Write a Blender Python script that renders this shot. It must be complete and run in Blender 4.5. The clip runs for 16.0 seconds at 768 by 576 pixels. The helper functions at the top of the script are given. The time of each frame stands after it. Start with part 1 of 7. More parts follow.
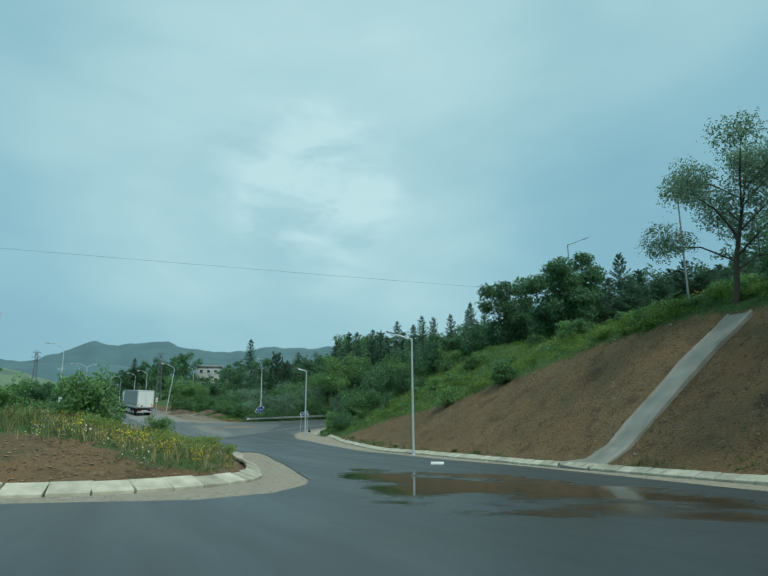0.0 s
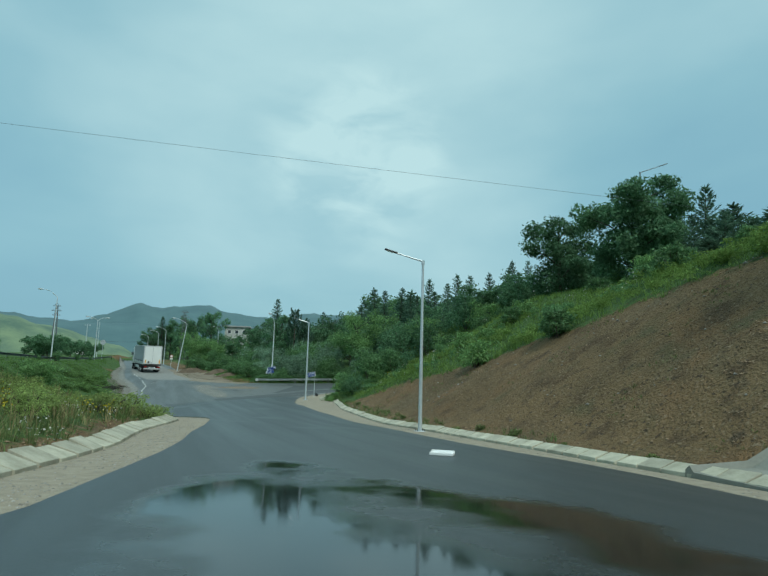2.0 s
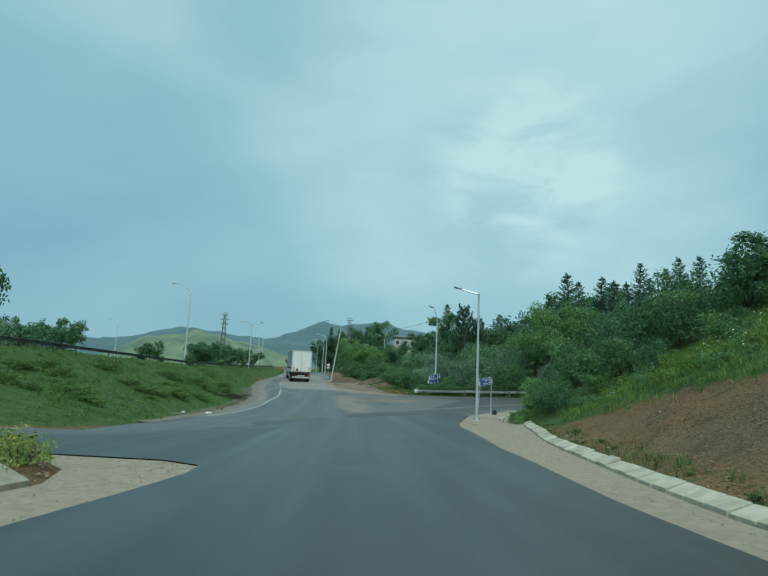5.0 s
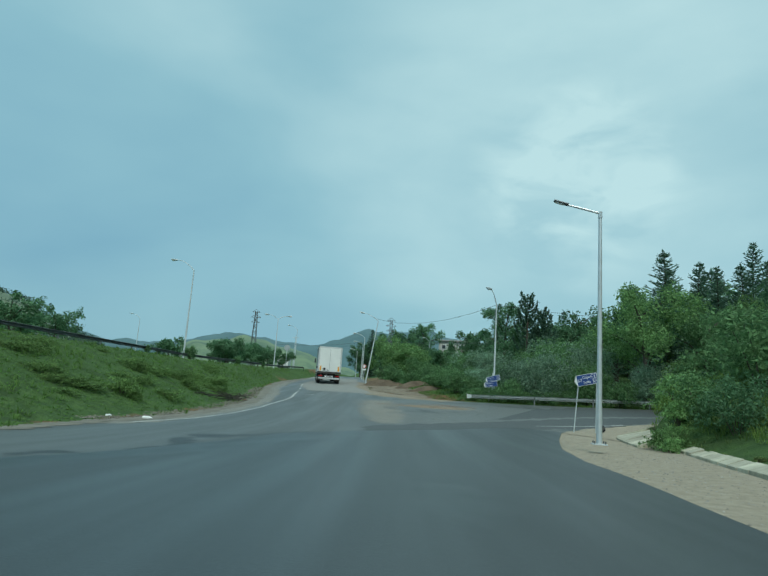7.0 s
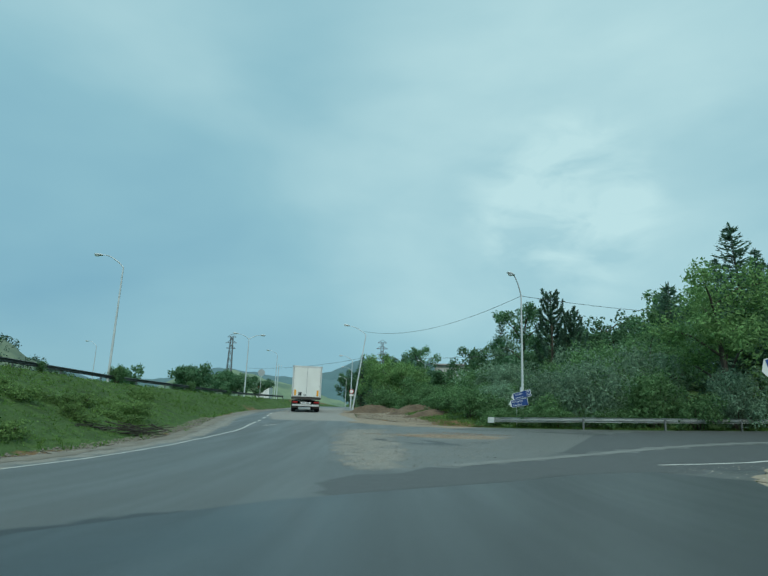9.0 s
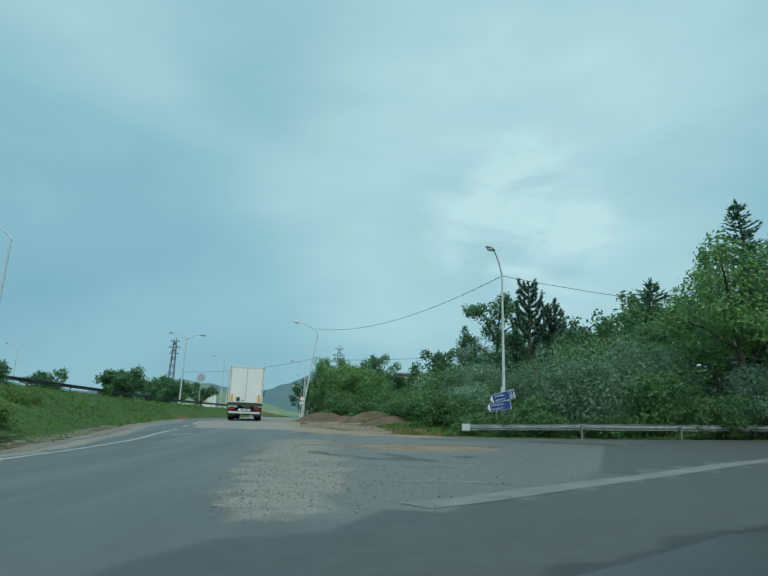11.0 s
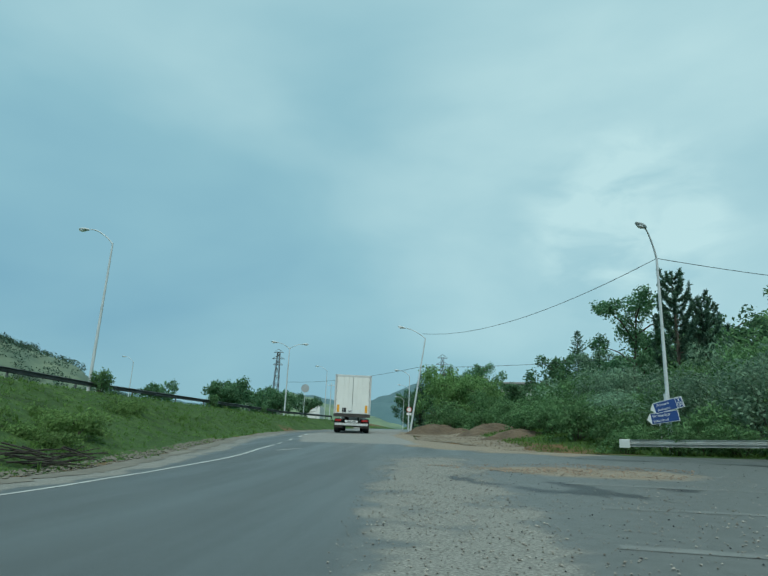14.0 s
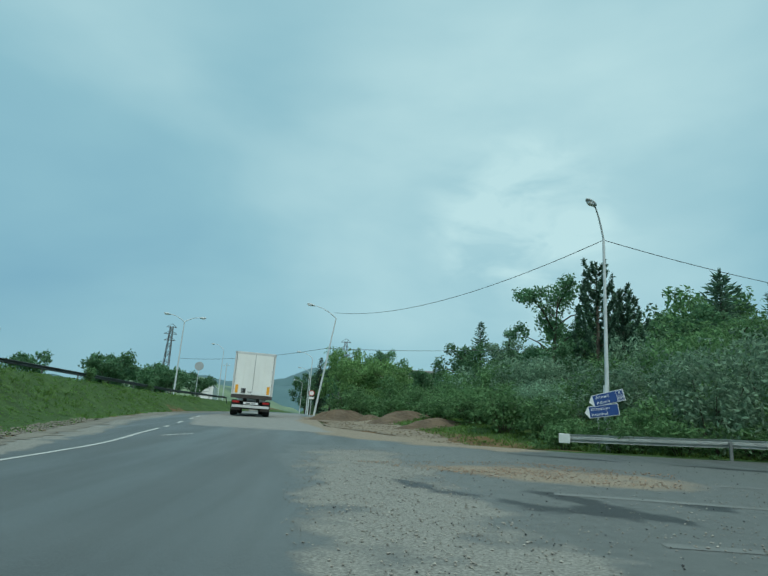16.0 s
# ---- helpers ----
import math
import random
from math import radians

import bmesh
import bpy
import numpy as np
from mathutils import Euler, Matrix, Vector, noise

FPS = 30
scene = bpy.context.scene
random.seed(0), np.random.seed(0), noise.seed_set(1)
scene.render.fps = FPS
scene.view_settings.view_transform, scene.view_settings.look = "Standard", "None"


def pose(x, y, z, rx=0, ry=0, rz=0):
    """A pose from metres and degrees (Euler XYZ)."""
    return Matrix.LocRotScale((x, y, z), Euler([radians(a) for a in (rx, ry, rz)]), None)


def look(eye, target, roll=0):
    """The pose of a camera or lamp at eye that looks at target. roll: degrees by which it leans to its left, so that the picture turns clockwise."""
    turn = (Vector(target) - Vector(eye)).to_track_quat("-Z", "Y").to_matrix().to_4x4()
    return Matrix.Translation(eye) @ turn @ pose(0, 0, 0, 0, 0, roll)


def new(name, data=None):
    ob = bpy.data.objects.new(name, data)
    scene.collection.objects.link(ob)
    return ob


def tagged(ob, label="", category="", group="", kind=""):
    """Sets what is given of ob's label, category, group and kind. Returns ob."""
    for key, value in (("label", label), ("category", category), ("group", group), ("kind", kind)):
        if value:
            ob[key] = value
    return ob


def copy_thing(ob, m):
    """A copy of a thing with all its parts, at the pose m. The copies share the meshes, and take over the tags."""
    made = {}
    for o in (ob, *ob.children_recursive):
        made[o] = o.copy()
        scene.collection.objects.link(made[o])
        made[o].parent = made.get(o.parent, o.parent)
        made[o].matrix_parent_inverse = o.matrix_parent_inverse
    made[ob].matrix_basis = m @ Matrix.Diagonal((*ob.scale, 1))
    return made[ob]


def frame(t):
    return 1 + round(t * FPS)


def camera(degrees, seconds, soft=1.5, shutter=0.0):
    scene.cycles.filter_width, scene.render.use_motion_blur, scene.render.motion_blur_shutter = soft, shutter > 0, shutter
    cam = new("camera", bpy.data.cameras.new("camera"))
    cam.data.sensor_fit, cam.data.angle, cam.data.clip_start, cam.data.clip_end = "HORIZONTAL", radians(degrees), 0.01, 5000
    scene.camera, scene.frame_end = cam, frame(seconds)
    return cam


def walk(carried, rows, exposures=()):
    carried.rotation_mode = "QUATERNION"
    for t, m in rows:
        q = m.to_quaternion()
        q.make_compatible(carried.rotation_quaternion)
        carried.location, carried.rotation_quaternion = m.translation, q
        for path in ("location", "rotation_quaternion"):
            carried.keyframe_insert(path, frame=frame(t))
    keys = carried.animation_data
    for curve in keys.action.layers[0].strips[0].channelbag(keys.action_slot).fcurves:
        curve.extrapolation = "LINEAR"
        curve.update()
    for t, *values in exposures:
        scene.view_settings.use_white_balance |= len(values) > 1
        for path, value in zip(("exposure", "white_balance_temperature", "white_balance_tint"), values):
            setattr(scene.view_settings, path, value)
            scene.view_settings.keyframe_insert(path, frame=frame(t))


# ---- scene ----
from mathutils.geometry import delaunay_2d_cdt

cam = camera(65.2, 16.0)
PATH = [
    (0, (1.886, -2.174, 0.082), (1.874, -0.213, 0.475), -0.4),
    (0.5, (2.428, 0.177, 0.091), (2.408, 2.14, 0.472), 0.3),
    (1, (2.889, 2.956, -0.125), (2.853, 4.924, 0.227), 0.8),
    (1.5, (3.256, 6.034, -0.372), (3.179, 8.006, -0.049), 1.0),
    (2, (3.4, 8.858, -0.466), (3.253, 10.831, -0.173), 1.6),
    (2.5, (3.33, 11.799, -0.616), (3.085, 13.762, -0.325), 1.8),
    (3, (3.084, 14.501, -0.686), (2.723, 16.447, -0.393), 2.2),
    (3.5, (2.589, 17.542, -0.873), (2.123, 19.463, -0.564), 2.5),
    (4.5, (1.033, 23.864, -1.014), (0.39, 25.731, -0.692), 2.6),
    (7, (-4.435, 39.318, -1.522), (-5.28, 41.097, -1.174), 3.9),
    (7.5, (-5.574, 42.385, -1.623), (-6.437, 44.155, -1.269), 4.6),
    (8, (-6.83, 45.289, -1.69), (-7.693, 47.054, -1.317), 4.3),
    (8.5, (-8.213, 47.99, -1.752), (-9.059, 49.755, -1.338), 2.9),
    (10.8, (-11.791, 57.232, -1.943), (-12.493, 59.033, -1.431), 1.9),
    (11, (-11.869, 57.348, -1.934), (-12.556, 59.16, -1.44), 2.0),
    (11.5, (-12.193, 57.728, -1.923), (-12.864, 59.567, -1.51), 2.8),
    (12, (-12.464, 58.092, -1.895), (-13.158, 59.938, -1.562), 2.2),
    (12.5, (-12.843, 58.588, -1.868), (-13.581, 60.415, -1.528), 1.3),
    (13, (-13.321, 59.186, -1.843), (-14.139, 60.96, -1.418), 1.0),
    (13.5, (-13.897, 59.907, -1.795), (-14.79, 61.626, -1.298), 0.4),
    (14, (-14.396, 60.524, -1.77), (-15.368, 62.193, -1.253), 2.5),
    (14.5, (-14.998, 61.241, -1.724), (-16.003, 62.893, -1.216), 4.3),
    (15, (-15.406, 61.76, -1.703), (-16.375, 63.439, -1.211), 5.0),
    (15.5, (-15.921, 62.385, -1.66), (-16.77, 64.129, -1.176), 5.2),
    (16, (-16.585, 63.189, -1.665), (-17.267, 65.004, -1.176), 4.0),
]
walk(cam, [(t, look(eye, target, roll)) for t, eye, target, roll in PATH])

# ---- world and light ----
SUN_EL, SUN_AZ = radians(52), radians(150)   # high behind thin cloud, behind the camera's right


def make_world():
    w = bpy.data.worlds.new("overcast_sky")
    w.use_nodes = True
    nt = w.node_tree
    n, l = nt.nodes, nt.links
    bg = n["Background"]
    sky = n.new("ShaderNodeTexSky")
    sky.sky_type = "NISHITA"
    sky.sun_disc = False
    sky.sun_elevation, sky.sun_rotation = SUN_EL, SUN_AZ
    sky.air_density, sky.dust_density, sky.ozone_density = 1.2, 2.0, 1.5
    tc = n.new("ShaderNodeTexCoord")
    sep = n.new("ShaderNodeSeparateXYZ")
    l.new(tc.outputs["Generated"], sep.inputs[0])
    # clouds: flattened so that the banks lie along the horizon
    mp = n.new("ShaderNodeMapping")
    mp.inputs["Scale"].default_value = (1.0, 1.0, 2.2)
    mp.inputs["Location"].default_value = (0.35, 0.1, 0.0)
    l.new(tc.outputs["Generated"], mp.inputs[0])
    big = n.new("ShaderNodeTexNoise")
    big.inputs["Scale"].default_value, big.inputs["Detail"].default_value = 1.7, 4.5
    big.inputs["Roughness"].default_value, big.inputs["Distortion"].default_value = 0.45, 0.3
    l.new(mp.outputs[0], big.inputs["Vector"])
    # a broad bright bank of cloud ahead and to the right
    dot = n.new("ShaderNodeVectorMath")
    dot.operation = "DOT_PRODUCT"
    dot.inputs[1].default_value = Vector((-0.118, 0.930, 0.345)).normalized()
    l.new(tc.outputs["Generated"], dot.inputs[0])
    near = n.new("ShaderNodeMapRange")
    near.interpolation_type = "SMOOTHSTEP"
    near.inputs["From Min"].default_value, near.inputs["From Max"].default_value = 0.885, 1.0
    near.inputs["To Min"].default_value, near.inputs["To Max"].default_value = 0.0, 0.235
    l.new(dot.outputs["Value"], near.inputs["Value"])
    up = n.new("ShaderNodeMapRange")
    up.inputs["From Min"].default_value, up.inputs["From Max"].default_value = 0.22, 0.80
    up.inputs["To Min"].default_value, up.inputs["To Max"].default_value = 0.03, 0.46
    l.new(sep.outputs["Z"], up.inputs["Value"])
    dim = n.new("ShaderNodeVectorMath")
    dim.operation = "DOT_PRODUCT"
    dim.inputs[1].default_value = Vector((-0.80, 0.58, 0.16)).normalized()
    l.new(tc.outputs["Generated"], dim.inputs[0])
    low = n.new("ShaderNodeMapRange")
    low.interpolation_type = "SMOOTHSTEP"
    low.inputs["From Min"].default_value, low.inputs["From Max"].default_value = 0.55, 1.0
    low.inputs["To Min"].default_value, low.inputs["To Max"].default_value = 0.0, -0.09
    l.new(dim.outputs["Value"], low.inputs["Value"])
    both = n.new("ShaderNodeMath")
    l.new(near.outputs[0], both.inputs[0])
    l.new(low.outputs[0], both.inputs[1])
    add = n.new("ShaderNodeMath")
    l.new(both.outputs[0], add.inputs[0])
    l.new(up.outputs[0], add.inputs[1])
    # the thin place in the cloud through which the sky glows
    core = n.new("ShaderNodeMapRange")
    core.interpolation_type = "SMOOTHSTEP"
    core.inputs["From Min"].default_value, core.inputs["From Max"].default_value = 0.982, 1.0
    core.inputs["To Min"].default_value, core.inputs["To Max"].default_value = 0.0, 0.30
    l.new(dot.outputs["Value"], core.inputs["Value"])
    ragged = n.new("ShaderNodeTexNoise")
    ragged.inputs["Scale"].default_value, ragged.inputs["Detail"].default_value, ragged.inputs["Distortion"].default_value = 9.0, 6.0, .5
    l.new(mp.outputs[0], ragged.inputs["Vector"])
    tear = n.new("ShaderNodeMapRange")
    tear.inputs["From Min"].default_value, tear.inputs["From Max"].default_value = .36, .62
    tear.inputs["To Min"].default_value, tear.inputs["To Max"].default_value = .05, 1.0
    l.new(ragged.outputs["Fac"], tear.inputs["Value"])
    glow = n.new("ShaderNodeMath")
    glow.operation = "MULTIPLY"
    l.new(core.outputs[0], glow.inputs[0])
    l.new(tear.outputs[0], glow.inputs[1])
    add2 = n.new("ShaderNodeMath")
    l.new(add.outputs[0], add2.inputs[0])
    l.new(glow.outputs[0], add2.inputs[1])
    add = add2
    cl = n.new("ShaderNodeMath")
    cl.operation = "MULTIPLY_ADD"
    cl.inputs[1].default_value = 0.85
    l.new(big.outputs["Fac"], cl.inputs[0])
    l.new(add.outputs[0], cl.inputs[2])
    # torn edges and bright heads in the bank of cloud
    puff = n.new("ShaderNodeTexNoise")
    puff.inputs["Scale"].default_value, puff.inputs["Detail"].default_value, puff.inputs["Distortion"].default_value = 4.6, 6.0, .2
    l.new(mp.outputs[0], puff.inputs["Vector"])
    sharp = n.new("ShaderNodeMapRange")
    sharp.inputs["From Min"].default_value, sharp.inputs["From Max"].default_value = .42, .66
    sharp.inputs["To Min"].default_value, sharp.inputs["To Max"].default_value = -.10, .22
    l.new(puff.outputs["Fac"], sharp.inputs["Value"])
    amt = n.new("ShaderNodeMath")
    amt.operation = "MULTIPLY_ADD"
    amt.inputs[1].default_value = .8
    amt.inputs[2].default_value = .08
    l.new(near.outputs[0], amt.inputs[0])
    torn = n.new("ShaderNodeMath")
    torn.operation = "MULTIPLY_ADD"
    l.new(sharp.outputs[0], torn.inputs[0])
    l.new(amt.outputs[0], torn.inputs[1])
    l.new(cl.outputs[0], torn.inputs[2])
    ramp = n.new("ShaderNodeValToRGB")
    e = ramp.color_ramp.elements
    e[0].position, e[0].color = 0.22, (0.168, 0.388, 0.510, 1)
    e[1].position, e[1].color = 1.0, (0.520, 0.770, 0.790, 1)
    m = ramp.color_ramp.elements.new(0.55)
    m.color = (0.268, 0.520, 0.600, 1)
    l.new(torn.outputs[0], ramp.inputs[0])
    mul = n.new("ShaderNodeMix")
    mul.data_type = "RGBA"
    mul.inputs[0].default_value = 0.10
    scl = n.new("ShaderNodeVectorMath")
    scl.operation = "SCALE"
    scl.inputs["Scale"].default_value = 0.11
    l.new(sky.outputs[0], scl.inputs[0])
    l.new(ramp.outputs[0], mul.inputs[6])
    l.new(scl.outputs[0], mul.inputs[7])
    l.new(mul.outputs[2], bg.inputs["Color"])
    bg.inputs["Strength"].default_value = 1.0
    scene.world = w


make_world()
sun = new("sun", bpy.data.lights.new("sun", "SUN"))
sun.data.energy, sun.data.angle, sun.data.color = 1.9, radians(14), (0.93, 0.97, 0.88)
sun.matrix_world = look((30, -40, 60), (30 - math.sin(SUN_AZ) * 30, -40 - math.cos(SUN_AZ) * 30, 60 - 30 * math.tan(SUN_EL)))
scene.view_settings.exposure = 0.05

# ---- materials ----


def mat(name, base, rough=0.8, metal=0.0, var=0.25, scale=3.0, fine=40.0, bump=0.15, dark=None, island=0.0, obj=0.0, spec=0.5):
    """A surface with broad patches, fine grain and relief; island and obj vary it piece by piece and object by object."""
    m = bpy.data.materials.new(name)
    m.use_nodes = True
    nt = m.node_tree
    n, l = nt.nodes, nt.links
    b = n["Principled BSDF"]
    b.inputs["Roughness"].default_value, b.inputs["Metallic"].default_value = rough, metal
    b.inputs["Specular IOR Level"].default_value = spec
    tc = n.new("ShaderNodeNewGeometry")
    n1 = n.new("ShaderNodeTexNoise")
    n1.inputs["Scale"].default_value, n1.inputs["Detail"].default_value = scale, 5
    n2 = n.new("ShaderNodeTexNoise")
    n2.inputs["Scale"].default_value, n2.inputs["Detail"].default_value = fine, 3
    for q in (n1, n2):
        l.new(tc.outputs["Position"], q.inputs["Vector"])
    mx = n.new("ShaderNodeMix")
    mx.data_type = "RGBA"
    dk = dark or tuple(c * (1 - var) for c in base)
    lt = tuple(min(1, c * (1 + var * 0.6)) for c in base)
    mx.inputs[6].default_value, mx.inputs[7].default_value = (*dk, 1), (*lt, 1)
    mean = n.new("ShaderNodeMath")
    mean.operation = "MULTIPLY_ADD"
    mean.inputs[1].default_value = 0.4
    l.new(n2.outputs["Fac"], mean.inputs[0])
    sharp = n.new("ShaderNodeMapRange")
    sharp.inputs["From Min"].default_value, sharp.inputs["From Max"].default_value = 0.3, 0.7
    sharp.inputs["To Max"].default_value = 0.6
    l.new(n1.outputs["Fac"], sharp.inputs["Value"])
    l.new(sharp.outputs[0], mean.inputs[2])
    l.new(mean.outputs[0], mx.inputs[0])
    out = mx.outputs[2]
    if island or obj:
        hsv = n.new("ShaderNodeHueSaturation")
        src = tc.outputs["Random Per Island"]
        if obj:
            oi = n.new("ShaderNodeObjectInfo")
            src = oi.outputs["Random"]
        mr = n.new("ShaderNodeMapRange")
        k = obj or island
        mr.inputs["To Min"].default_value, mr.inputs["To Max"].default_value = 1 - k, 1 + k
        l.new(src, mr.inputs["Value"])
        l.new(mr.outputs[0], hsv.inputs["Value"])
        if obj and island:
            mr2 = n.new("ShaderNodeMapRange")
            mr2.inputs["To Min"].default_value, mr2.inputs["To Max"].default_value = 1 - island, 1 + island
            l.new(tc.outputs["Random Per Island"], mr2.inputs["Value"])
            mm = n.new("ShaderNodeMath")
            mm.operation = "MULTIPLY"
            l.new(mr.outputs[0], mm.inputs[0])
            l.new(mr2.outputs[0], mm.inputs[1])
            l.new(mm.outputs[0], hsv.inputs["Value"])
        l.new(out, hsv.inputs["Color"])
        out = hsv.outputs[0]
    l.new(out, b.inputs["Base Color"])
    if bump:
        bp = n.new("ShaderNodeBump")
        bp.inputs["Strength"].default_value, bp.inputs["Distance"].default_value = bump, 0.02
        l.new(n2.outputs["Fac"], bp.inputs["Height"])
        l.new(bp.outputs[0], b.inputs["Normal"])
    return m


def leaf_mat(name, base, island=0.36, obj=0.18, rough=0.6, trans=0.44):
    m = mat(name, base, rough, 0, 0.30, 0.8, 5, 0, island=island, obj=obj, spec=0.12)
    nt = m.node_tree
    n, l = nt.nodes, nt.links
    b = n["Principled BSDF"]
    tr = n.new("ShaderNodeBsdfTranslucent")
    src = b.inputs["Base Color"].links[0].from_socket
    l.new(src, tr.inputs[0])
    ms = n.new("ShaderNodeMixShader")
    ms.inputs[0].default_value = trans
    l.new(b.outputs[0], ms.inputs[1])
    l.new(tr.outputs[0], ms.inputs[2])
    l.new(ms.outputs[0], n["Material Output"].inputs[0])
    return m


def road_mat(name, base, layers, rough, relief=.25):
    """Asphalt with layers of wear, each mixed in by a value stored in the sheet, with ragged edges.
    layers: (value's name, colour, roughness, noise scale, share of noise)."""
    m = bpy.data.materials.new(name)
    m.use_nodes = True
    nt = m.node_tree
    n, l = nt.nodes, nt.links
    b = n["Principled BSDF"]
    b.inputs["Specular IOR Level"].default_value = .4
    geo = n.new("ShaderNodeNewGeometry")

    def noise_at(scale, detail=5, stretch=None):
        q = n.new("ShaderNodeTexNoise")
        q.inputs["Scale"].default_value, q.inputs["Detail"].default_value = scale, detail
        src = geo.outputs["Position"]
        if stretch:
            turn = n.new("ShaderNodeMapping")
            turn.inputs["Rotation"].default_value = (0, 0, radians(-24))
            l.new(src, turn.inputs[0])
            mp = n.new("ShaderNodeMapping")
            mp.inputs["Scale"].default_value = stretch
            l.new(turn.outputs[0], mp.inputs[0])
            src = mp.outputs[0]
        l.new(src, q.inputs["Vector"])
        return q.outputs["Fac"]

    def span(f, a, c, lo=0.0, hi=1.0):
        q = n.new("ShaderNodeMapRange")
        q.inputs["From Min"].default_value, q.inputs["From Max"].default_value = a, c
        q.inputs["To Min"].default_value, q.inputs["To Max"].default_value = lo, hi
        l.new(f, q.inputs["Value"])
        return q.outputs[0]

    def mix(f, x, y, kind="RGBA"):
        q = n.new("ShaderNodeMix")
        q.data_type = kind
        ia, ib, io = (6, 7, 2) if kind == "RGBA" else (2, 3, 0)
        for k, v in ((ia, x), (ib, y)):
            if isinstance(v, (tuple, float)):
                q.inputs[k].default_value = (*v, 1) if isinstance(v, tuple) else v
            else:
                l.new(v, q.inputs[k])
        l.new(f, q.inputs[0])
        return q.outputs[io]

    grain, broad, streak = noise_at(60, 3), noise_at(.35), noise_at(1.5, 4, (.75, .022, 1))
    speck = noise_at(170, 2)
    col = mix(span(broad, .3, .7), tuple(c * .86 for c in base), tuple(c * 1.10 for c in base))
    col = mix(span(streak, .42, .68, 0, .55), col, tuple(c * 1.40 for c in base))
    col = mix(span(speck, .55, .75, 0, .5), col, tuple(min(1, c * 2.2 + .02) for c in base))
    col = mix(span(grain, .45, .8, 0, .55), col, tuple(min(1, c * 2.0 + .03) for c in base))
    rg = mix(span(streak, .35, .7), rough, rough * .78, "FLOAT")
    rel = relief
    for key, colour, r2, scale, share in layers:
        at = n.new("ShaderNodeAttribute")
        at.attribute_name = key
        z1 = noise_at(scale, 7)
        ad = n.new("ShaderNodeMath")
        ad.operation = "MULTIPLY_ADD"
        ad.inputs[1].default_value = share
        l.new(z1, ad.inputs[0])
        l.new(at.outputs["Fac"], ad.inputs[2])
        e0, e1 = (.30, .85) if key == "damp" else (.42, .62)
        f = span(ad.outputs[0], e0 + share * .5, e1 + share * .5)
        if isinstance(colour, tuple):
            tone = mix(span(noise_at(34 if key in ("chips", "dust") else scale * 6, 4), .35, .7), tuple(c * (.6 if key in ("chips", "dust") else .85) for c in colour), tuple(min(1, c * (1.25 if key in ("chips", "dust") else 1.08)) for c in colour))
            col = mix(f, col, tone)
        rg = mix(f, rg, r2, "FLOAT")
        if key in ("wet", "damp"):
            rel = mix(f, rel, relief * (.04 if key == "wet" else .5), "FLOAT")
    l.new(col, b.inputs["Base Color"])
    l.new(rg, b.inputs["Roughness"])
    bp = n.new("ShaderNodeBump")
    bp.inputs["Strength"].default_value, bp.inputs["Distance"].default_value = relief, .02
    if not isinstance(rel, float):
        l.new(rel, bp.inputs["Strength"])
    l.new(grain, bp.inputs["Height"])
    l.new(bp.outputs[0], b.inputs["Normal"])
    return m


M_FRESH = road_mat("fresh_asphalt", (0.028, 0.034, 0.037), [("damp", (0.024, 0.028, 0.030), 0.34, .8, .8), ("wet", (0.010, 0.012, 0.013), 0.06, .8, .6)], .44, .14)
M_OLD = road_mat("old_asphalt", (0.067, 0.073, 0.072), [("worn", (0.112, 0.118, 0.113), .50, .9, .6), ("patch", (0.065, 0.072, 0.074), .6, .6, .15), ("chips", (0.240, 0.238, 0.215), .95, 1.1, 1.4), ("dust", (0.27, 0.225, 0.17), .95, .7, .8), ("pale", (0.235, 0.235, 0.22), .85, .6, .7), ("tar", (0.022, 0.023, 0.024), .45, 2.5, .9)], .52)
M_FADE = mat("faded_road_paint", (0.172, 0.180, 0.172), 0.65, 0, 0.35, 1.6, 35, 0.3, dark=(0.105, 0.112, 0.108))
M_GRAVEL = mat("gravel", (0.335, 0.290, 0.222), 0.95, 0, 0.30, 5.5, 70, 0.8)
M_STONE = mat("broken_stone", (0.30, 0.285, 0.255), 0.9, 0, 0.3, 6, 50, 0.3, island=0.4)
M_REDSTONE = mat("reddish_stone", (0.25, 0.175, 0.11), 0.9, 0, 0.3, 6, 50, 0.3, island=0.45)
M_RUBBLE = mat("pinkish_rubble", (0.30, 0.215, 0.155), 0.9, 0, 0.3, 6, 50, 0.3, island=0.4)
M_CONC = mat("concrete", (0.46, 0.44, 0.35), 0.9, 0, 0.45, 2.6, 24, 0.4, dark=(0.25, 0.24, 0.18), obj=0.20)
M_CHUTE = mat("old_concrete", (0.265, 0.265, 0.235), 0.85, 0, 0.35, 1.1, 20, 0.3, dark=(0.15, 0.155, 0.13))
M_GALV = mat("galvanised_steel", (0.58, 0.64, 0.67), 0.42, 0.45, 0.15, 5, 60, 0.05)
M_GREYP = mat("grey_painted_steel", (0.52, 0.58, 0.60), 0.55, 0.0, 0.2, 3, 30, 0.08)
M_DULL = mat("dull_grey_steel", (0.20, 0.23, 0.24), 0.6, 0.1, 0.2, 3, 30, 0.05)
M_DARKP = mat("dark_grey_metal", (0.08, 0.09, 0.10), 0.45, 0.3, 0.2, 5, 40, 0.05)
M_LENS = mat("lamp_glass", (0.80, 0.84, 0.86), 0.15, 0, 0.05, 5, 40, 0.0)
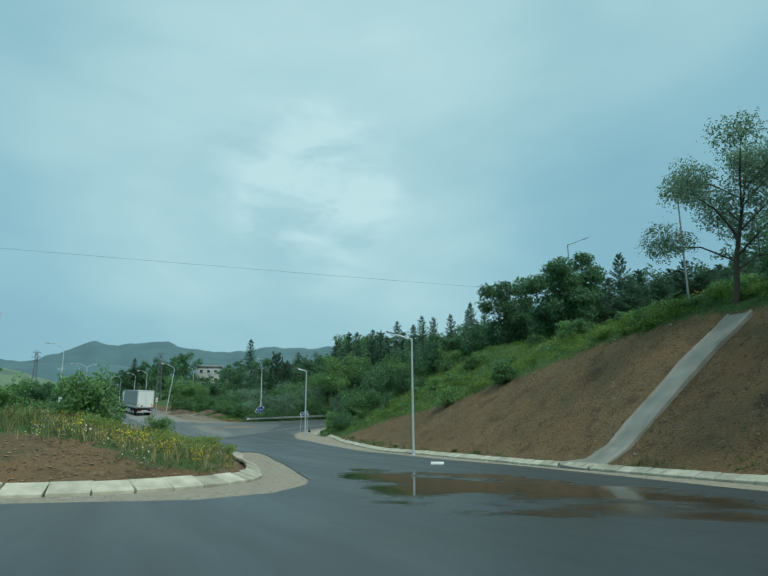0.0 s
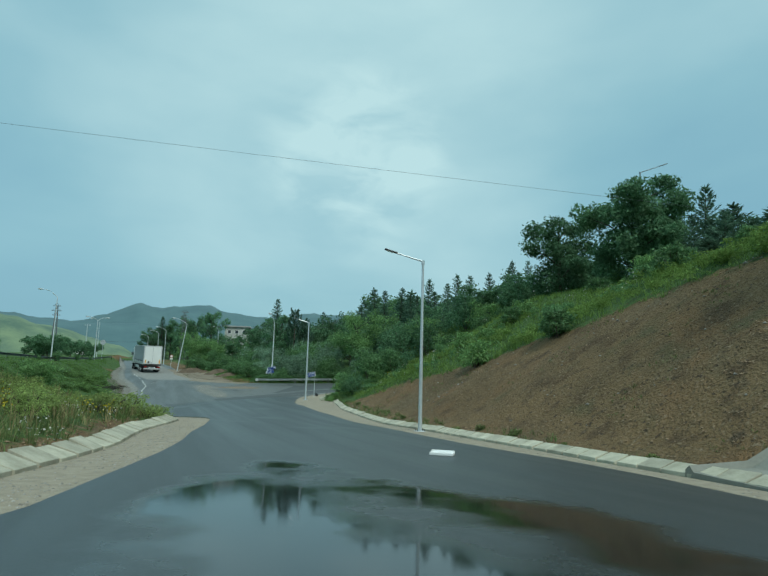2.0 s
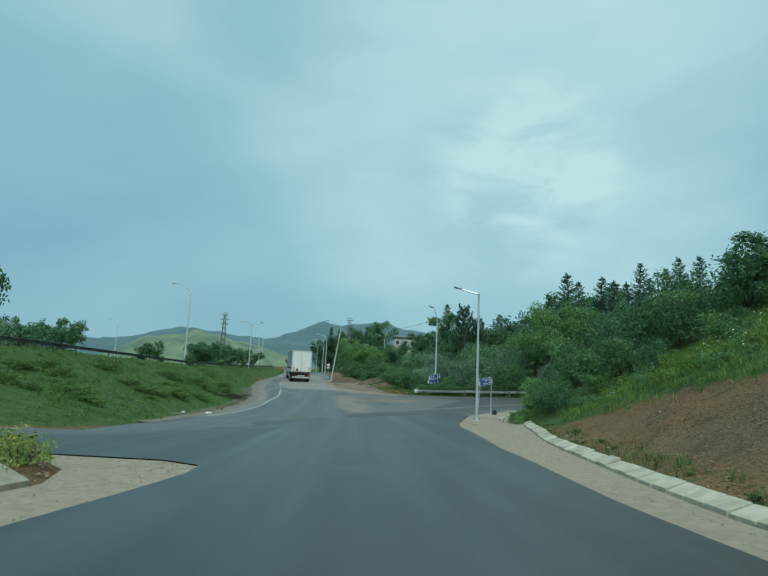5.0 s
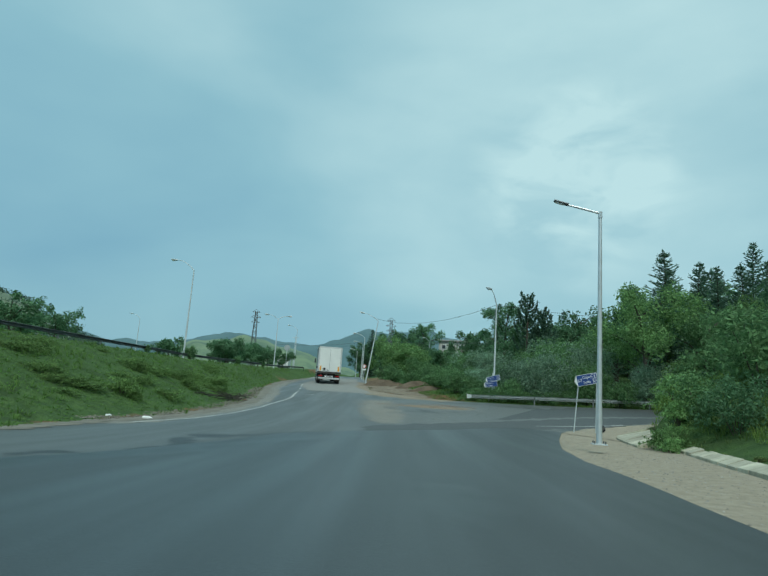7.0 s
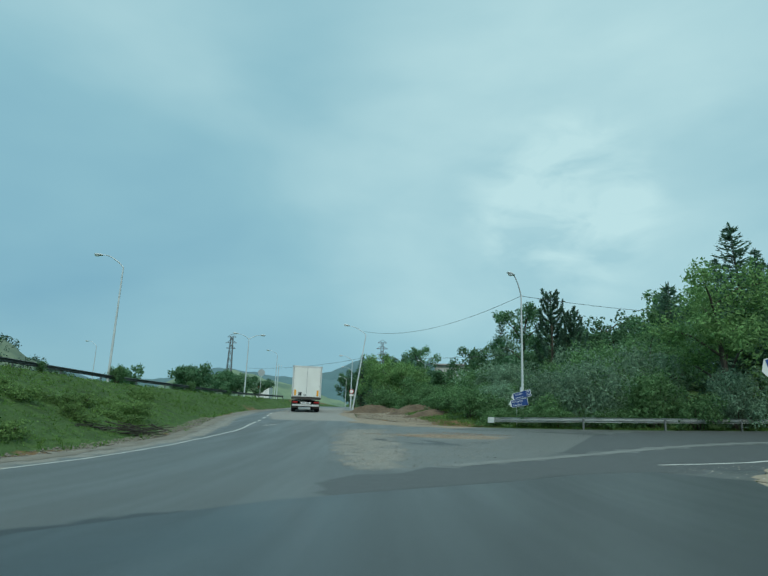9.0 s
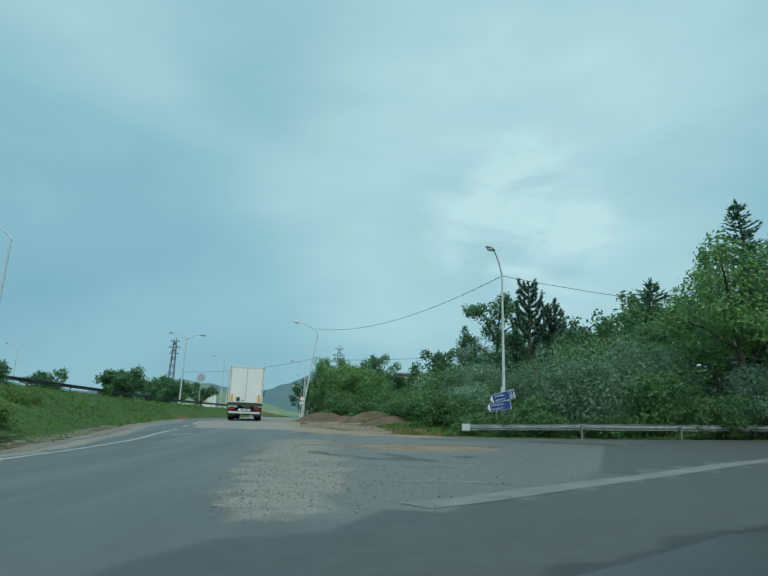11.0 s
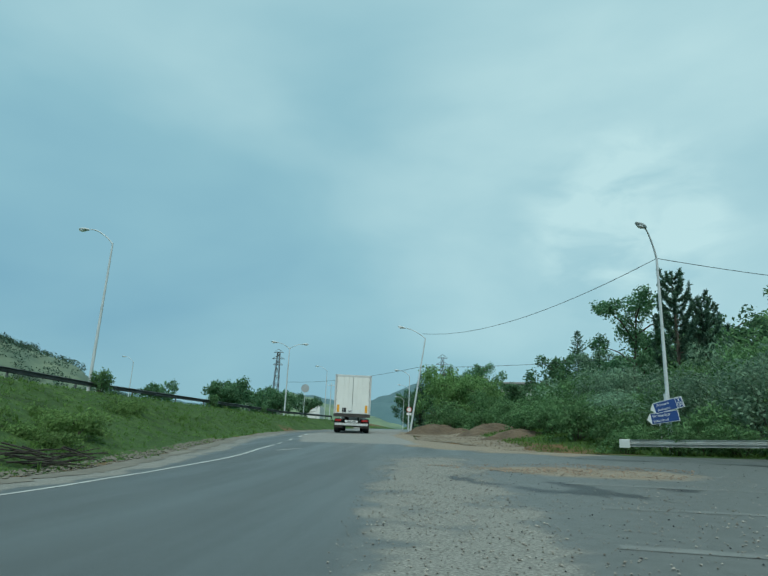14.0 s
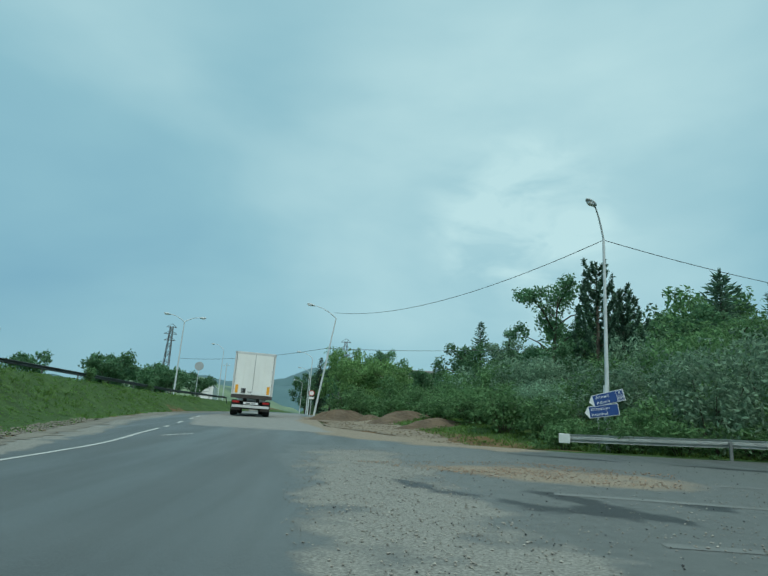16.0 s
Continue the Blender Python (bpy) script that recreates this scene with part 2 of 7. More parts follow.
M_RAIL = mat("weathered_guard_rail", (0.56, 0.60, 0.60), 0.5, 0.15, 0.25, 2, 30, 0.08)
M_RAILD = mat("dark_weathered_rail", (0.16, 0.18, 0.18), 0.6, 0.3, 0.3, 2, 30, 0.08)
M_LINE = mat("road_paint", (0.46, 0.47, 0.45), 0.8, 0, 0.35, 2.5, 30, 0.1)
M_WHITE = mat("white_foam", (0.80, 0.82, 0.82), 0.8, 0, 0.06, 8, 60, 0.15)
M_BARK = mat("bark", (0.088, 0.076, 0.060), 0.9, 0, 0.35, 4, 25, 0.6)
M_LEAF = leaf_mat("broad_leaves", (0.132, 0.258, 0.112))
M_LEAFL = leaf_mat("light_leaves", (0.180, 0.330, 0.124))
M_LEAFD = leaf_mat("dark_leaves", (0.112, 0.228, 0.118))
M_LEAFG = leaf_mat("greyish_leaves", (0.215, 0.345, 0.235))
M_NEEDLE = leaf_mat("needles", (0.118, 0.215, 0.148), 0.30, 0.2, 0.7, 0.35)
M_GRASS = leaf_mat("grass_blades", (0.140, 0.262, 0.072), 0.14, 0, 0.8, 0.55)
M_WEED = leaf_mat("weeds", (0.165, 0.225, 0.085), 0.35, 0, 0.7, 0.42)
M_BANKB = leaf_mat("bank_bushes", (0.140, 0.240, 0.080))
M_BANKW = leaf_mat("bank_weeds", (0.125, 0.225, 0.060), 0.30, 0, 0.8, 0.45)
M_CREST = leaf_mat("crest_weeds", (0.190, 0.305, 0.085), 0.32, 0, 0.8, 0.5)
M_DRY = leaf_mat("dry_stalks", (0.30, 0.26, 0.13), 0.4, 0, 0.7, 0.2)
M_YEL = leaf_mat("yellow_flowers", (0.50, 0.42, 0.04), 0.3, 0, 0.7, 0.2)
M_WFL = leaf_mat("white_flowers", (0.62, 0.62, 0.55), 0.2, 0, 0.7, 0.2)


def ground_mat():
    """Soil and grass, mixed by the sheet's own cover values with ragged edges."""
    m = bpy.data.materials.new("soil_and_grass")
    m.use_nodes = True
    nt = m.node_tree
    n, l = nt.nodes, nt.links
    b = n["Principled BSDF"]
    b.inputs["Roughness"].default_value = 0.95
    b.inputs["Specular IOR Level"].default_value = 0.2
    geo = n.new("ShaderNodeNewGeometry")

    def noise_at(scale, detail=5):
        q = n.new("ShaderNodeTexNoise")
        q.inputs["Scale"].default_value, q.inputs["Detail"].default_value = scale, detail
        l.new(geo.outputs["Position"], q.inputs["Vector"])
        return q.outputs["Fac"]

    def blend(f, a, c):
        q = n.new("ShaderNodeMix")
        q.data_type = "RGBA"
        for i, v in ((6, a), (7, c)):
            if isinstance(v, tuple):
                q.inputs[i].default_value = (*v, 1)
            else:
                l.new(v, q.inputs[i])
        l.new(f, q.inputs[0])
        return q.outputs[2]

    def span(f, a, c):
        q = n.new("ShaderNodeMapRange")
        q.inputs["From Min"].default_value, q.inputs["From Max"].default_value = a, c
        l.new(f, q.inputs["Value"])
        return q.outputs[0]

    broad, mid, fine = noise_at(0.35), noise_at(2.2), noise_at(14.0)
    soil = blend(span(broad, 0.35, 0.65), (0.134, 0.094, 0.050), (0.208, 0.136, 0.069))
    soil = blend(span(fine, 0.45, 0.75), soil, (0.225, 0.155, 0.085))
    soil = blend(span(mid, 0.58, 0.74), soil, (0.085, 0.062, 0.040))
    soil = blend(span(noise_at(.22, 6), 0.50, 0.66), soil, (0.160, 0.122, 0.070))
    soil = blend(span(noise_at(.30, 6), 0.52, 0.66), soil, (0.205, 0.124, 0.063))
    soil = blend(span(noise_at(.9, 7), 0.54, 0.70), soil, (0.105, 0.070, 0.040))
    soil = blend(span(noise_at(.55, 6), 0.60, 0.74), soil, (0.120, 0.105, 0.055))
    soil = blend(span(noise_at(9, 6), 0.58, 0.68), soil, (0.25, 0.185, 0.120))
    soil = blend(span(noise_at(6, 6), 0.60, 0.68), soil, (0.070, 0.050, 0.034))
    grass = blend(span(mid, 0.3, 0.7), (0.036, 0.078, 0.027), (0.104, 0.182, 0.050))
    grass = blend(span(noise_at(1.0, 7), 0.50, 0.66), grass, (0.046, 0.082, 0.030))
    grass = blend(span(broad, 0.3, 0.75), grass, (0.060, 0.118, 0.038))
    at = n.new("ShaderNodeAttribute")
    at.attribute_name = "cover"
    ad = n.new("ShaderNodeMath")
    ad.operation = "MULTIPLY_ADD"
    ad.inputs[1].default_value = 0.9
    l.new(mid, ad.inputs[0])
    l.new(at.outputs["Fac"], ad.inputs[2])
    cov = span(ad.outputs[0], 0.85, 1.05)
    l.new(blend(cov, soil, grass), b.inputs["Base Color"])
    bp = n.new("ShaderNodeBump")
    bp.inputs["Strength"].default_value, bp.inputs["Distance"].default_value = 1.0, 0.13
    hh = n.new("ShaderNodeMath")
    l.new(mid, hh.inputs[0])
    l.new(fine, hh.inputs[1])
    l.new(hh.outputs[0], bp.inputs["Height"])
    l.new(bp.outputs[0], b.inputs["Normal"])
    return m


M_GROUND = ground_mat()

# ---- the lie of the land ----
GY = [-60, -12, -2, 3, 6, 9, 12, 15, 18, 22, 24, 31, 39, 48, 54, 58, 62, 66, 70, 75, 84, 93.5, 104, 116, 130, 160, 240, 400]
GZ = [2.5, -0.3, -0.87, -1.1, -1.36, -1.51, -1.66, -1.8, -1.94, -2.1, -2.15, -2.36, -2.62, -2.82, -2.834, -2.83, -2.72, -2.55, -2.38, -2.1, -1.6, -1.0, -0.5, 0.0, 0.6, 1.8, 4.0, 6.0]
EDGE_R = [(13, -30), (12, -12), (11, -2), (10, 5), (9.1, 9.8), (8.1, 15), (7.1, 19.4), (6.3, 21.8), (5.4, 23.4), (4.4, 25.4), (3.45, 27.8), (2.35, 30.7), (1.05, 33.9), (.15, 36.2), (-1.5, 40.6), (-2.8, 43.6), (-4.4, 48.4), (-5.9, 52.4), (-6.9, 56), (-7.6, 60), (-8.0, 63.2)]
KERB_R = [(14.6, -30), (13.5, -12), (12.4, -2), (11.2, 6), (10.1, 11.5), (8.7, 16.8), (7.5, 20.5), (6.2, 24), (4.6, 28), (3.25, 31.5), (1.75, 35.1), (-.2, 41.2), (-1.8, 46.5), (-2.9, 51.5), (-3.6, 55), (-4.1, 58)]
EDGE_L = [(-60, -2), (-25, 4.5), (-12, 7), (-4.65, 8.37), (-1.51, 8.86), (-.4, 10.2), (-.05, 12.4), (-.25, 14.4), (-.88, 17), (-1.65, 20.3), (-2.5, 23.5), (-3.3, 26), (-4.25, 29.6), (-5.2, 32.7), (-5.85, 34.6), (-6.4, 35.6), (-7.3, 35.8), (-9.5, 34.9), (-14, 32.5), (-30, 26), (-60, 18)]
KERB_L = [(-25, 5.8), (-12, 8.2), (-5.3, 9.6), (-3.4, 10.4), (-2.2, 11.9), (-1.65, 13.4), (-1.65, 15.1), (-2.05, 17), (-2.65, 19.6), (-3.25, 21.8), (-3.95, 23.8), (-4.7, 26), (-5.3, 28.3), (-5.8, 30.5), (-6.4, 32.6), (-7.4, 33.8)]
MAIN_L = [(-60, 26), (-30, 33), (-18, 37.5), (-14.2, 40.5), (-16.8, 46), (-20, 53), (-22.4, 59), (-25.0, 65.2), (-27.5, 70.2), (-31.2, 76.6), (-35.5, 83), (-40.5, 92), (-46, 103), (-52, 115), (-60, 130), (-75, 158), (-100, 205)]
MAIN_R = [(-8.0, 63.2), (-7.5, 65.4), (-6.2, 68.6), (-4.2, 73), (0, 76), (8, 79.5), (25, 86), (60, 98)]
RAIL_R = [(60, 114), (25, 101), (8, 94.2), (-3.2, 89.4), (-10, 85.7), (-14, 84.2), (-17.6, 83.2)]
FAR_R = [(-20.5, 83), (-24.5, 85.6), (-29, 89.5), (-33, 97), (-36.0, 103.5), (-40.5, 112), (-47, 125), (-62, 152), (-85, 200)]
RAIL_L = [(-60, 33), (-36, 38.5), (-31, 44), (-31.0, 51.2), (-33.6, 57.7), (-37.5, 67.7), (-42.0, 79.5), (-47.4, 93.5), (-53.2, 108.5), (-60, 126), (-72, 155)]


def seg_dist(P, line):
    """Distance of each point of P to a polyline, and the side it lies on (+ to the line's right)."""
    best, side = np.full(len(P), 1e9), np.zeros(len(P))
    for a, b in zip(line, line[1:]):
        a, b = np.array(a, float), np.array(b, float)
        d = b - a
        u = np.clip(((P - a) @ d) / (d @ d), 0, 1)
        q = P - (a + u[:, None] * d)
        r = np.hypot(q[:, 0], q[:, 1])
        s = np.sign(d[1] * (P[:, 0] - a[0]) - d[0] * (P[:, 1] - a[1]))
        m = r < best - 1e-9
        best[m], side[m] = r[m], s[m]
    return best, side


def inside(P, poly):
    x, y = P[:, 0], P[:, 1]
    c = np.zeros(len(P), bool)
    for (x0, y0), (x1, y1) in zip(poly, poly[1:] + poly[:1]):
        k = (y0 > y) != (y1 > y)
        c ^= k & (x < (x1 - x0) * (y - y0) / ((y1 - y0) or 1e-9) + x0)
    return c


def sm(x, a, b):
    t = np.clip((x - a) / (b - a), 0, 1)
    return t * t * (3 - 2 * t)


def waves(P, s, k=0.0):
    x, y = P[:, 0] / s, P[:, 1] / s
    return (np.sin(x * 1.3 + 1.7 * np.sin(y * .9 + k)) + np.sin(y * 1.7 - 1.1 * np.sin(x * 1.4 + 2 + k)) + .6 * np.sin(2.9 * x + 2.3 * y + k)) / 2.6


def road_z(P):
    x, y = P[:, 0], P[:, 1]
    z = np.interp(y, GY, GZ)
    w = np.clip((y - 36) / 14, 0, 1) * np.clip((84 - y) / 14, 0, 1)
    return z + w * (0.035 * np.clip(x + 12, 0, 9) + 0.012 * np.clip(x + 12, -16, 0))


ISLAND = EDGE_L
HILL_POLY = KERB_R + [(-4.4, 61), (-5.0, 66.5), (-3.2, 72.2), (0, 75), (8, 78.5), (25, 85), (60, 97), (400, 200), (400, -30)]
BANK_POLY = [(-400, 20)] + MAIN_L + [(-400, 260)]
BACK_POLY = RAIL_R + FAR_R + [(-200, 420), (600, 420), (600, 250)]


def land_z(P):
    """Height of the land, roads and verges included."""
    P = np.asarray(P, float).reshape(-1, 2)
    x, y = P[:, 0], P[:, 1]
    z = road_z(P)
    # cutting on the right, steep where the drain runs and gentler further on
    inH = inside(P, HILL_POLY)
    d, _ = seg_dist(P, KERB_R)
    d2, _ = seg_dist(P, MAIN_R)
    steep = np.interp(y, [0, 24, 33, 42, 60], [.86, .84, .74, .66, .56])
    toe = np.interp(y, [0, 24, 33, 44, 51, 60], [1.2, 1.4, 1.6, 2.4, 1.6, 1.0])
    lim = np.interp(y, [0, 24, 33, 42, 60], [7.6, 7.6, 8.6, 10.5, 12])
    h = .22 * np.clip(d - .5, 0, toe - .5) + steep * np.clip(d - toe, 0, lim) + .27 * np.clip(d - toe - lim, 0, 16) + .10 * np.clip(d - toe - lim - 16, 0, 200)
    h = np.minimum(h, .62 * np.clip(d2 - 1.5, 0, 100))
    h += .16 * waves(P, 1.9) * sm(d, .8, 3) + .35 * waves(P, 6, 2) * sm(d, 2, 8)
    z = np.where(inH, z + np.clip(h, 0, 60), z)
    # embankment of the upper road on the left
    inB = inside(P, BANK_POLY)
    e, _ = seg_dist(P, MAIN_L)
    r, sr = seg_dist(P, RAIL_L)
    top = np.interp(y, [20, 51, 80, 108, 126, 155, 200], [.1, .27, .30, .92, 1.6, 2.9, 4.3])
    u = np.clip((e - 1.6) / np.maximum(e - 1.6 + r - .7, .1), 0, 1)
    u = np.where(sr < 0, 1.0, u)
    hb = (top - z) * np.clip(u, 0, 1) + .10 * waves(P, 2.3) * sm(e, 1.5, 4) * (u < .98)
    z = np.where(inB, z + hb, z)
    # mound between the two roads
    inI = inside(P, ISLAND)
    k, _ = seg_dist(P, KERB_L)
    k2, _ = seg_dist(P, EDGE_L)
    hm = np.minimum(.5 * np.clip(k - .5, 0, 9), .30 * np.clip(k2 - 1.6, 0, 30)) * .85
    hm = np.minimum(hm, 1.7) + .12 * waves(P, 1.4) * sm(k, .8, 2.5)
    z = np.where(inI, z + np.clip(hm, 0, 3) * sm(k2, 1.0, 2.4), z)
    # wooded ground behind the road
    inK = inside(P, BACK_POLY)
    kr, _ = seg_dist(P, RAIL_R)
    kf, _ = seg_dist(P, FAR_R)
    kk = np.minimum(kr, kf)
    hk = .10 * np.clip(kk - 2, 0, 60) + .13 * np.clip(x + 10, 0, 60) * sm(kk, 3, 22) + .02 * np.clip(kk - 20, 0, 300)
    hk += .15 * waves(P, 3.2) * sm(kk, 1, 4) - .25 * sm(kr, .8, 3) * (1 - sm(kr, 3, 8))
    z = np.where(inK, z + hk, z)
    far = np.hypot(x + 15, y - 60)
    z = z + (-3 - z) * sm(far, 250, 700)
    return z


def hz(x, y):
    return float(land_z([(x, y)])[0])


def resample(line, step):
    out = []
    for a, b in zip(line, line[1:]):
        a, b = Vector(a), Vector(b)
        k = max(1, int((b - a).length / step))
        out += [tuple(a.lerp(b, i / k)) for i in range(k)]
    return out + [tuple(line[-1])]


def smooth_line(line, step):
    """A Catmull-Rom run through the points, sampled evenly."""
    pts = [Vector(p) for p in line]
    ext = [2 * pts[0] - pts[1]] + pts + [2 * pts[-1] - pts[-2]]
    out = []
    for p0, p1, p2, p3 in zip(ext, ext[1:], ext[2:], ext[3:]):
        k = max(2, int((p2 - p1).length / step))
        for i in range(k):
            t = i / k
            out.append(.5 * ((2 * p1) + (p2 - p0) * t + (2 * p0 - 5 * p1 + 4 * p2 - p3) * t * t + (3 * p1 - p0 - 3 * p2 + p3) * t ** 3))
    return [tuple(p) for p in out + [pts[-1]]]


def mesh_ob(name, verts, faces, material, smooth=False):
    me = bpy.data.meshes.new(name)
    me.from_pydata([tuple(v) for v in verts], [], [tuple(f) for f in faces])
    me.materials.append(material)
    if smooth:
        me.polygons.foreach_set("use_smooth", [True] * len(me.polygons))
    me.update()
    return new(name, me)


def triangulated(points, lines, poly=None):
    """A triangulation of plan points with break lines; with poly, the part inside it alone."""
    pts, edges = [Vector(p) for p in points], []
    for ln in lines:
        base = len(pts)
        pts += [Vector(p) for p in ln]
        edges += [(base + i, base + i + 1) for i in range(len(ln) - 1)]
    v, _, f, *_ = delaunay_2d_cdt(pts, edges, [], 0, 1e-4)
    v = np.array([tuple(p) for p in v])
    f = [t for t in f if len(t) == 3]
    if poly is not None:
        c = np.array([v[list(t)].mean(0) for t in f])
        keep = inside(c, poly)
        f = [t for t, k in zip(f, keep) if k]
    return v, f


def sheet(name, poly, lift, material, step=1.0, smooth=True, ragged=0.0, seed=1, values=None):
    """A surface that follows the land inside an outline."""
    rnd = random.Random(seed)
    out = resample(poly + poly[:1], step * .5 if ragged else step)[:-1]
    if ragged:
        out = [(x + rnd.uniform(-ragged, ragged), y + rnd.uniform(-ragged, ragged)) for x, y in out]
    xs, ys = [p[0] for p in out], [p[1] for p in out]
    gx, gy = np.meshgrid(np.arange(min(xs), max(xs), step), np.arange(min(ys), max(ys), step))
    G = np.c_[gx.ravel(), gy.ravel()] + .01
    G = G[inside(G, out)]
    dd, _ = seg_dist(G, out + out[:1])
    G = G[dd > step * .35]
    v, f = triangulated([tuple(p) for p in G], [out + out[:1]], out)
    z = land_z(v) + lift
    ob = mesh_ob(name, np.c_[v, z], f, material, smooth)
    for key, fn in (values or {}).items():
        at = ob.data.attributes.new(key, "FLOAT", "POINT")
        at.data.foreach_set("value", fn(v).astype(np.float32))
    return ob


def soft(P, poly, w):
    """1 inside an outline, 0 outside, blurred over w metres."""
    d, _ = seg_dist(P, poly + poly[:1])
    return sm(np.where(inside(P, poly), d, -d), -w, w)


def along(P, line, r, w):
    """1 along a line, fading from r to r + w metres."""
    return 1 - sm(seg_dist(P, line)[0], r, r + w)


# ---- ground ----


def cover_at(P):
    """How far grass covers the soil, 0 to 1."""
    P = np.asarray(P, float)
    x, y = P[:, 0], P[:, 1]
    c = np.ones(len(P))
    inH = inside(P, HILL_POLY)
    d, _ = seg_dist(P, KERB_R)
    lim = np.interp(y, [0, 10, 24, 33, 42, 50, 58], [7.6, 8.8, 8.3, 7.5, 6.0, 4.0, -1])
    w = .9 * waves(P, 2.6, 1)
    bare = sm(d, .4, .9) * (1 - sm(d + w, lim - .9, lim + 1.0))
    c = np.where(inH, 1 - bare, c)
    inI = inside(P, ISLAND)
    k, _ = seg_dist(P, KERB_L)
    bi = (1 - sm(k + .5 * w, 4.6, 6.4)) * (1 - sm(y + .5 * x, 9, 13)) + .7 * (1 - sm(k + .4 * w, 1.0, 1.7)) + (1 - sm(k, .5, .9))
    c = np.where(inI, 1 - np.clip(bi, 0, 1), c)
    inB = inside(P, BANK_POLY)
    e, _ = seg_dist(P, MAIN_L)
    c = np.where(inB, sm(e + .6 * waves(P, 1.3), .4, 1.3), c)
    inK = inside(P, BACK_POLY)
    kf, _ = seg_dist(P, FAR_R)
    c = np.where(inK, sm(kf + .8 * waves(P, 1.9), 2.0, 5.0), c)
    return c


def build_ground():
    xs = np.r_[[-2600, -1700, -1100, -750, -520, -380, -280, -210, -160], np.arange(-130, -70, 6), np.arange(-70, -46, 3), np.arange(-46, 28, 1.0), np.arange(28, 60, 3), np.arange(60, 130, 8), [140, 180, 240, 330, 480, 700, 1100, 1700, 2600]]
    ys = np.r_[[-2600, -1500, -900, -500, -280, -150, -90, -60], np.arange(-40, -10, 5), np.arange(-10, 0, 2.5), np.arange(0, 112, 1.0), np.arange(112, 150, 3), np.arange(150, 260, 9), [270, 320, 400, 520, 700, 1000, 1500, 2600]]
    gx, gy = np.meshgrid(xs, ys)
    G = np.c_[gx.ravel(), gy.ravel()].astype(float) + .017
    lines = [resample(smooth_line(q, 1.2), 1.2) for q in (KERB_R, KERB_L)]
    off = [[(x + .62, y + .22) for x, y in lines[0]]]
    ml = resample(MAIN_L, 2.0)
    rl = resample(RAIL_L, 2.0)
    allb = lines + off + [ml, rl]
    for q in allb:
        dd, _ = seg_dist(G, q)
        G = G[dd > .45]
    v, f = triangulated([tuple(p) for p in G], allb)
    paved = np.logical_or.reduce([inside(v, q) for q in (FRESH, OLD, SHOULDER_R, SHOULDER_L)])
    z = land_z(v) + np.where(paved, -.05, .012)
    ob = mesh_ob("ground", np.c_[v, z], f, M_GROUND, True)
    at = ob.data.attributes.new("cover", "FLOAT", "POINT")
    at.data.foreach_set("value", cover_at(v).astype(np.float32))
    tagged(ob, "grassy ground with bare brown soil on the cut bank", "ground", kind="structure")


SEAM = [(-8.0, 63.2), (-9.6, 64.4), (-11.0, 63.4), (-12.7, 60.6), (-14.2, 58), (-14.6, 54.5), (-13.6, 50), (-12.8, 46), (-12.4, 41.5), (-12.9, 38)]
FRESH = EDGE_R + SEAM[1:] + list(reversed([p for p in EDGE_L if p[0] > -10 or p[1] < 9])) + [(-60, -30)]
OLD = MAIN_L + list(reversed(FAR_R)) + [(-17.6, 82.7), (-14, 83.7), (-10, 85.2), (-3.2, 88.9), (8, 93.7), (25, 100.5), (60, 113.5), (60, 98), (25, 86), (8, 79.5), (0, 76), (-4.2, 73), (-6.2, 68.6), (-7.5, 65.4)] + SEAM + [(-14, 32.5), (-30, 26), (-60, 18)]
SHOULDER_R = [(-7.4, 64.8)] + list(reversed(EDGE_R)) + KERB_R + [(-4.6, 61), (-5.6, 63.6)]
SHOULDER_L = [p for p in EDGE_L if p[0] > -10] + list(reversed([p for p in KERB_L if p[0] > -13]))
build_ground()
PUDDLE = [(-.1, 12.6), (.1, 16), (.1, 19.8), (1.2, 20.4), (2.6, 19.4), (4.6, 17.4), (5.6, 15.2), (7.6, 11.4), (8.6, 8.2), (7, 5), (3.4, 5.6), (1, 8.2)]
DAMP = [(-4, 40), (-2.2, 37), (.6, 31), (2.8, 26), (4.6, 22), (6.4, 16), (8, 10), (7, 3), (2, 4), (0, 10), (.2, 18), (-1, 24), (-2.6, 30), (-5, 36)]
WORN = [(-14.6, 62.9), (-13.5, 64.6), (-12.8, 66), (-12.35, 68.7), (-12.2, 72.5), (-12.0, 79.5), (-15.8, 80.8), (-19, 81), (-24.5, 78.5), (-22.4, 73.6), (-19.2, 69), (-16.6, 64.2)]
RELAID = [(-11.95, 79.4), (-12.15, 72.5), (-12.3, 68.8), (-10.2, 72.0), (-7.4, 76), (-3, 80.5), (8, 87), (20, 92), (20, 98), (8, 93.2), (-3.2, 88.6), (-10, 85)]
CHIPS = [(-15.4, 62.2), (-17.0, 64.7), (-18.6, 67.6), (-19.9, 69.8), (-21.8, 73.4), (-23.6, 77.4), (-22.0, 79), (-20.2, 75.9), (-17.8, 70.9), (-15.8, 66.9), (-14.4, 63.4)]
SMOOTH = [(-14.9, 61.2), (-14.2, 63.2), (-13.2, 65.1), (-12.2, 67.1), (-11.0, 69.2), (-8.4, 73.4), (-4.6, 77.6), (-3.6, 75.2), (-6.2, 68.6), (-7.5, 65.4), (-9.6, 64.4), (-11, 63.4), (-12.7, 60.6), (-14.2, 58)]
SPILL = [(-20.8, 75.4), (-18.6, 77.2), (-15.4, 76.9), (-14.4, 75.2), (-15.4, 73.9), (-18.6, 73.9)]
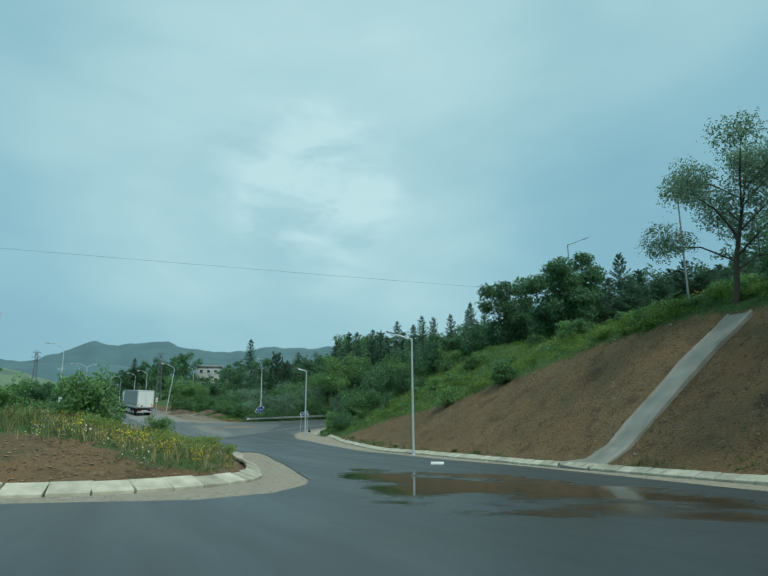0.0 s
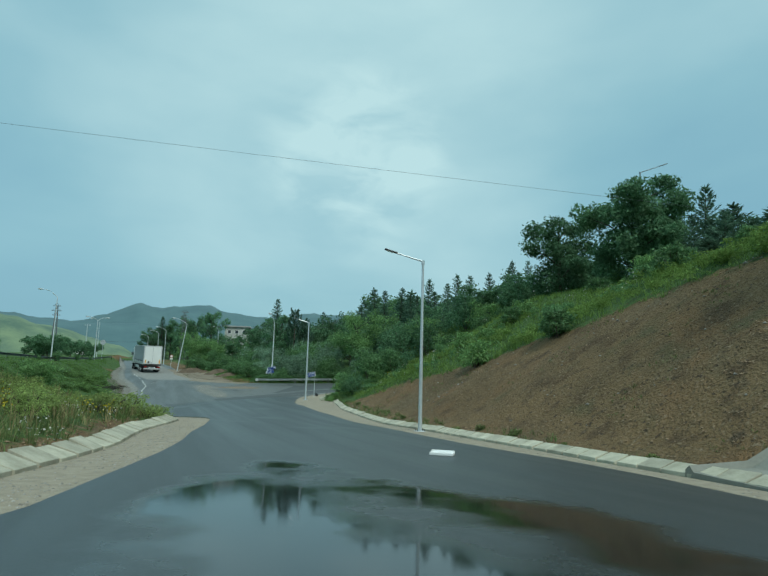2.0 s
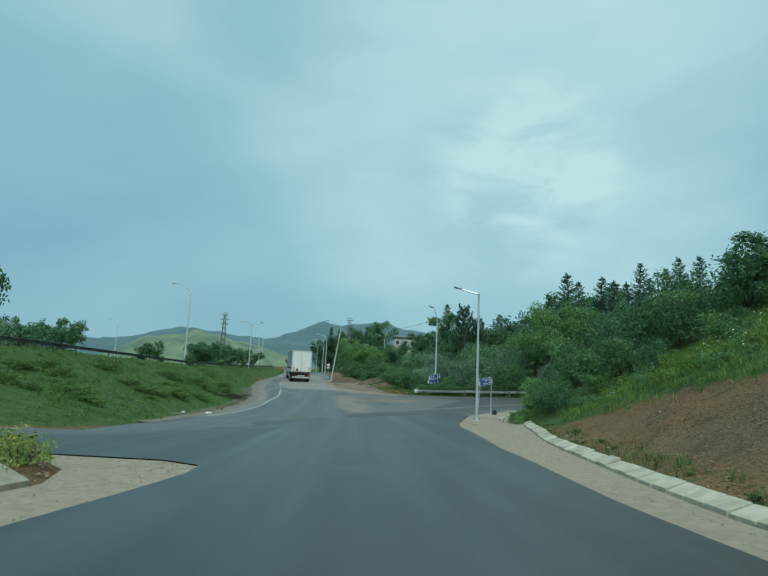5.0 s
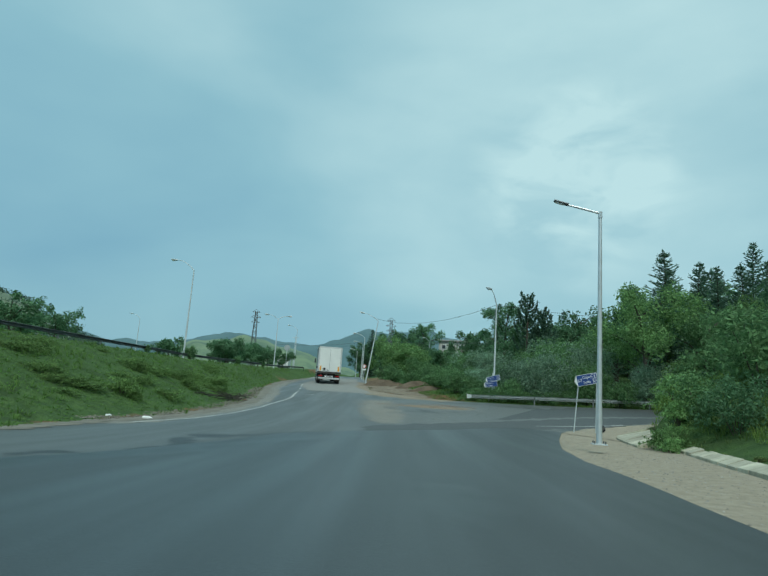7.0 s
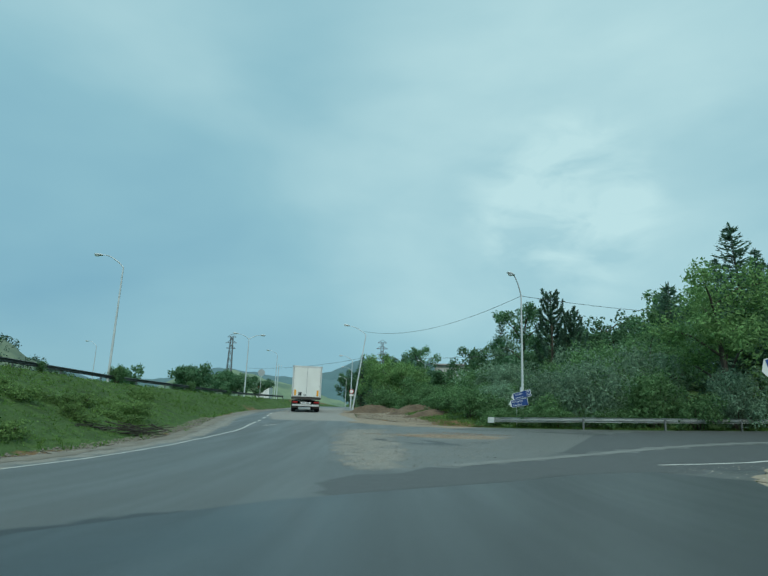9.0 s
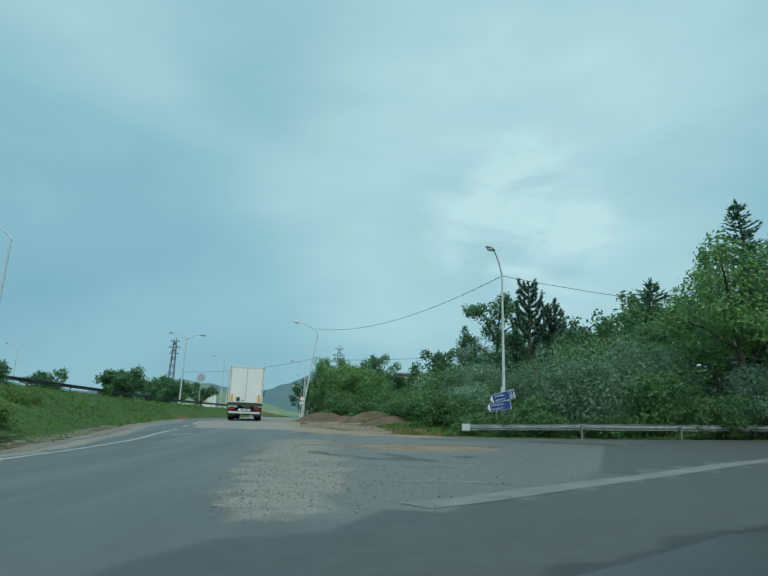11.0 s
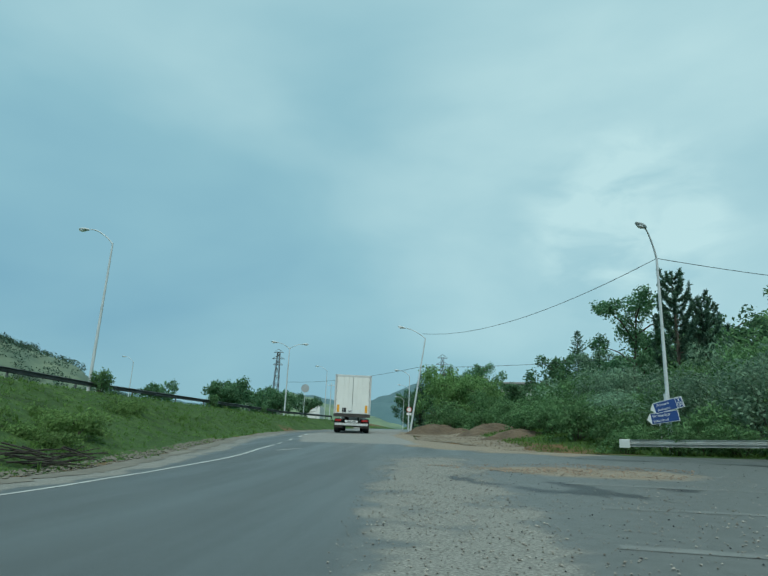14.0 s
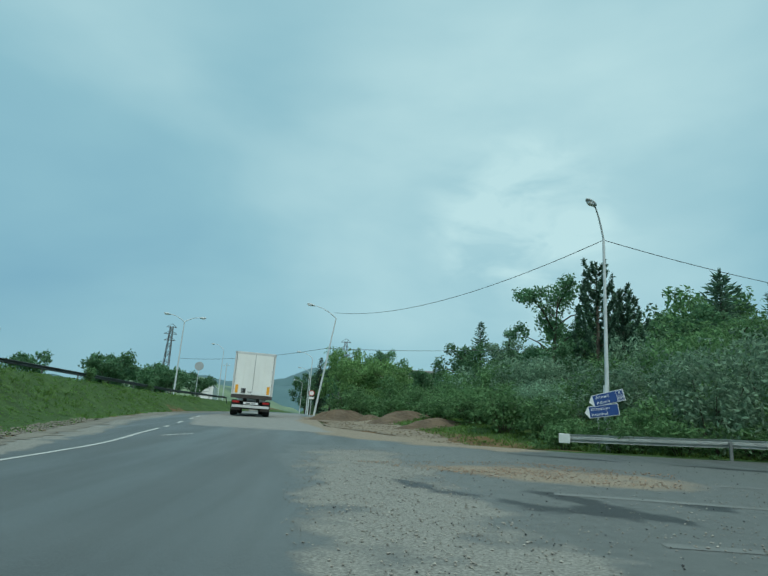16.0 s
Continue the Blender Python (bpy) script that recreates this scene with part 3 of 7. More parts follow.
DUST = [(-17, 83.6), (-19, 80.6), (-24.5, 81.6), (-29.5, 86), (-34, 94), (-37.6, 102), (-42, 111), (-38.5, 113), (-33, 100), (-26, 90), (-21, 85)]
PALE_R = [(-32, 83.5), (-37.5, 90.5), (-46, 107), (-60, 135), (-52, 132), (-41, 110.5), (-36.4, 101.8), (-32.4, 93.6), (-28, 87.4), (-26, 84.6)]
LEFT_EDGE = [p for p in MAIN_L if p[1] > 50]
TARS = [[(-12.9, 44.9), (-13.3, 47), (-13.2, 49), (-14.2, 50.4), (-14.7, 52), (-14.4, 55.7), (-12.9, 60), (-11, 63.2), (-9.7, 64.3)], [(-13.9, 49.4), (-14.7, 50.6), (-15.8, 52.8)], [(-18.8, 80.2), (-15.6, 80.6), (-12.4, 80.2), (-9.8, 81)], [(-17.4, 72.6), (-16.4, 72.1), (-15.3, 72.6)], [(-19.8, 72.9), (-18.2, 71.7), (-16.8, 71.1), (-15.7, 71.4)], [(-16.6, 71.9), (-15.6, 71.2)]]
tagged(sheet("road", FRESH, .035, M_FRESH, .7, values={
    "wet": lambda P: soft(P, PUDDLE, 1.3) * (.58 + .26 * waves(P, 1.3, 3) + .24 * waves(P, 3.1, 1)),
    "damp": lambda P: soft(P, DAMP, 1.5) * (.25 + .30 * waves(P, 4.6, 5)) + .75 * np.maximum.reduce([along(P, q, .25, .6) for q in ([(-3.4, 36.8), (-4.2, 37.4)], [(-.8, 30), (.6, 30.8)], [(-6.2, 45), (-7, 47)], [(-6.4, 34.4), (-5.2, 33.4), (-4.4, 33)], [(-12.2, 44), (-13, 50), (-13.4, 56)])])}), "new dark asphalt slip road, wet in places", "road", kind="structure")
tagged(sheet("road", OLD, .020, M_OLD, .7, values={
    "worn": lambda P: soft(P, WORN, .35) * .85 + .30 * (waves(P, 3.3, 2) > .2),
    "patch": lambda P: np.maximum(soft(P, RELAID, .12), soft(P, SMOOTH, .12)),
    "chips": lambda P: soft(P, CHIPS, 1.0) * .76 + along(P, LEFT_EDGE, .5, 1.0) * .8,
    "dust": lambda P: np.maximum(soft(P, DUST, 1.6) * .75, soft(P, SPILL, .9) * .62),
    "pale": lambda P: soft(P, PALE_R, .8) * .85,
    "tar": lambda P: .86 * np.maximum.reduce([along(P, q, .05, .42) for q in TARS])}), "worn grey asphalt main road with patches and cracks", "road", kind="structure")
tagged(sheet("pavement", SHOULDER_R, .012, M_GRAVEL, .8), "gravel shoulder beside the slip road", "shoulder", kind="structure")
tagged(sheet("pavement", SHOULDER_L, .012, M_GRAVEL, .8), "gravel and rubble shoulder at the tip between two roads", "shoulder", kind="structure")

# ---- building blocks ----


def part(name, bm, material, parent, label=""):
    me = bpy.data.meshes.new(name)
    bm.normal_update()
    bm.to_mesh(me)
    bm.free()
    me.materials.append(material)
    ob = new(name, me)
    ob.parent = parent
    if label:
        ob["label"] = label
    return ob


def part_mesh(name, me, parent, label=""):
    ob = new(name, me)
    ob.parent = parent
    if label:
        ob["label"] = label
    return ob


def thing(name, m, label, category, group="", kind=""):
    ob = new(name)
    ob.empty_display_size = 0.2
    ob.matrix_world = m
    return tagged(ob, label, category, group, kind)


def box(bm, size, at=(0, 0, 0), rot=(0, 0, 0), bevel=0.0):
    r = bmesh.ops.create_cube(bm, size=1)
    m = Matrix.LocRotScale(at, Euler([radians(a) for a in rot]), size)
    bmesh.ops.transform(bm, matrix=m, verts=r["verts"])
    if bevel:
        es = list({e for v in r["verts"] for e in v.link_edges})
        bmesh.ops.bevel(bm, geom=es, offset=bevel, segments=2, affect="EDGES", profile=.6)
    return bm


def rod(bm, a, b, r0, r1=None, n=8):
    a, b = Vector(a), Vector(b)
    d = b - a
    m = Matrix.Translation((a + b) / 2) @ d.to_track_quat("Z", "Y").to_matrix().to_4x4()
    bmesh.ops.create_cone(bm, cap_ends=True, segments=n, radius1=r0, radius2=r0 if r1 is None else r1, depth=d.length, matrix=m)
    return bm


def tube(bm, pts, rad, n=8):
    """A bent tube through points; rad: one radius or one a point."""
    pts = [Vector(p) for p in pts]
    rads = rad if isinstance(rad, (list, tuple)) else [rad] * len(pts)
    rings = []
    for i, p in enumerate(pts):
        d = (pts[min(i + 1, len(pts) - 1)] - pts[max(i - 1, 0)]).normalized()
        q = d.to_track_quat("Z", "Y")
        rings.append([bm.verts.new(p + q @ Vector((rads[i] * math.cos(2 * math.pi * k / n), rads[i] * math.sin(2 * math.pi * k / n), 0))) for k in range(n)])
    for a, b in zip(rings, rings[1:]):
        for k in range(n):
            bm.faces.new((a[k], a[(k + 1) % n], b[(k + 1) % n], b[k]))
    bm.faces.new(list(reversed(rings[0])))
    bm.faces.new(rings[-1])
    return bm


def B():
    return bmesh.new()


# ---- lamps ----


def new_lamp(x, y, azim, z0=None, height=6.0, reach=1.45, rise=.38, steel=None):
    """Galvanised lamp column with one straight arm and a flat LED head; azim: way of the arm, degrees from +x."""
    z0 = hz(x, y) if z0 is None else z0
    steel = steel or M_GALV
    t = thing("street_lamp", pose(x, y, z0, 0, 0, azim), "galvanised steel street lamp with one straight arm", "street lamp", "street lamps")
    part("column", tube(B(), [(0, 0, 0), (0, 0, .9), (0, 0, .95), (0, 0, height)], [.074, .070, .067, .044], 10), steel, t)
    bm = B()
    box(bm, (.36, .36, .025), (0, 0, .012), bevel=.006)
    part("base_plate", bm, steel, t)
    for sx in (-1, 1):
        for sy in (-1, 1):
            part("bolt", rod(B(), (.13 * sx, .13 * sy, .02), (.13 * sx, .13 * sy, .09), .016, n=6), M_DARKP, t)
    part("arm", tube(B(), [(0, 0, height - .03), (.03, 0, height + .02), (reach * .68, 0, height + rise * .68)], [.034, .034, .028], 8), steel, t)
    part("collar", rod(B(), (0, 0, height - .12), (0, 0, height + .05), .056, n=10), steel, t)
    bm = B()
    a = math.degrees(math.atan2(rise, reach))
    box(bm, (reach * .34, .17, .05), (reach * .84, 0, height + rise * .84 + .01), (0, -a, 0), .025)
    head = part("lamp_head", bm, M_DARKP, t, "dark grey flat LED head")
    bm = B()
    box(bm, (reach * .2, .12, .012), (reach * .88, 0, height + rise * .88 - .024), (0, -a, 0))
    part("lens", bm, M_LENS, head)
    return t


def old_lamp(x, y, azim, height, z0=None, lean=(0, 0), reach=1.9, rise=.9, label="", arms=(0,), sign=False):
    """Grey tapered pole with one or two curved arms and cobra heads."""
    z0 = hz(x, y) if z0 is None else z0
    tilt = Vector((0, 0, 1)).rotation_difference(Vector((lean[0], lean[1], height)))
    t = thing("street_lamp", Matrix.Translation((x, y, z0 - .1)) @ tilt.to_matrix().to_4x4() @ pose(0, 0, 0, 0, 0, azim), label or "old grey street lamp with a curved arm and a cobra head", "street lamp", "street lamps")
    part("column", tube(B(), [(0, 0, 0), (0, 0, height * .45), (0, 0, height)], [.085, .068, .045], 10), M_GREYP, t)
    for az in arms:
        c, s = math.cos(radians(az)), math.sin(radians(az))
        pts = [(0, 0, height - .02)]
        for i in range(1, 6):
            u = i / 5
            pts.append((c * reach * .8 * u, s * reach * .8 * u, height + rise * (1 - (1 - u) ** 1.7)))
        part("arm", tube(B(), pts, [.04, .038, .035, .032, .03, .028], 8), M_GREYP, t)
        bm = B()
        bmesh.ops.create_uvsphere(bm, u_segments=12, v_segments=8, radius=1)
        bmesh.ops.transform(bm, matrix=Matrix.LocRotScale((c * reach, s * reach, height + rise + .02), Euler((0, radians(-6), radians(az))), (.36, .14, .085)), verts=bm.verts)
        head = part("lamp_head", bm, M_GREYP, t)
        bm = B()
        bmesh.ops.create_uvsphere(bm, u_segments=10, v_segments=6, radius=1)
        bmesh.ops.transform(bm, matrix=Matrix.LocRotScale((c * reach * 1.04, s * reach * 1.04, height + rise - .04), None, (.22, .11, .075)), verts=bm.verts)
        part("lens", bm, M_LENS, head, "pale glass bowl")
    return t


new_lamp(3.19, 30.81, 195, -2.355, 6.155)
new_lamp(-5.95, 55.62, 195, -2.40, reach=1.2, rise=.34)
new_lamp(19.18, 53.6, 10, None, max(5.0, 15.3 - hz(19.18, 53.6)), 2.2, .85, M_DULL)
new_lamp(21.27, 36.05, 40, None, max(5.0, 13.9 - hz(21.27, 36.05)), 2.0, .8, M_DULL)
old_lamp(-16.49, 85.68, 245, 6.08 - hz(-16.49, 85.68) + .1, reach=.95, rise=1.12)
old_lamp(-36.92, 104.27, 205, 7.9, -.5, lean=(.90, .60), reach=2.1, rise=.6, label="old grey street lamp leaning over towards the road")
old_lamp(-42.4, 79.6, 195, 8.22 - hz(-42.4, 79.6) + .1, reach=2.0, rise=.9, label="tall grey street lamp behind the guard rail")
old_lamp(-53.9, 109.4, 41, 7.9 - hz(-53.9, 109.4) + .1, reach=1.6, rise=.55, arms=(0, 180), label="tall grey street lamp with two curved arms")
old_lamp(1.32, 104.3, 20, 7.8 - hz(1.32, 104.3), reach=1.5, rise=.6)
old_lamp(5.5, 107.5, 20, 7.0, reach=1.5, rise=.6)
old_lamp(-52.5, 134, 205, 7.4, reach=1.8, rise=.7)
old_lamp(-66, 160, 205, 7.4, reach=1.8, rise=.7)
old_lamp(-84, 192, 205, 7.4, reach=1.8, rise=.7)
old_lamp(-72, 142, 195, 8, reach=1.8, rise=.8)
old_lamp(-92, 120, 195, 8, reach=1.8, rise=.8)
old_lamp(-52, 165, 245, 7.5, reach=1.8, rise=.8)

lamp = old_lamp(-31.9, 48.6, 195, 8.3, reach=2.0, rise=.5, lean=(.5, 0), label="grey street lamp with a small white box behind the guard rail")
bm = B()
box(bm, (.34, .26, .5), (.12, 0, 3.0), bevel=.02)
part("switch_box", bm, M_GREYP, lamp)

# ---- guard rails ----


def guard_rail(line, top, end_plate, material, label, spacing=4.0, droop=0.0, deep=1.0):
    """Steel W-beam on posts along a line; one beam and post a bay."""
    pts = smooth_line(line, 1.0)
    t = thing("guard_rail", pose(0, 0, 0), label, "guard rail")
    prof = [(0, .155), (.07, .12), (.07, .085), (0, .045), (0, -.045), (.07, -.085), (.07, -.12), (0, -.155)]
    prof = [(u, v * deep) for u, v in prof]
    runs, acc, cur = [], 0.0, [pts[0]]
    for a, b in zip(pts, pts[1:]):
        acc += math.dist(a, b)
        cur.append(b)
        if acc >= spacing:
            runs.append(cur)
            cur, acc = [b], 0.0
    if len(cur) > 1:
        runs.append(cur)
    total = len(runs)
    for i, run in enumerate(runs):
        bm = B()
        rings = []
        for j, p in enumerate(run):
            q = run[min(j + 1, len(run) - 1)]
            o = run[max(j - 1, 0)]
            d = Vector((q[0] - o[0], q[1] - o[1])).normalized()
            nrm = Vector((d.y, -d.x))
            zz = hz(*p) + top - .155 * deep - (droop * (j / (len(run) - 1)) if i == total - 1 and droop else 0)
            rings.append([bm.verts.new((p[0] + nrm.x * u, p[1] + nrm.y * u, zz + v)) for u, v in prof])
        for a, b in zip(rings, rings[1:]):
            for k in range(len(prof) - 1):
                bm.faces.new((a[k], a[k + 1], b[k + 1], b[k]))
        bmesh.ops.solidify(bm, geom=bm.faces[:], thickness=.006)
        part("beam", bm, material, t)
        p = run[0]
        d = (Vector(run[1]) - Vector(p)).normalized()
        bm = B()
        zb = hz(*p)
        box(bm, (.09, .06, top + .25), (p[0] - d.y * .08, p[1] + d.x * .08, zb + top / 2 - .2), (0, 0, math.degrees(math.atan2(d.y, d.x))))
        part("post", bm, M_RAILD, t)
    if end_plate:
        bm = B()
        p, q = pts[-1], pts[-2]
        d = math.degrees(math.atan2(p[1] - q[1], p[0] - q[0]))
        box(bm, (.35, .06, .30), (p[0], p[1], hz(*p) + top - .14 - droop), (0, 0, d), .02)
        part("end_plate", bm, M_RAIL, t, "pale blunt end piece of the rail")
    return t


guard_rail([(40, 106.6), (25, 100.9), (8, 94.0), (-3.2, 89.2), (-10, 85.5), (-14, 84.0), (-17.8, 83.6)], .63, True, M_RAIL, "grey steel guard rail with a bent blunt end beside the road", 4.0, .10, .8)
guard_rail(RAIL_L[1:], .52, False, M_RAILD, "dark weathered guard rail along the top of the embankment", 4.0, 0.0, .72)

# ---- distant hills ----


def distant_hills():
    """Wooded ridges on the skyline: elevation angle by bearing, built as a strip of real hills far off."""
    az = [-95, -75, -62, -58, -54, -48, -44, -40, -36, -33, -31.5, -29, -26.3, -24, -20.5, -17, -14.5, -10.9, -7, 0, 10, 30, 60, 95]
    el = [6, 7, 6.6, 6.0, 4.5, 3.0, 3.3, 4.4, 4.5, 4.3, 4.15, 4.75, 5.95, 5.65, 5.85, 5.5, 5.35, 5.85, 5.75, 5.4, 4.6, 4, 4, 4]
    A = np.linspace(-95, 95, 420)
    E = np.interp(A, az, el) + .05 * np.sin(A * 1.1) + .025 * np.sin(A * 5.3 + 1) + .03 * np.sin(A * 17.1) + .02 * np.sin(A * 31.7)
    # aerial haze is painted in: the woods' base colour is shifted to blue-grey
    m = mat("haze_tinted_woods", (0.086, 0.160, 0.168), 0.95, 0, .22, .016, .10, 0, dark=(0.062, 0.126, 0.146))
    for name, r0, r1, k, dz in (("backdrop", 1300, 2000, 1.0, 0), ("backdrop", 1000, 1300, .62, 1.1)):
        V, F = [], []
        rows = np.linspace(0, 1, 14)
        for j, u in enumerate(rows):
            prof = math.sin(min(1, u * 1.25) * math.pi / 2) if u < .8 else 1 - (u - .8) * 2.2
            for i, a in enumerate(A):
                r = r0 + (r1 - r0) * u + 60 * math.sin(a * .35 + dz) * u
                e = E[i] if dz == 0 else np.interp((a * 1.0 + 7 * dz), A, E) + .2 * math.sin(a * .9)
                crease = 1 - .12 * (1 - u) * (.5 + .5 * math.sin(a * .75 + u * 2.3 + dz)) - .04 * (1 - u) * math.sin(a * 2.1 + u * 5)
                z = -6 + r0 * 1.45 * math.tan(radians(e)) * k * prof * crease
                V.append((r * math.sin(radians(a)), r * math.cos(radians(a)), z))
        n = len(A)
        for j in range(len(rows) - 1):
            for i in range(n - 1):
                F.append((j * n + i, j * n + i + 1, (j + 1) * n + i + 1, (j + 1) * n + i))
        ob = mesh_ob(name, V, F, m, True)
        tagged(ob, "wooded hills on the horizon, tinted blue-green for haze", "hills", kind="structure")
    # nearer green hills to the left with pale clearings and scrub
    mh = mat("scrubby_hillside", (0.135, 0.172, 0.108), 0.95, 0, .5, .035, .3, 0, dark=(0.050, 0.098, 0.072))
    # the farther hill's haze and sunlit green are mixed into its two colours
    mf = mat("haze_tinted_hillside", (0.165, 0.220, 0.120), 0.95, 0, .5, .028, .20, 0, dark=(0.048, 0.105, 0.090))
    near_haz, near_hel = [-100, -90, -78, -70, -64, -60, -57, -54, -51, -46, -40, -34], [2.0, 5.0, 7.2, 7.7, 7.4, 6.8, 5.6, 4.2, 2.4, .8, .5, .1]
    far_haz, far_hel = [-60, -52, -47, -45, -43, -41, -38.5, -36, -33, -30, -26, -20], [.6, .8, 1.4, 2.3, 3.3, 4.0, 4.4, 4.2, 3.6, 2.8, 1.4, .3]
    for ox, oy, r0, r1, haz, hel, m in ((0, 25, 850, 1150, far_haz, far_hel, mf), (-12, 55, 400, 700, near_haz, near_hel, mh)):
        V, F = [], []
        nx, ny = 110, 40
        for j in range(ny):
            for i in range(nx):
                u, w = i / (nx - 1), j / (ny - 1)
                a = haz[0] + (haz[-1] - haz[0]) * u
                r = r0 + (r1 - r0) * w
                top = (r0 + .7 * (r1 - r0)) * math.tan(radians(max(.05, float(np.interp(a, haz, hel)) + .10 * math.sin(a * 1.3) + .06 * math.sin(a * 3.1))))
                pk = top * math.sin(min(1, w / .7) * math.pi / 2) * (1 if w < .7 else 1 - (w - .7) * 1.6)
                pk *= 1 + (1 - w) * (.06 * math.sin(a * .9 + w * 5) + .03 * math.sin(a * 2.6 + w * 9))
                V.append((r * math.sin(radians(a)) + ox, r * math.cos(radians(a)) + oy, -4 + pk))
        for j in range(ny - 1):
            for i in range(nx - 1):
                F.append((j * nx + i, j * nx + i + 1, (j + 1) * nx + i + 1, (j + 1) * nx + i))
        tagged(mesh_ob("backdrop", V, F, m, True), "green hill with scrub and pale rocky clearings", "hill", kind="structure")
    rng = np.random.default_rng(3)
    C, R = [], []
    while len(C) < 2600:
        i, j = int(rng.integers(30, 84)), int(rng.integers(6, 31))
        v = V[j * nx + i]
        if math.sin(v[0] * .021 + 2) + math.sin(v[2] * .09 + v[0] * .012) + rng.normal(0, .7) < -.9:
            continue
        s = rng.uniform(1.5, 3.6)
        C.append((v[0] + rng.uniform(-5, 5), v[1] + rng.uniform(-5, 5), v[2] + s * .4))
        R.append((s * 1.3, s * 1.3, s))
    LV, LF = leaf_cloud(C, R, 60000, .95, rng)
    sc = new("scrub", crown_mesh("scrub", LV, LF, mat("hazy_scrub", (0.062, 0.118, 0.082), .95, 0, .3, .05, .5, 0, island=.2)))
    tagged(sc, "dark green scrub dotted over the hillside", "scrub", kind="stuff")


# ---- plants ----


def leaf_cloud(centres, radii, count, size, rng, flat=.8, out=.55):
    """Small rhombic leaves about the shells of several lobes, as vertices and faces."""
    centres, radii = np.array(centres, float), np.array(radii, float)
    w = radii.prod(1) ** (2 / 3)
    pick = rng.choice(len(centres), count, p=w / w.sum())
    d = rng.normal(size=(count, 3))
    d /= np.linalg.norm(d, axis=1)[:, None]
    rr = 1 - np.abs(rng.normal(0, .22, count)) + rng.normal(0, .05, count)
    rr *= 1 + .22 * np.sin(d[:, 0] * 7 + pick) * np.sin(d[:, 1] * 6 + pick * 2) + .12 * np.sin(d[:, 2] * 9 + pick)
    P = centres[pick] + d * radii[pick] * rr[:, None]
    nrm = d * out + rng.normal(0, .55, (count, 3)) + np.array((0, 0, .35))
    nrm /= np.linalg.norm(nrm, axis=1)[:, None]
    t = np.cross(nrm, rng.normal(size=(count, 3)))
    t /= np.linalg.norm(t, axis=1)[:, None]
    b = np.cross(nrm, t)
    s = size * rng.uniform(.6, 1.35, count)[:, None]
    V = np.stack([P + t * s, P + b * s * .55 * flat, P - t * s * .9 + nrm * s * .2, P - b * s * .55 * flat], 1).reshape(-1, 3)
    F = np.arange(count * 4).reshape(-1, 4)
    return V, F


def clumped(centres, radii, rng, n=9):
    """Each lobe of a crown broken up into smaller clumps, with shade between them."""
    cs, rs = [], []
    for c, r in zip(centres, radii):
        r = np.array(r)
        for i in range(n):
            d = rng.normal(size=3) + (0, 0, .25)
            cs.append(np.array(c) + d / np.linalg.norm(d) * r * rng.uniform(.25, .95))
            rs.append(r * rng.uniform(.34, .60))
    return cs, rs


def crown_mesh(name, V, F, material):
    me = bpy.data.meshes.new(name)
    me.from_pydata(V.tolist(), [], F.tolist())
    me.materials.append(material)
    me.update()
    return me


distant_hills()


def limbs(bm, height, rng, n, spread, start=.25, r0=.12):
    """A tapered trunk and its limbs; gives the limb ends."""
    bend = rng.normal(0, .05, 2) * height
    trunk = [(0, 0, -.3), (bend[0] * .2, bend[1] * .2, height * .3), (bend[0] * .6, bend[1] * .6, height * .6), (bend[0], bend[1], height * .9)]
    tube(bm, trunk, [r0 * 1.25, r0 * .9, r0 * .55, r0 * .15], 8)
    ends = []
    for i in range(n):
        u = start + (.85 - start) * i / max(1, n - 1)
        a = i * 2.4 + rng.uniform(-.4, .4)
        z = height * u
        c = np.array((bend[0] * u, bend[1] * u, z))
        ln = spread * (1.05 - .55 * abs(u - .45)) * rng.uniform(.75, 1.1)
        e = c + np.array((math.cos(a) * ln, math.sin(a) * ln, ln * rng.uniform(.35, .8)))
        mid = (c + e) / 2 + np.array((0, 0, .12 * ln))
        tube(bm, [c, mid, e], [r0 * .5 * (1 - u * .5), r0 * .3, r0 * .08], 5)
        ends.append(e)
    return ends, trunk[-1]


def broadleaf(x, y, height, width, material, seed, leaves=3200, size=.20, label="", name="tree", category="tree", low=.22, sparse=False):
    rng = np.random.default_rng(seed)
    t = thing(name, pose(x, y, hz(x, y)), label, category, "trees")
    bm = B()
    n = 9 if not sparse else 12
    ends, top = limbs(bm, height * .93, rng, n, width * .42, low, (.030 if sparse else .040) * height ** .75)
    part("trunk", bm, M_BARK, t)
    cs, rs = [], []
    for e in ends:
        k = width * (.20 if not sparse else .16) * rng.uniform(.8, 1.25)
        cs.append(e)
        rs.append((k, k, k * .8))
    k = width * .22
    cs += [np.array(top) - (0, 0, k * .3), np.array((0, 0, height * .62))]
    rs += [(k, k, k), (width * .33, width * .33, height * .24)] if not sparse else [(k * .7, k * .7, k), (width * .2, width * .2, height * .2)]
    if low < .1:
        cs.append(np.array((0, 0, height * .36)))
        rs.append((width * .40, width * .40, height * .26))
    cs, rs = clumped(cs, rs, rng)
    V, F = leaf_cloud(cs, rs, leaves, size, rng)
    part_mesh("crown", crown_mesh("crown", V, F, material), t)
    return t


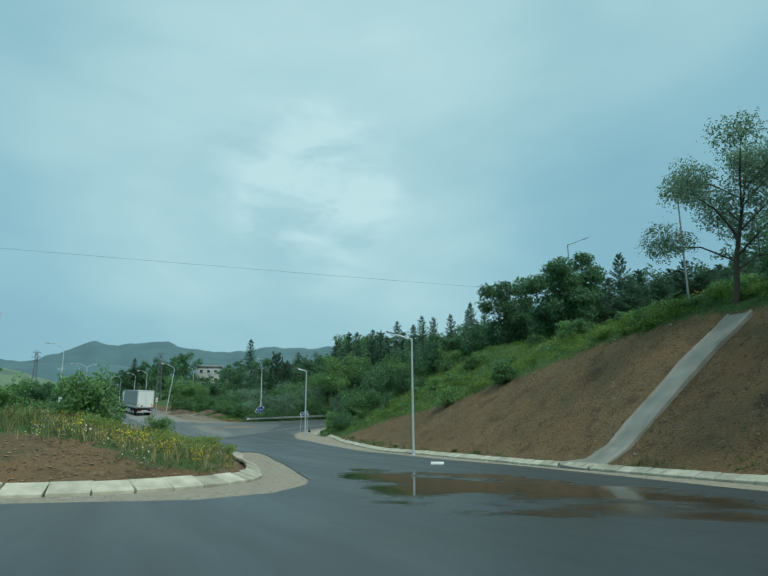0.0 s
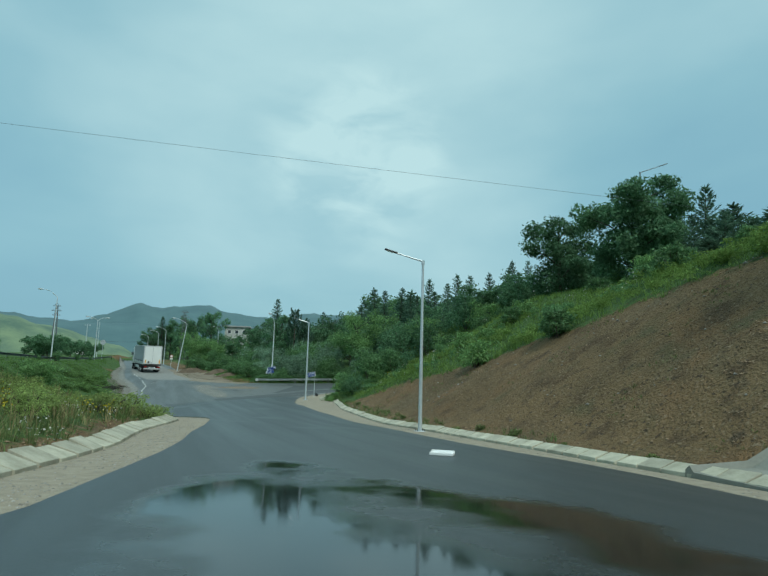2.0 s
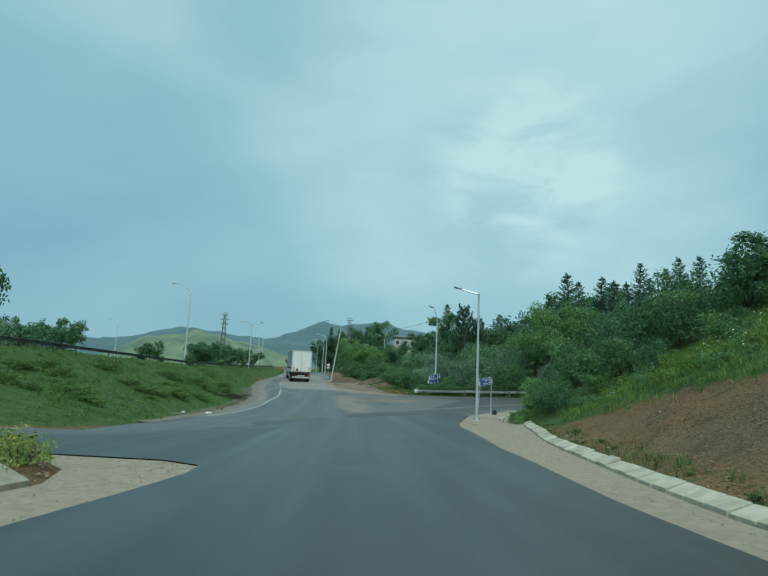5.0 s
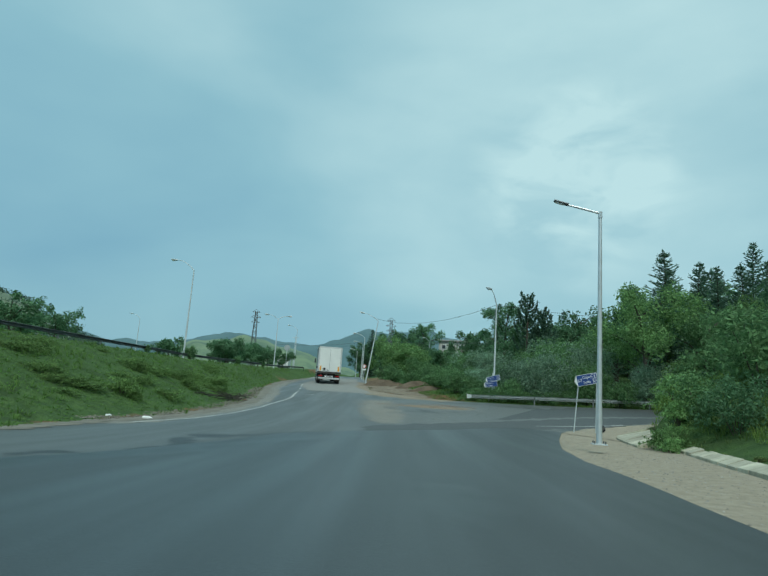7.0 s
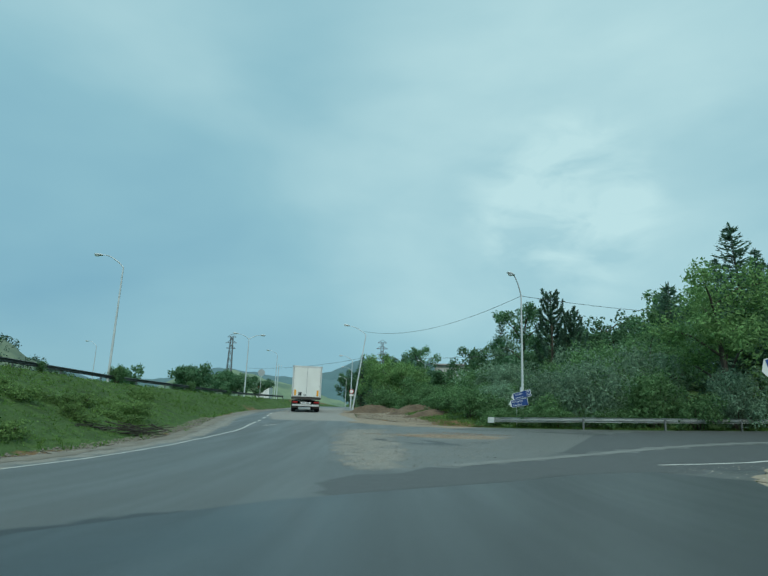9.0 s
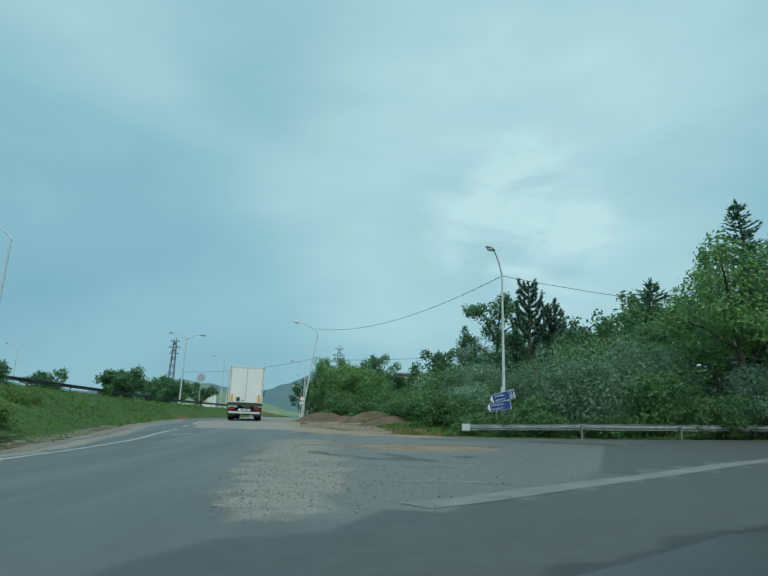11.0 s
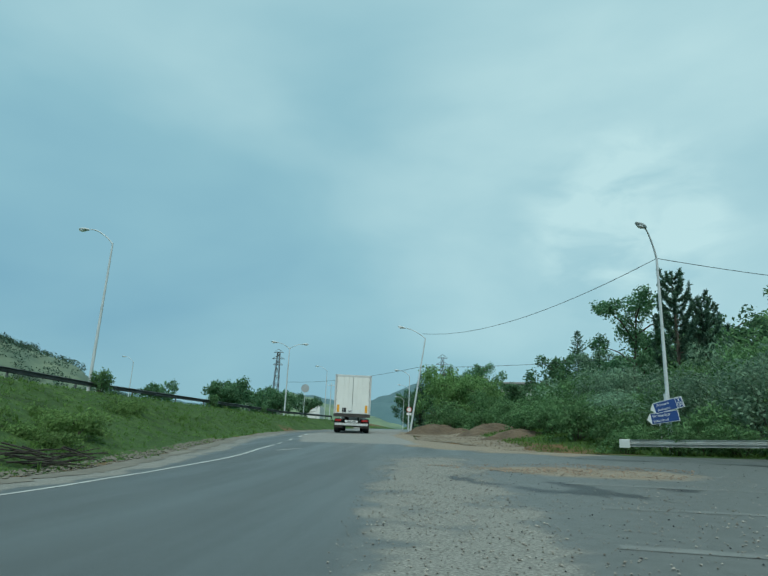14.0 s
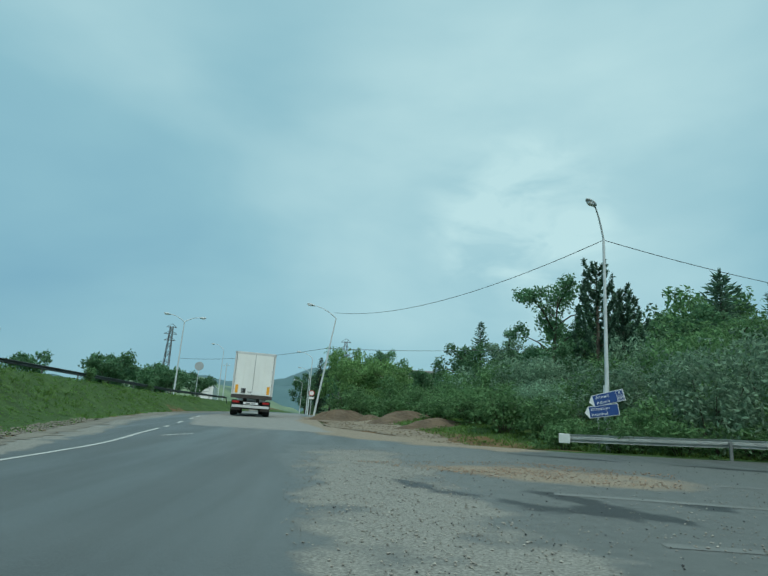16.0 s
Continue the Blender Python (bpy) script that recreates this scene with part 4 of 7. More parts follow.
def bush(x, y, height, width, material, seed, leaves=1300, size=.15, label="", group="bushes", name="bush"):
    rng = np.random.default_rng(seed)
    t = thing(name, pose(x, y, hz(x, y)), label, name.replace("_", " "), group)
    bm = B()
    cs, rs = [], []
    for i in range(8):
        a, r = i * 2.4, width * .32 * math.sqrt((i + .4) / 8)
        e = np.array((math.cos(a) * r, math.sin(a) * r, height * rng.uniform(.42, .72)))
        tube(bm, [(e[0] * .15, e[1] * .15, -.2), e * (.6, .6, .55), e], [.03, .02, .008], 4)
        k = width * rng.uniform(.17, .27)
        cs.append(e)
        rs.append((k, k, height * rng.uniform(.22, .34)))
        cs.append(e * (1.1, 1.1, .45))
        rs.append((k, k, height * .28))
    part("stem", bm, M_BARK, t)
    cs, rs = clumped(cs, rs, rng, 5)
    V, F = leaf_cloud(cs, rs, leaves, size, rng)
    V[:, 2] = np.maximum(V[:, 2], -.15)
    part_mesh("foliage", crown_mesh("foliage", V, F, material), t)
    return t


def spruce(x, y, height, width, seed, label="", gap=.85, up=-.28, name="conifer", step=.36, z0=None):
    """A conifer: whorls of boughs that carry sprays of needles."""
    rng = np.random.default_rng(seed)
    t = thing(name, pose(x, y, hz(x, y) if z0 is None else z0), label, "conifer", "trees")
    bm = B()
    tube(bm, [(0, 0, -.3), (.03 * height * rng.normal(), 0, height * .5), (0, 0, height)], [.018 * height, .012 * height, .004], 7)
    V, F = [], []

    def needles(p, d, ln, w, roll):
        side = np.cross(d, (0, 0, 1.0))
        side = side / (np.linalg.norm(side) + 1e-6) * math.cos(roll) + np.array((0, 0, math.sin(roll)))
        q = len(V)
        V.extend([p, p + d * ln * .45 + side * w, p + d * ln, p + d * ln * .45 - side * w])
        F.append((q, q + 1, q + 2, q + 3))

    z, g = height * .06, max(1, gap ** .8)
    while z < height * .985:
        u = 1 - z / height
        ln0 = width * .5 * (u ** .74) * (1 - .3 * max(0, u - .8) / .2) + .10
        k = 5 + int(4 * u)
        for i in range(k):
            a = i * 2 * math.pi / k + rng.uniform(-.6, .6)
            ln = ln0 * rng.uniform(.55, 1.18)
            way = np.array((math.cos(a), math.sin(a), up + rng.uniform(-.15, .15) + .5 * (1 - u)))
            base = np.array((0, 0, z + rng.uniform(-.15, .15)))
            tip = base + way * ln + np.array((0, 0, .22 * ln))
            tube(bm, [base, base + way * ln * .6], [.012 * height * .2, .008], 3)
            m = max(3, int(ln / (.20 * gap)))
            for j in range(m):
                f = (j + .8) / m
                p = base + way * ln * f + np.array((0, 0, .22 * ln * f * f))
                needles(p - way * .1, way, .34 * g * rng.uniform(.8, 1.3), .065 * g, rng.uniform(-1.4, 1.4))
                tw = (.16 + .42 * min(1.3, ln) * (1 - f)) * rng.uniform(.6, 1.2) * g ** .5
                for sgn in (-1, 1):
                    o = np.array((-math.sin(a) * sgn, math.cos(a) * sgn, rng.uniform(-.35, .25))) * .8 + way * .7
                    needles(p, o / np.linalg.norm(o), tw, .055 * g * rng.uniform(.7, 1.3), rng.uniform(-1.2, 1.2))
            needles(tip - way * .15, way + np.array((0, 0, .6)), .28 * g, .05 * g, rng.uniform(-1, 1))
        z += step * (.55 + .6 * u) * rng.uniform(.85, 1.15)
    for i in range(10):
        o = np.array((rng.uniform(-.5, .5), rng.uniform(-.5, .5), 1.0))
        needles(np.array((0, 0, height * (.93 + .007 * i))), o / np.linalg.norm(o), .3 * g, .04 * g, rng.uniform(-1, 1))
    part("trunk", bm, M_BARK, t)
    part_mesh("crown", crown_mesh("crown", np.array(V), np.array(F), M_NEEDLE), t)
    return t


def pine(x, y, height, width, seed, label):
    """A pine with few long boughs that turn up, each a brush of needles."""
    rng = np.random.default_rng(seed)
    t = thing("conifer", pose(x, y, hz(x, y)), label, "conifer", "trees")
    bm = B()
    tube(bm, [(0, 0, -.3), (.05, 0, height * .5), (0, 0, height)], [.018 * height, .012 * height, .01], 7)
    P, D = [], []
    shoots = [((0, 0, height * .45), (0, 0, 0), height * .55)]
    for i in range(40):
        u = .25 + .70 * ((i + .5) / 40) ** .9
        a = i * 2.4 + rng.uniform(-.4, .4)
        ln = width * .5 * (1.12 - u) ** .75 * rng.uniform(.7, 1.15) + .15
        shoots.append(((0, 0, height * u), (math.cos(a) * ln, math.sin(a) * ln, 0), ln * rng.uniform(.75, 1.25)))
    for base, o, rise in shoots:
        c = []
        for k in range(9):
            s = k / 8
            c.append(np.array(base) + np.array(o) * (1 - (1 - s) ** 1.6) + np.array((0, 0, rise * s ** 1.7)))
        tube(bm, [tuple(q) for q in c[::2]], [.035, .03, .024, .016, .008], 4)
        m = max(14, int(40 * (abs(rise) + math.hypot(*o[:2]))))
        for s in rng.uniform(.10, 1.0, m):
            q = s * 8
            k = min(7, int(q))
            P.append(c[k] + (c[k + 1] - c[k]) * (q - k))
            d = c[k + 1] - c[k]
            D.append(d / (np.linalg.norm(d) + 1e-9))
    P, D = np.repeat(np.array(P), 3, 0), np.repeat(np.array(D), 3, 0)
    n = len(P)
    o = rng.normal(size=(n, 3))
    o = o / np.linalg.norm(o, axis=1)[:, None] + D * .8
    o /= np.linalg.norm(o, axis=1)[:, None]
    side = np.cross(o, rng.normal(size=(n, 3)))
    side = side / np.linalg.norm(side, axis=1)[:, None] * .035
    ln = rng.uniform(.13, .24, n)[:, None]
    V = np.stack([P - side, P + side, P + o * ln + side * .4, P + o * ln - side * .4], 1).reshape(-1, 3)
    part("trunk", bm, M_BARK, t)
    part_mesh("crown", crown_mesh("crown", V, np.arange(n * 4).reshape(-1, 4), M_NEEDLE), t)
    return t


SIZE = {}


def grown(ob, h, w):
    SIZE[ob.name] = (h, w)
    return ob


def topped(ob, x, y, top, turn=0.0, wide=None, label=""):
    """Another plant of a kind whose top stands at a height of the land's own scale."""
    h, w = SIZE[ob.name]
    k = max(.25, (top - hz(x, y)) / h)
    return again(ob, x, y, k, turn, wide / w if wide else k, label=label)


def again(ob, x, y, scale=1.0, turn=0.0, sx=None, z=None, label=""):
    """Another tree or bush of a kind, turned and scaled."""
    c = copy_thing(ob, pose(x, y, hz(x, y) if z is None else z, 0, 0, turn) @ Matrix.Diagonal((sx or scale, sx or scale, scale, 1)))
    if label:
        c["label"] = label
    return c


rnd = random.Random(7)
L_OAK = "large dark green broadleaf tree on the hill crest"
L_MAP = "broad leafy tree with bright green foliage"
L_WOOD = "dark green broadleaf tree in the roadside wood"
L_SPR = "dark spruce standing above the roadside wood"
L_BUSH = "dense grey-green bush behind the guard rail"
L_HT = "leafy tree rising from the bushes on the slope"
L_HB = "low green bush on the hill slope"

oak = broadleaf(16.2, 46.6, 11.5 - hz(16.2, 46.6), 6.2, M_LEAFD, 11, 21000, .125, L_OAK, low=.08)
oak2 = broadleaf(13.3, 54.4, 11.7 - hz(13.3, 54.4), 5.4, M_LEAFD, 12, 14000, .125, L_OAK, low=.08)
again(oak2, 18.6, 48.6, .8, 100)
willow = broadleaf(16.2, 22.2, 10.4 - hz(16.2, 22.2), 6.8, M_LEAFG, 13, 24000, .06, "slender pale-leaved tree with open branches on the bank top", sparse=True)
again(willow, 18.4, 20.4, .95, 70)
shade = broadleaf(15.3, 11.4, 6.0, 5.5, M_LEAFD, 14, 6000, .12, "dark bushy tree at the top of the bank")
again(shade, 16.2, 15.6, .7, 80)
maple = grown(broadleaf(-5.6, 90.6, 9.2, 8.0, M_LEAFL, 15, 10000, .125, L_MAP, low=.14), 9.2, 8.0)
maple2 = grown(broadleaf(-1.2, 92.2, 7.8, 7.0, M_LEAF, 16, 8000, .125, L_MAP, low=.14), 7.8, 7.0)
again(maple, 1.5, 97.0, .95, 60)
again(maple2, 5.0, 95.5, .95, 160)
again(maple, 8.5, 98.5, .85, 200)
again(maple2, 12.5, 97.5, .9, 20)
dark = grown(broadleaf(-19.6, 100.6, 9.0 - hz(-19.6, 100.6), 5.8, M_LEAFD, 17, 7000, .115, L_WOOD, low=.2, sparse=True), 8.5, 5.8)
round_tree = grown(broadleaf(-29.7, 121.5, 8.4 - hz(-29.7, 121.5), 5.4, M_LEAFD, 21, 4200, .16, L_WOOD, low=.12), 7.2, 5.4)
topped(round_tree, -63.4, 191, 19.0, 50, 9.6)
topped(round_tree, -68.5, 190, 16.6, 150, 8.0)
young = grown(broadleaf(-36.3, 113.0, 4.9 - hz(-36.3, 113), 4.8, M_LEAFL, 18, 5000, .12, "young leafy tree beside the earth heaps", low=.12), 4.8, 4.8)
pale = grown(broadleaf(-24.3, 118.5, 8.7 - hz(-24.3, 118.5), 4.6, M_LEAFG, 22, 5000, .12, "pale green slender tree in the roadside wood", low=.1, sparse=True), 7.4, 4.6)
topped(young, -39.9, 115.8, 6.0, 40, 4.4)
topped(young, -33.6, 111.5, 4.2, 90, 4.6)
topped(young, -37.6, 117.5, 5.2, 200, 5.0)
topped(round_tree, -32.6, 119.0, 5.4, 160, 4.6)
topped(round_tree, -26.6, 121.0, 7.2, 250, 4.8)
topped(round_tree, -22.4, 110.5, 6.2, 20, 5.4)
topped(round_tree, -12.9, 103.8, 7.2, 110, 6.0)
topped(round_tree, -9.0, 106.0, 7.7, 200, 6.6)
topped(round_tree, -16.4, 106.0, 6.4, 290, 6.0)
topped(round_tree, -20.0, 107.0, 6.0, 330, 5.6)
topped(pale, -17.5, 109.0, 7.0, 60, 4.6)
topped(pale, -5.4, 101.5, 7.6, 120, 5.0)
topped(maple2, -10.0, 99.5, 5.6, 250, 6.0)
wood = grown(broadleaf(-14, 118.5, 8.0, 6.0, M_LEAFD, 19, 2200, .22, L_WOOD, low=.12), 8.0, 6.0)
wood2 = grown(broadleaf(-8, 114, 7.4, 6.4, M_LEAF, 20, 2200, .22, L_WOOD, low=.12), 7.4, 6.4)

pine(-16.9, 99.4, 9.4 - hz(-16.9, 99.4), 3.6, 31, "tall pine with upturned branch tips above the bushes")
pine(-15.5, 100.3, 7.9 - hz(-15.5, 100.3), 3.4, 39, "tall pine with upturned branch tips above the bushes")
sprA = grown(spruce(-4.4, 94.9, 12.2 - hz(-4.4, 94.9), 6.4, 32, L_SPR, .8, step=.34), 12.2 - hz(-4.4, 94.9), 6.4)
sprC = grown(spruce(-36.4, 164.8, 19.2 - hz(-36.4, 164.8), 7.0, 34, L_SPR, 1.3), 19.2 - hz(-36.4, 164.8), 7.0)
topped(sprC, -82.5, 198, 17.0, 40, 6.4)
for x, y, top, w, k in [(-87.0, 203, 14.6, 8, 10), (-80.5, 201, 15.8, 8.4, 70), (-84.6, 196, 12.2, 7, 140), (-77.0, 200, 16.2, 9, 210), (-73.0, 197, 15.4, 9, 300), (-91, 215, 14.0, 8, 20)]:
    topped(round_tree, x, y, top, k, w)
sprF = spruce(38, 78, 8.5, 6.0, 36, "dark conifer of the hillside forest", 1.9, -.25, step=.6)
woodF = broadleaf(40, 84, 7.5, 6.5, M_LEAFD, 37, 1700, .24, "dark broadleaf tree of the hillside forest", low=.06)
sprD = spruce(-18, 131, 9.0, 4.6, 35, "dark conifer among the far roadside trees")
for x, y, s, a in [(1.8, 100, .92, 10), (4.5, 104.5, .95, 100), (9, 101, .95, 50), (13.5, 102, 1.0, 20), (18, 101, 1.0, 150), (22, 104, 1.0, 190), (-1, 110, .95, 220), (6.5, 99, .85, 260)]:
    again(sprA, x, y, s, a)
for i in range(115):
    x, y = rnd.uniform(26, 80), rnd.uniform(40, 100)
    if y > 60 + x * .45 or (x < 36 and y < 62):
        continue
    again(rnd.choice((sprF, woodF, woodF)), x, y, rnd.uniform(.65, 1.05), rnd.uniform(0, 360))
for i in range(64):
    x, y = rnd.uniform(-8, 70), rnd.uniform(108, 160)
    if y < 104 + max(0, x) * .42:
        continue
    again(rnd.choice((sprF, sprF, woodF, wood2)), x, y, rnd.uniform(.95, 1.35), rnd.uniform(0, 360))
for i in range(34):
    x, y = rnd.uniform(-24, 2), rnd.uniform(110, 170)
    if math.degrees(math.atan2(x + 15, y - 61)) < -6:
        continue
    again(rnd.choice((wood, wood2, woodF)), x, y, rnd.uniform(.7, .95), rnd.uniform(0, 360))
for x, y, top in [(-44.5, 143, 6.4), (-38.5, 140, 6.8), (-36, 129, 5.6), (-47, 136, 5.4), (-33, 131, 6.2), (-50, 150, 6.6), (-40, 124, 4.6), (-36.5, 122, 4.8)]:
    topped(wood2, x, y, top, x * 17)

for x, y, top in [(-60.5, 188, 10.4), (-55, 186, 10.6), (-57.5, 182, 9.6), (-50, 190, 13.2), (-46, 188, 14.0), (-66, 186, 10.6), (-42, 184, 14.6), (-70, 184, 10.8)]:
    topped(wood, x, y, top, x * 13)

# the tall pines above the side road
for x, y, top, s in [(-4.0, 111, 14.2, 0), (0.5, 108, 13.6, 1), (3.6, 106.5, 15.6, 2), (6.6, 108.5, 15.2, 3), (10.2, 107, 16.4, 4), (13.6, 109, 17.2, 5), (16.4, 106, 17.6, 6), (20, 109, 19.4, 7), (24, 106.5, 21.0, 8), (28, 110, 22.5, 9), (8.4, 112, 17.4, 10), (18, 113.5, 20.2, 11), (-8.2, 113, 11.6, 12)]:
    h = top - hz(x, y)
    again(sprA if s % 3 else sprC, x, y, h / (12.2 - hz(-4.4, 94.9) if s % 3 else SIZE[sprC.name][0]), s * 67, sx=.95 if s % 3 else .8)

# bushes behind the rail, grey-green willows and brambles
bgrey = grown(bush(-13.0, 87.6, 4.2, 5.2, M_LEAFG, 41, 5600, .10, L_BUSH), 4.2, 5.2)
bgreen = grown(bush(-9.6, 88.6, 3.8, 4.8, M_LEAF, 42, 5000, .105, "dense green bush behind the guard rail"), 3.8, 4.8)
blow = grown(bush(-20.6, 89.4, 2.0, 3.2, M_LEAF, 43, 2400, .095, "low leafy bush beside the dirt verge"), 2.0, 3.2)
for x, y, top, w, a, p in [(-16.0, 90.4, 2.4, 4.6, 60, bgrey), (-10.2, 91.4, 3.9, 5.4, 120, bgrey), (-13.6, 92.4, 4.2, 5.4, 200, bgreen), (-16.1, 97.2, 3.9, 5.0, 20, bgreen), (-14.5, 97.2, 4.8, 5.0, 80, bgrey), (-12.0, 96.5, 5.0, 5.6, 300, bgreen), (-17.8, 94.1, 2.1, 4.0, 250, bgreen), (-19.5, 97.0, 3.6, 4.6, 30, bgrey), (-21.1, 97.7, 3.5, 4.4, 140, bgrey), (-22.9, 98.6, 3.3, 4.4, 210, bgreen), (-21.5, 93.8, 1.7, 3.8, 330, bgreen), (-19.3, 91.4, 1.5, 3.6, 10, bgrey), (-24.0, 96.6, 1.7, 3.6, 75, bgreen), (-18.6, 87.9, .5, 3.0, 45, blow), (-22.6, 92.4, .7, 3.0, 99, blow), (-24.8, 95.0, .8, 2.8, 180, blow), (-26.6, 98.6, 1.1, 3.0, 222, blow), (-25.6, 101.9, 2.0, 4.2, 300, bgreen), (-28.2, 104.4, 2.3, 4.4, 20, bgreen), (-31.2, 107.5, 3.2, 4.6, 130, bgreen), (-33.8, 105.8, 1.9, 3.6, 60, blow), (-30.4, 103.0, 1.5, 3.4, 280, blow), (-36.0, 109.2, 2.6, 3.8, 333, blow), (-5.5, 88.8, 2.3, 4.0, 20, bgrey), (-2.0, 90.4, 1.9, 3.8, 75, bgreen), (2.5, 92.4, 2.2, 4.2, 130, bgrey), (6.5, 94.4, 2.4, 4.2, 190, bgreen), (10.5, 96.4, 3.0, 4.6, 260, bgreen), (-15.4, 86.4, .4, 3.0, 200, blow), (-16.2, 84.9, -.45, 2.4, 30, blow), (-14.3, 85.2, -.4, 2.6, 130, blow), (-17.9, 85.0, -.5, 2.2, 230, blow), (-12.0, 86.0, -.3, 2.8, 310, blow), (-7.6, 87.4, .6, 3.0, 250, blow), (15, 98.0, 3.6, 5, 10, bgreen), (-26.4, 107.5, 3.6, 5.0, 170, bgreen), (-23.6, 104.0, 3.9, 5.0, 240, bgrey)]:
    topped(p, x, y, top, a, w)

# bushes at the end of the cutting and along its crest
hb = bush(-1.6, 61.6, 2.7, 3.8, M_LEAF, 44, 2600, .105, L_HB)
hbd = bush(7.4, 68.0, 3.6, 4.4, M_LEAFD, 54, 2600, .11, "dark green bush below the crest of the slope")
hbl = bush(3.2, 63.6, 2.9, 3.8, M_LEAFL, 55, 2600, .105, "bright green bush on the hill slope")
hb2 = bush(6.0, 40.6, 1.5, 2.4, M_LEAFL, 45, 1300, .095, L_HB)
hb3 = bush(9.2, 36.0, 1.3, 2.2, M_LEAF, 46, 1300, .095, L_HB)
for x, y, s, a in [(.6, 60.0, .95, 40), (1.2, 63.6, 1.15, 90), (3.4, 61.0, 1.05, 150), (-2.2, 66.0, .95, 200), (.4, 67.4, 1.1, 270), (4.0, 66.5, 1.3, 310), (7.0, 63.5, 1.35, 15), (8.0, 58.5, .95, 60), (5.0, 56.0, .5, 120), (2.0, 57.4, .55, 170), (-.6, 57.6, .5, 220), (-3.4, 60.4, .62, 320), (-2.6, 59.0, .6, 90), (7.5, 69.5, 1.4, 0), (11, 66, 1.4, 80), (11, 60, 1.3, 130)]:
    again((hb, hbd, hbl, hbd)[int(a) // 10 % 4], x, y, s * .88, a)
for i in range(44):
    y = rnd.uniform(8, 58)
    lim = np.interp(y, [0, 24, 33, 42, 50, 60], [8.6, 8.6, 8.6, 8.2, 6.5, 4.5])
    kx = np.interp(y, [p[1] for p in KERB_R], [p[0] for p in KERB_R])
    x = kx + lim + .8 + abs(rnd.gauss(.8, 3.4))
    again(rnd.choice((hb2, hb3, hb2)), x, y, rnd.uniform(.40, .95), rnd.uniform(0, 360))


def weed_bank(material, count, seed, label):
    """Low leafy weeds grown together along the crest of the cutting, one object."""
    rng = np.random.default_rng(seed)
    C, R = [], []
    for i in range(count):
        y = rng.uniform(9, 58)
        kx = np.interp(y, [p[1] for p in KERB_R], [p[0] for p in KERB_R])
        x = kx + np.interp(y, [0, 10, 24, 33, 42, 50, 58], [8.4, 9.4, 9.1, 8.2, 6.8, 4.8, 2.0]) + abs(rng.normal(0, 2.8))
        w, h = rng.uniform(.3, .85), rng.uniform(.18, .45)
        C.append((x, y, hz(x, y) + h * .6))
        R.append((w, w, h))
    V, F = leaf_cloud(*clumped(C, R, rng, 3), count * 190, .062, rng)
    tagged(new("weeds", crown_mesh("weeds", V, F, material)), label, "weeds", kind="stuff")


weed_bank(M_CREST, 210, 59, "leafy yellow-green weeds along the crest of the cutting")
weed_bank(M_LEAF, 50, 60, "dark leafy weeds along the crest of the cutting")
# the wood behind the crest: dark broadleaf trees and pines close together
L_CREST = "dark pine of the wood behind the crest"
grown(woodF, 7.5, 6.5)
for i in range(46):
    x, y = rnd.uniform(4, 27), rnd.uniform(60, 84)
    if y > 71 + .38 * x or y < 64 - .35 * (x - 4) or (i % 3 == 0 and x < 9):
        continue
    h = rnd.uniform(4.4, 6.2) if y > 70 else rnd.uniform(2.0, 3.4)
    if i % 3:
        topped((woodF, round_tree, dark)[i % 5 % 3], x, y, hz(x, y) + h, i * 47, rnd.uniform(4.6, 6.2), L_HT)
    else:
        topped(sprA, x, y, hz(x, y) + h + 1.2, i * 31, rnd.uniform(3.6, 4.6), L_CREST)
cpine = grown(spruce(24.5, 55.0, 6.4, 3.4, 61, L_CREST, .9, .12, step=.34), 6.4, 3.4)
for i in range(20):
    b = 19.5 + i * .66
    r = rnd.uniform(50, 62)
    x, y = 2.4 + r * math.sin(radians(b)), r * math.cos(radians(b))
    topped(cpine, x, y, r * math.tan(radians(np.interp(b, [19, 23, 27, 31], [11.6, 12.6, 13.3, 13.6]))) - rnd.uniform(0, 2.6), i * 53, rnd.uniform(2.8, 3.8))

# left: embankment bushes, the mound and trees beyond the rail
bankb = grown(bush(-32.6, 72.6, .85, 2.6, M_BANKB, 47, 2000, .07, "low dark green bush on the grassy embankment", "embankment bushes"), .62, 2.6)
for x, y, s, w, a in [(-34.0, 73.6, 1.0, 1.0, 10), (-31.4, 71.2, .8, .9, 80), (-39.4, 79.6, .9, .9, 140), (-38.0, 78.0, .8, .7, 200), (-29.0, 62.6, .6, .8, 260), (-27.2, 55.5, .8, 1.0, 320), (-29.6, 56.0, .9, .9, 30), (-26.6, 50.0, .8, .9, 75), (-28.6, 47.2, 1.0, 1.0, 110), (-33.0, 65.0, .5, .7, 290), (-24.0, 45.0, .8, .9, 90)]:
    again(bankb, x, y, s, a, w, hz(x, y) - .32 * s)
    x, y = x + rnd.uniform(-1.3, 1.3), y + rnd.uniform(-1.6, 1.6)
    again(bankb, x, y, s * .8, a + 90, w * .7, hz(x, y) - .28 * s)
tangle = bush(-26.0, 58.8, .75, 1.9, M_BANKB, 58, 1500, .06, "tangle of dark leafy weeds on the embankment", "brambles", "bramble")
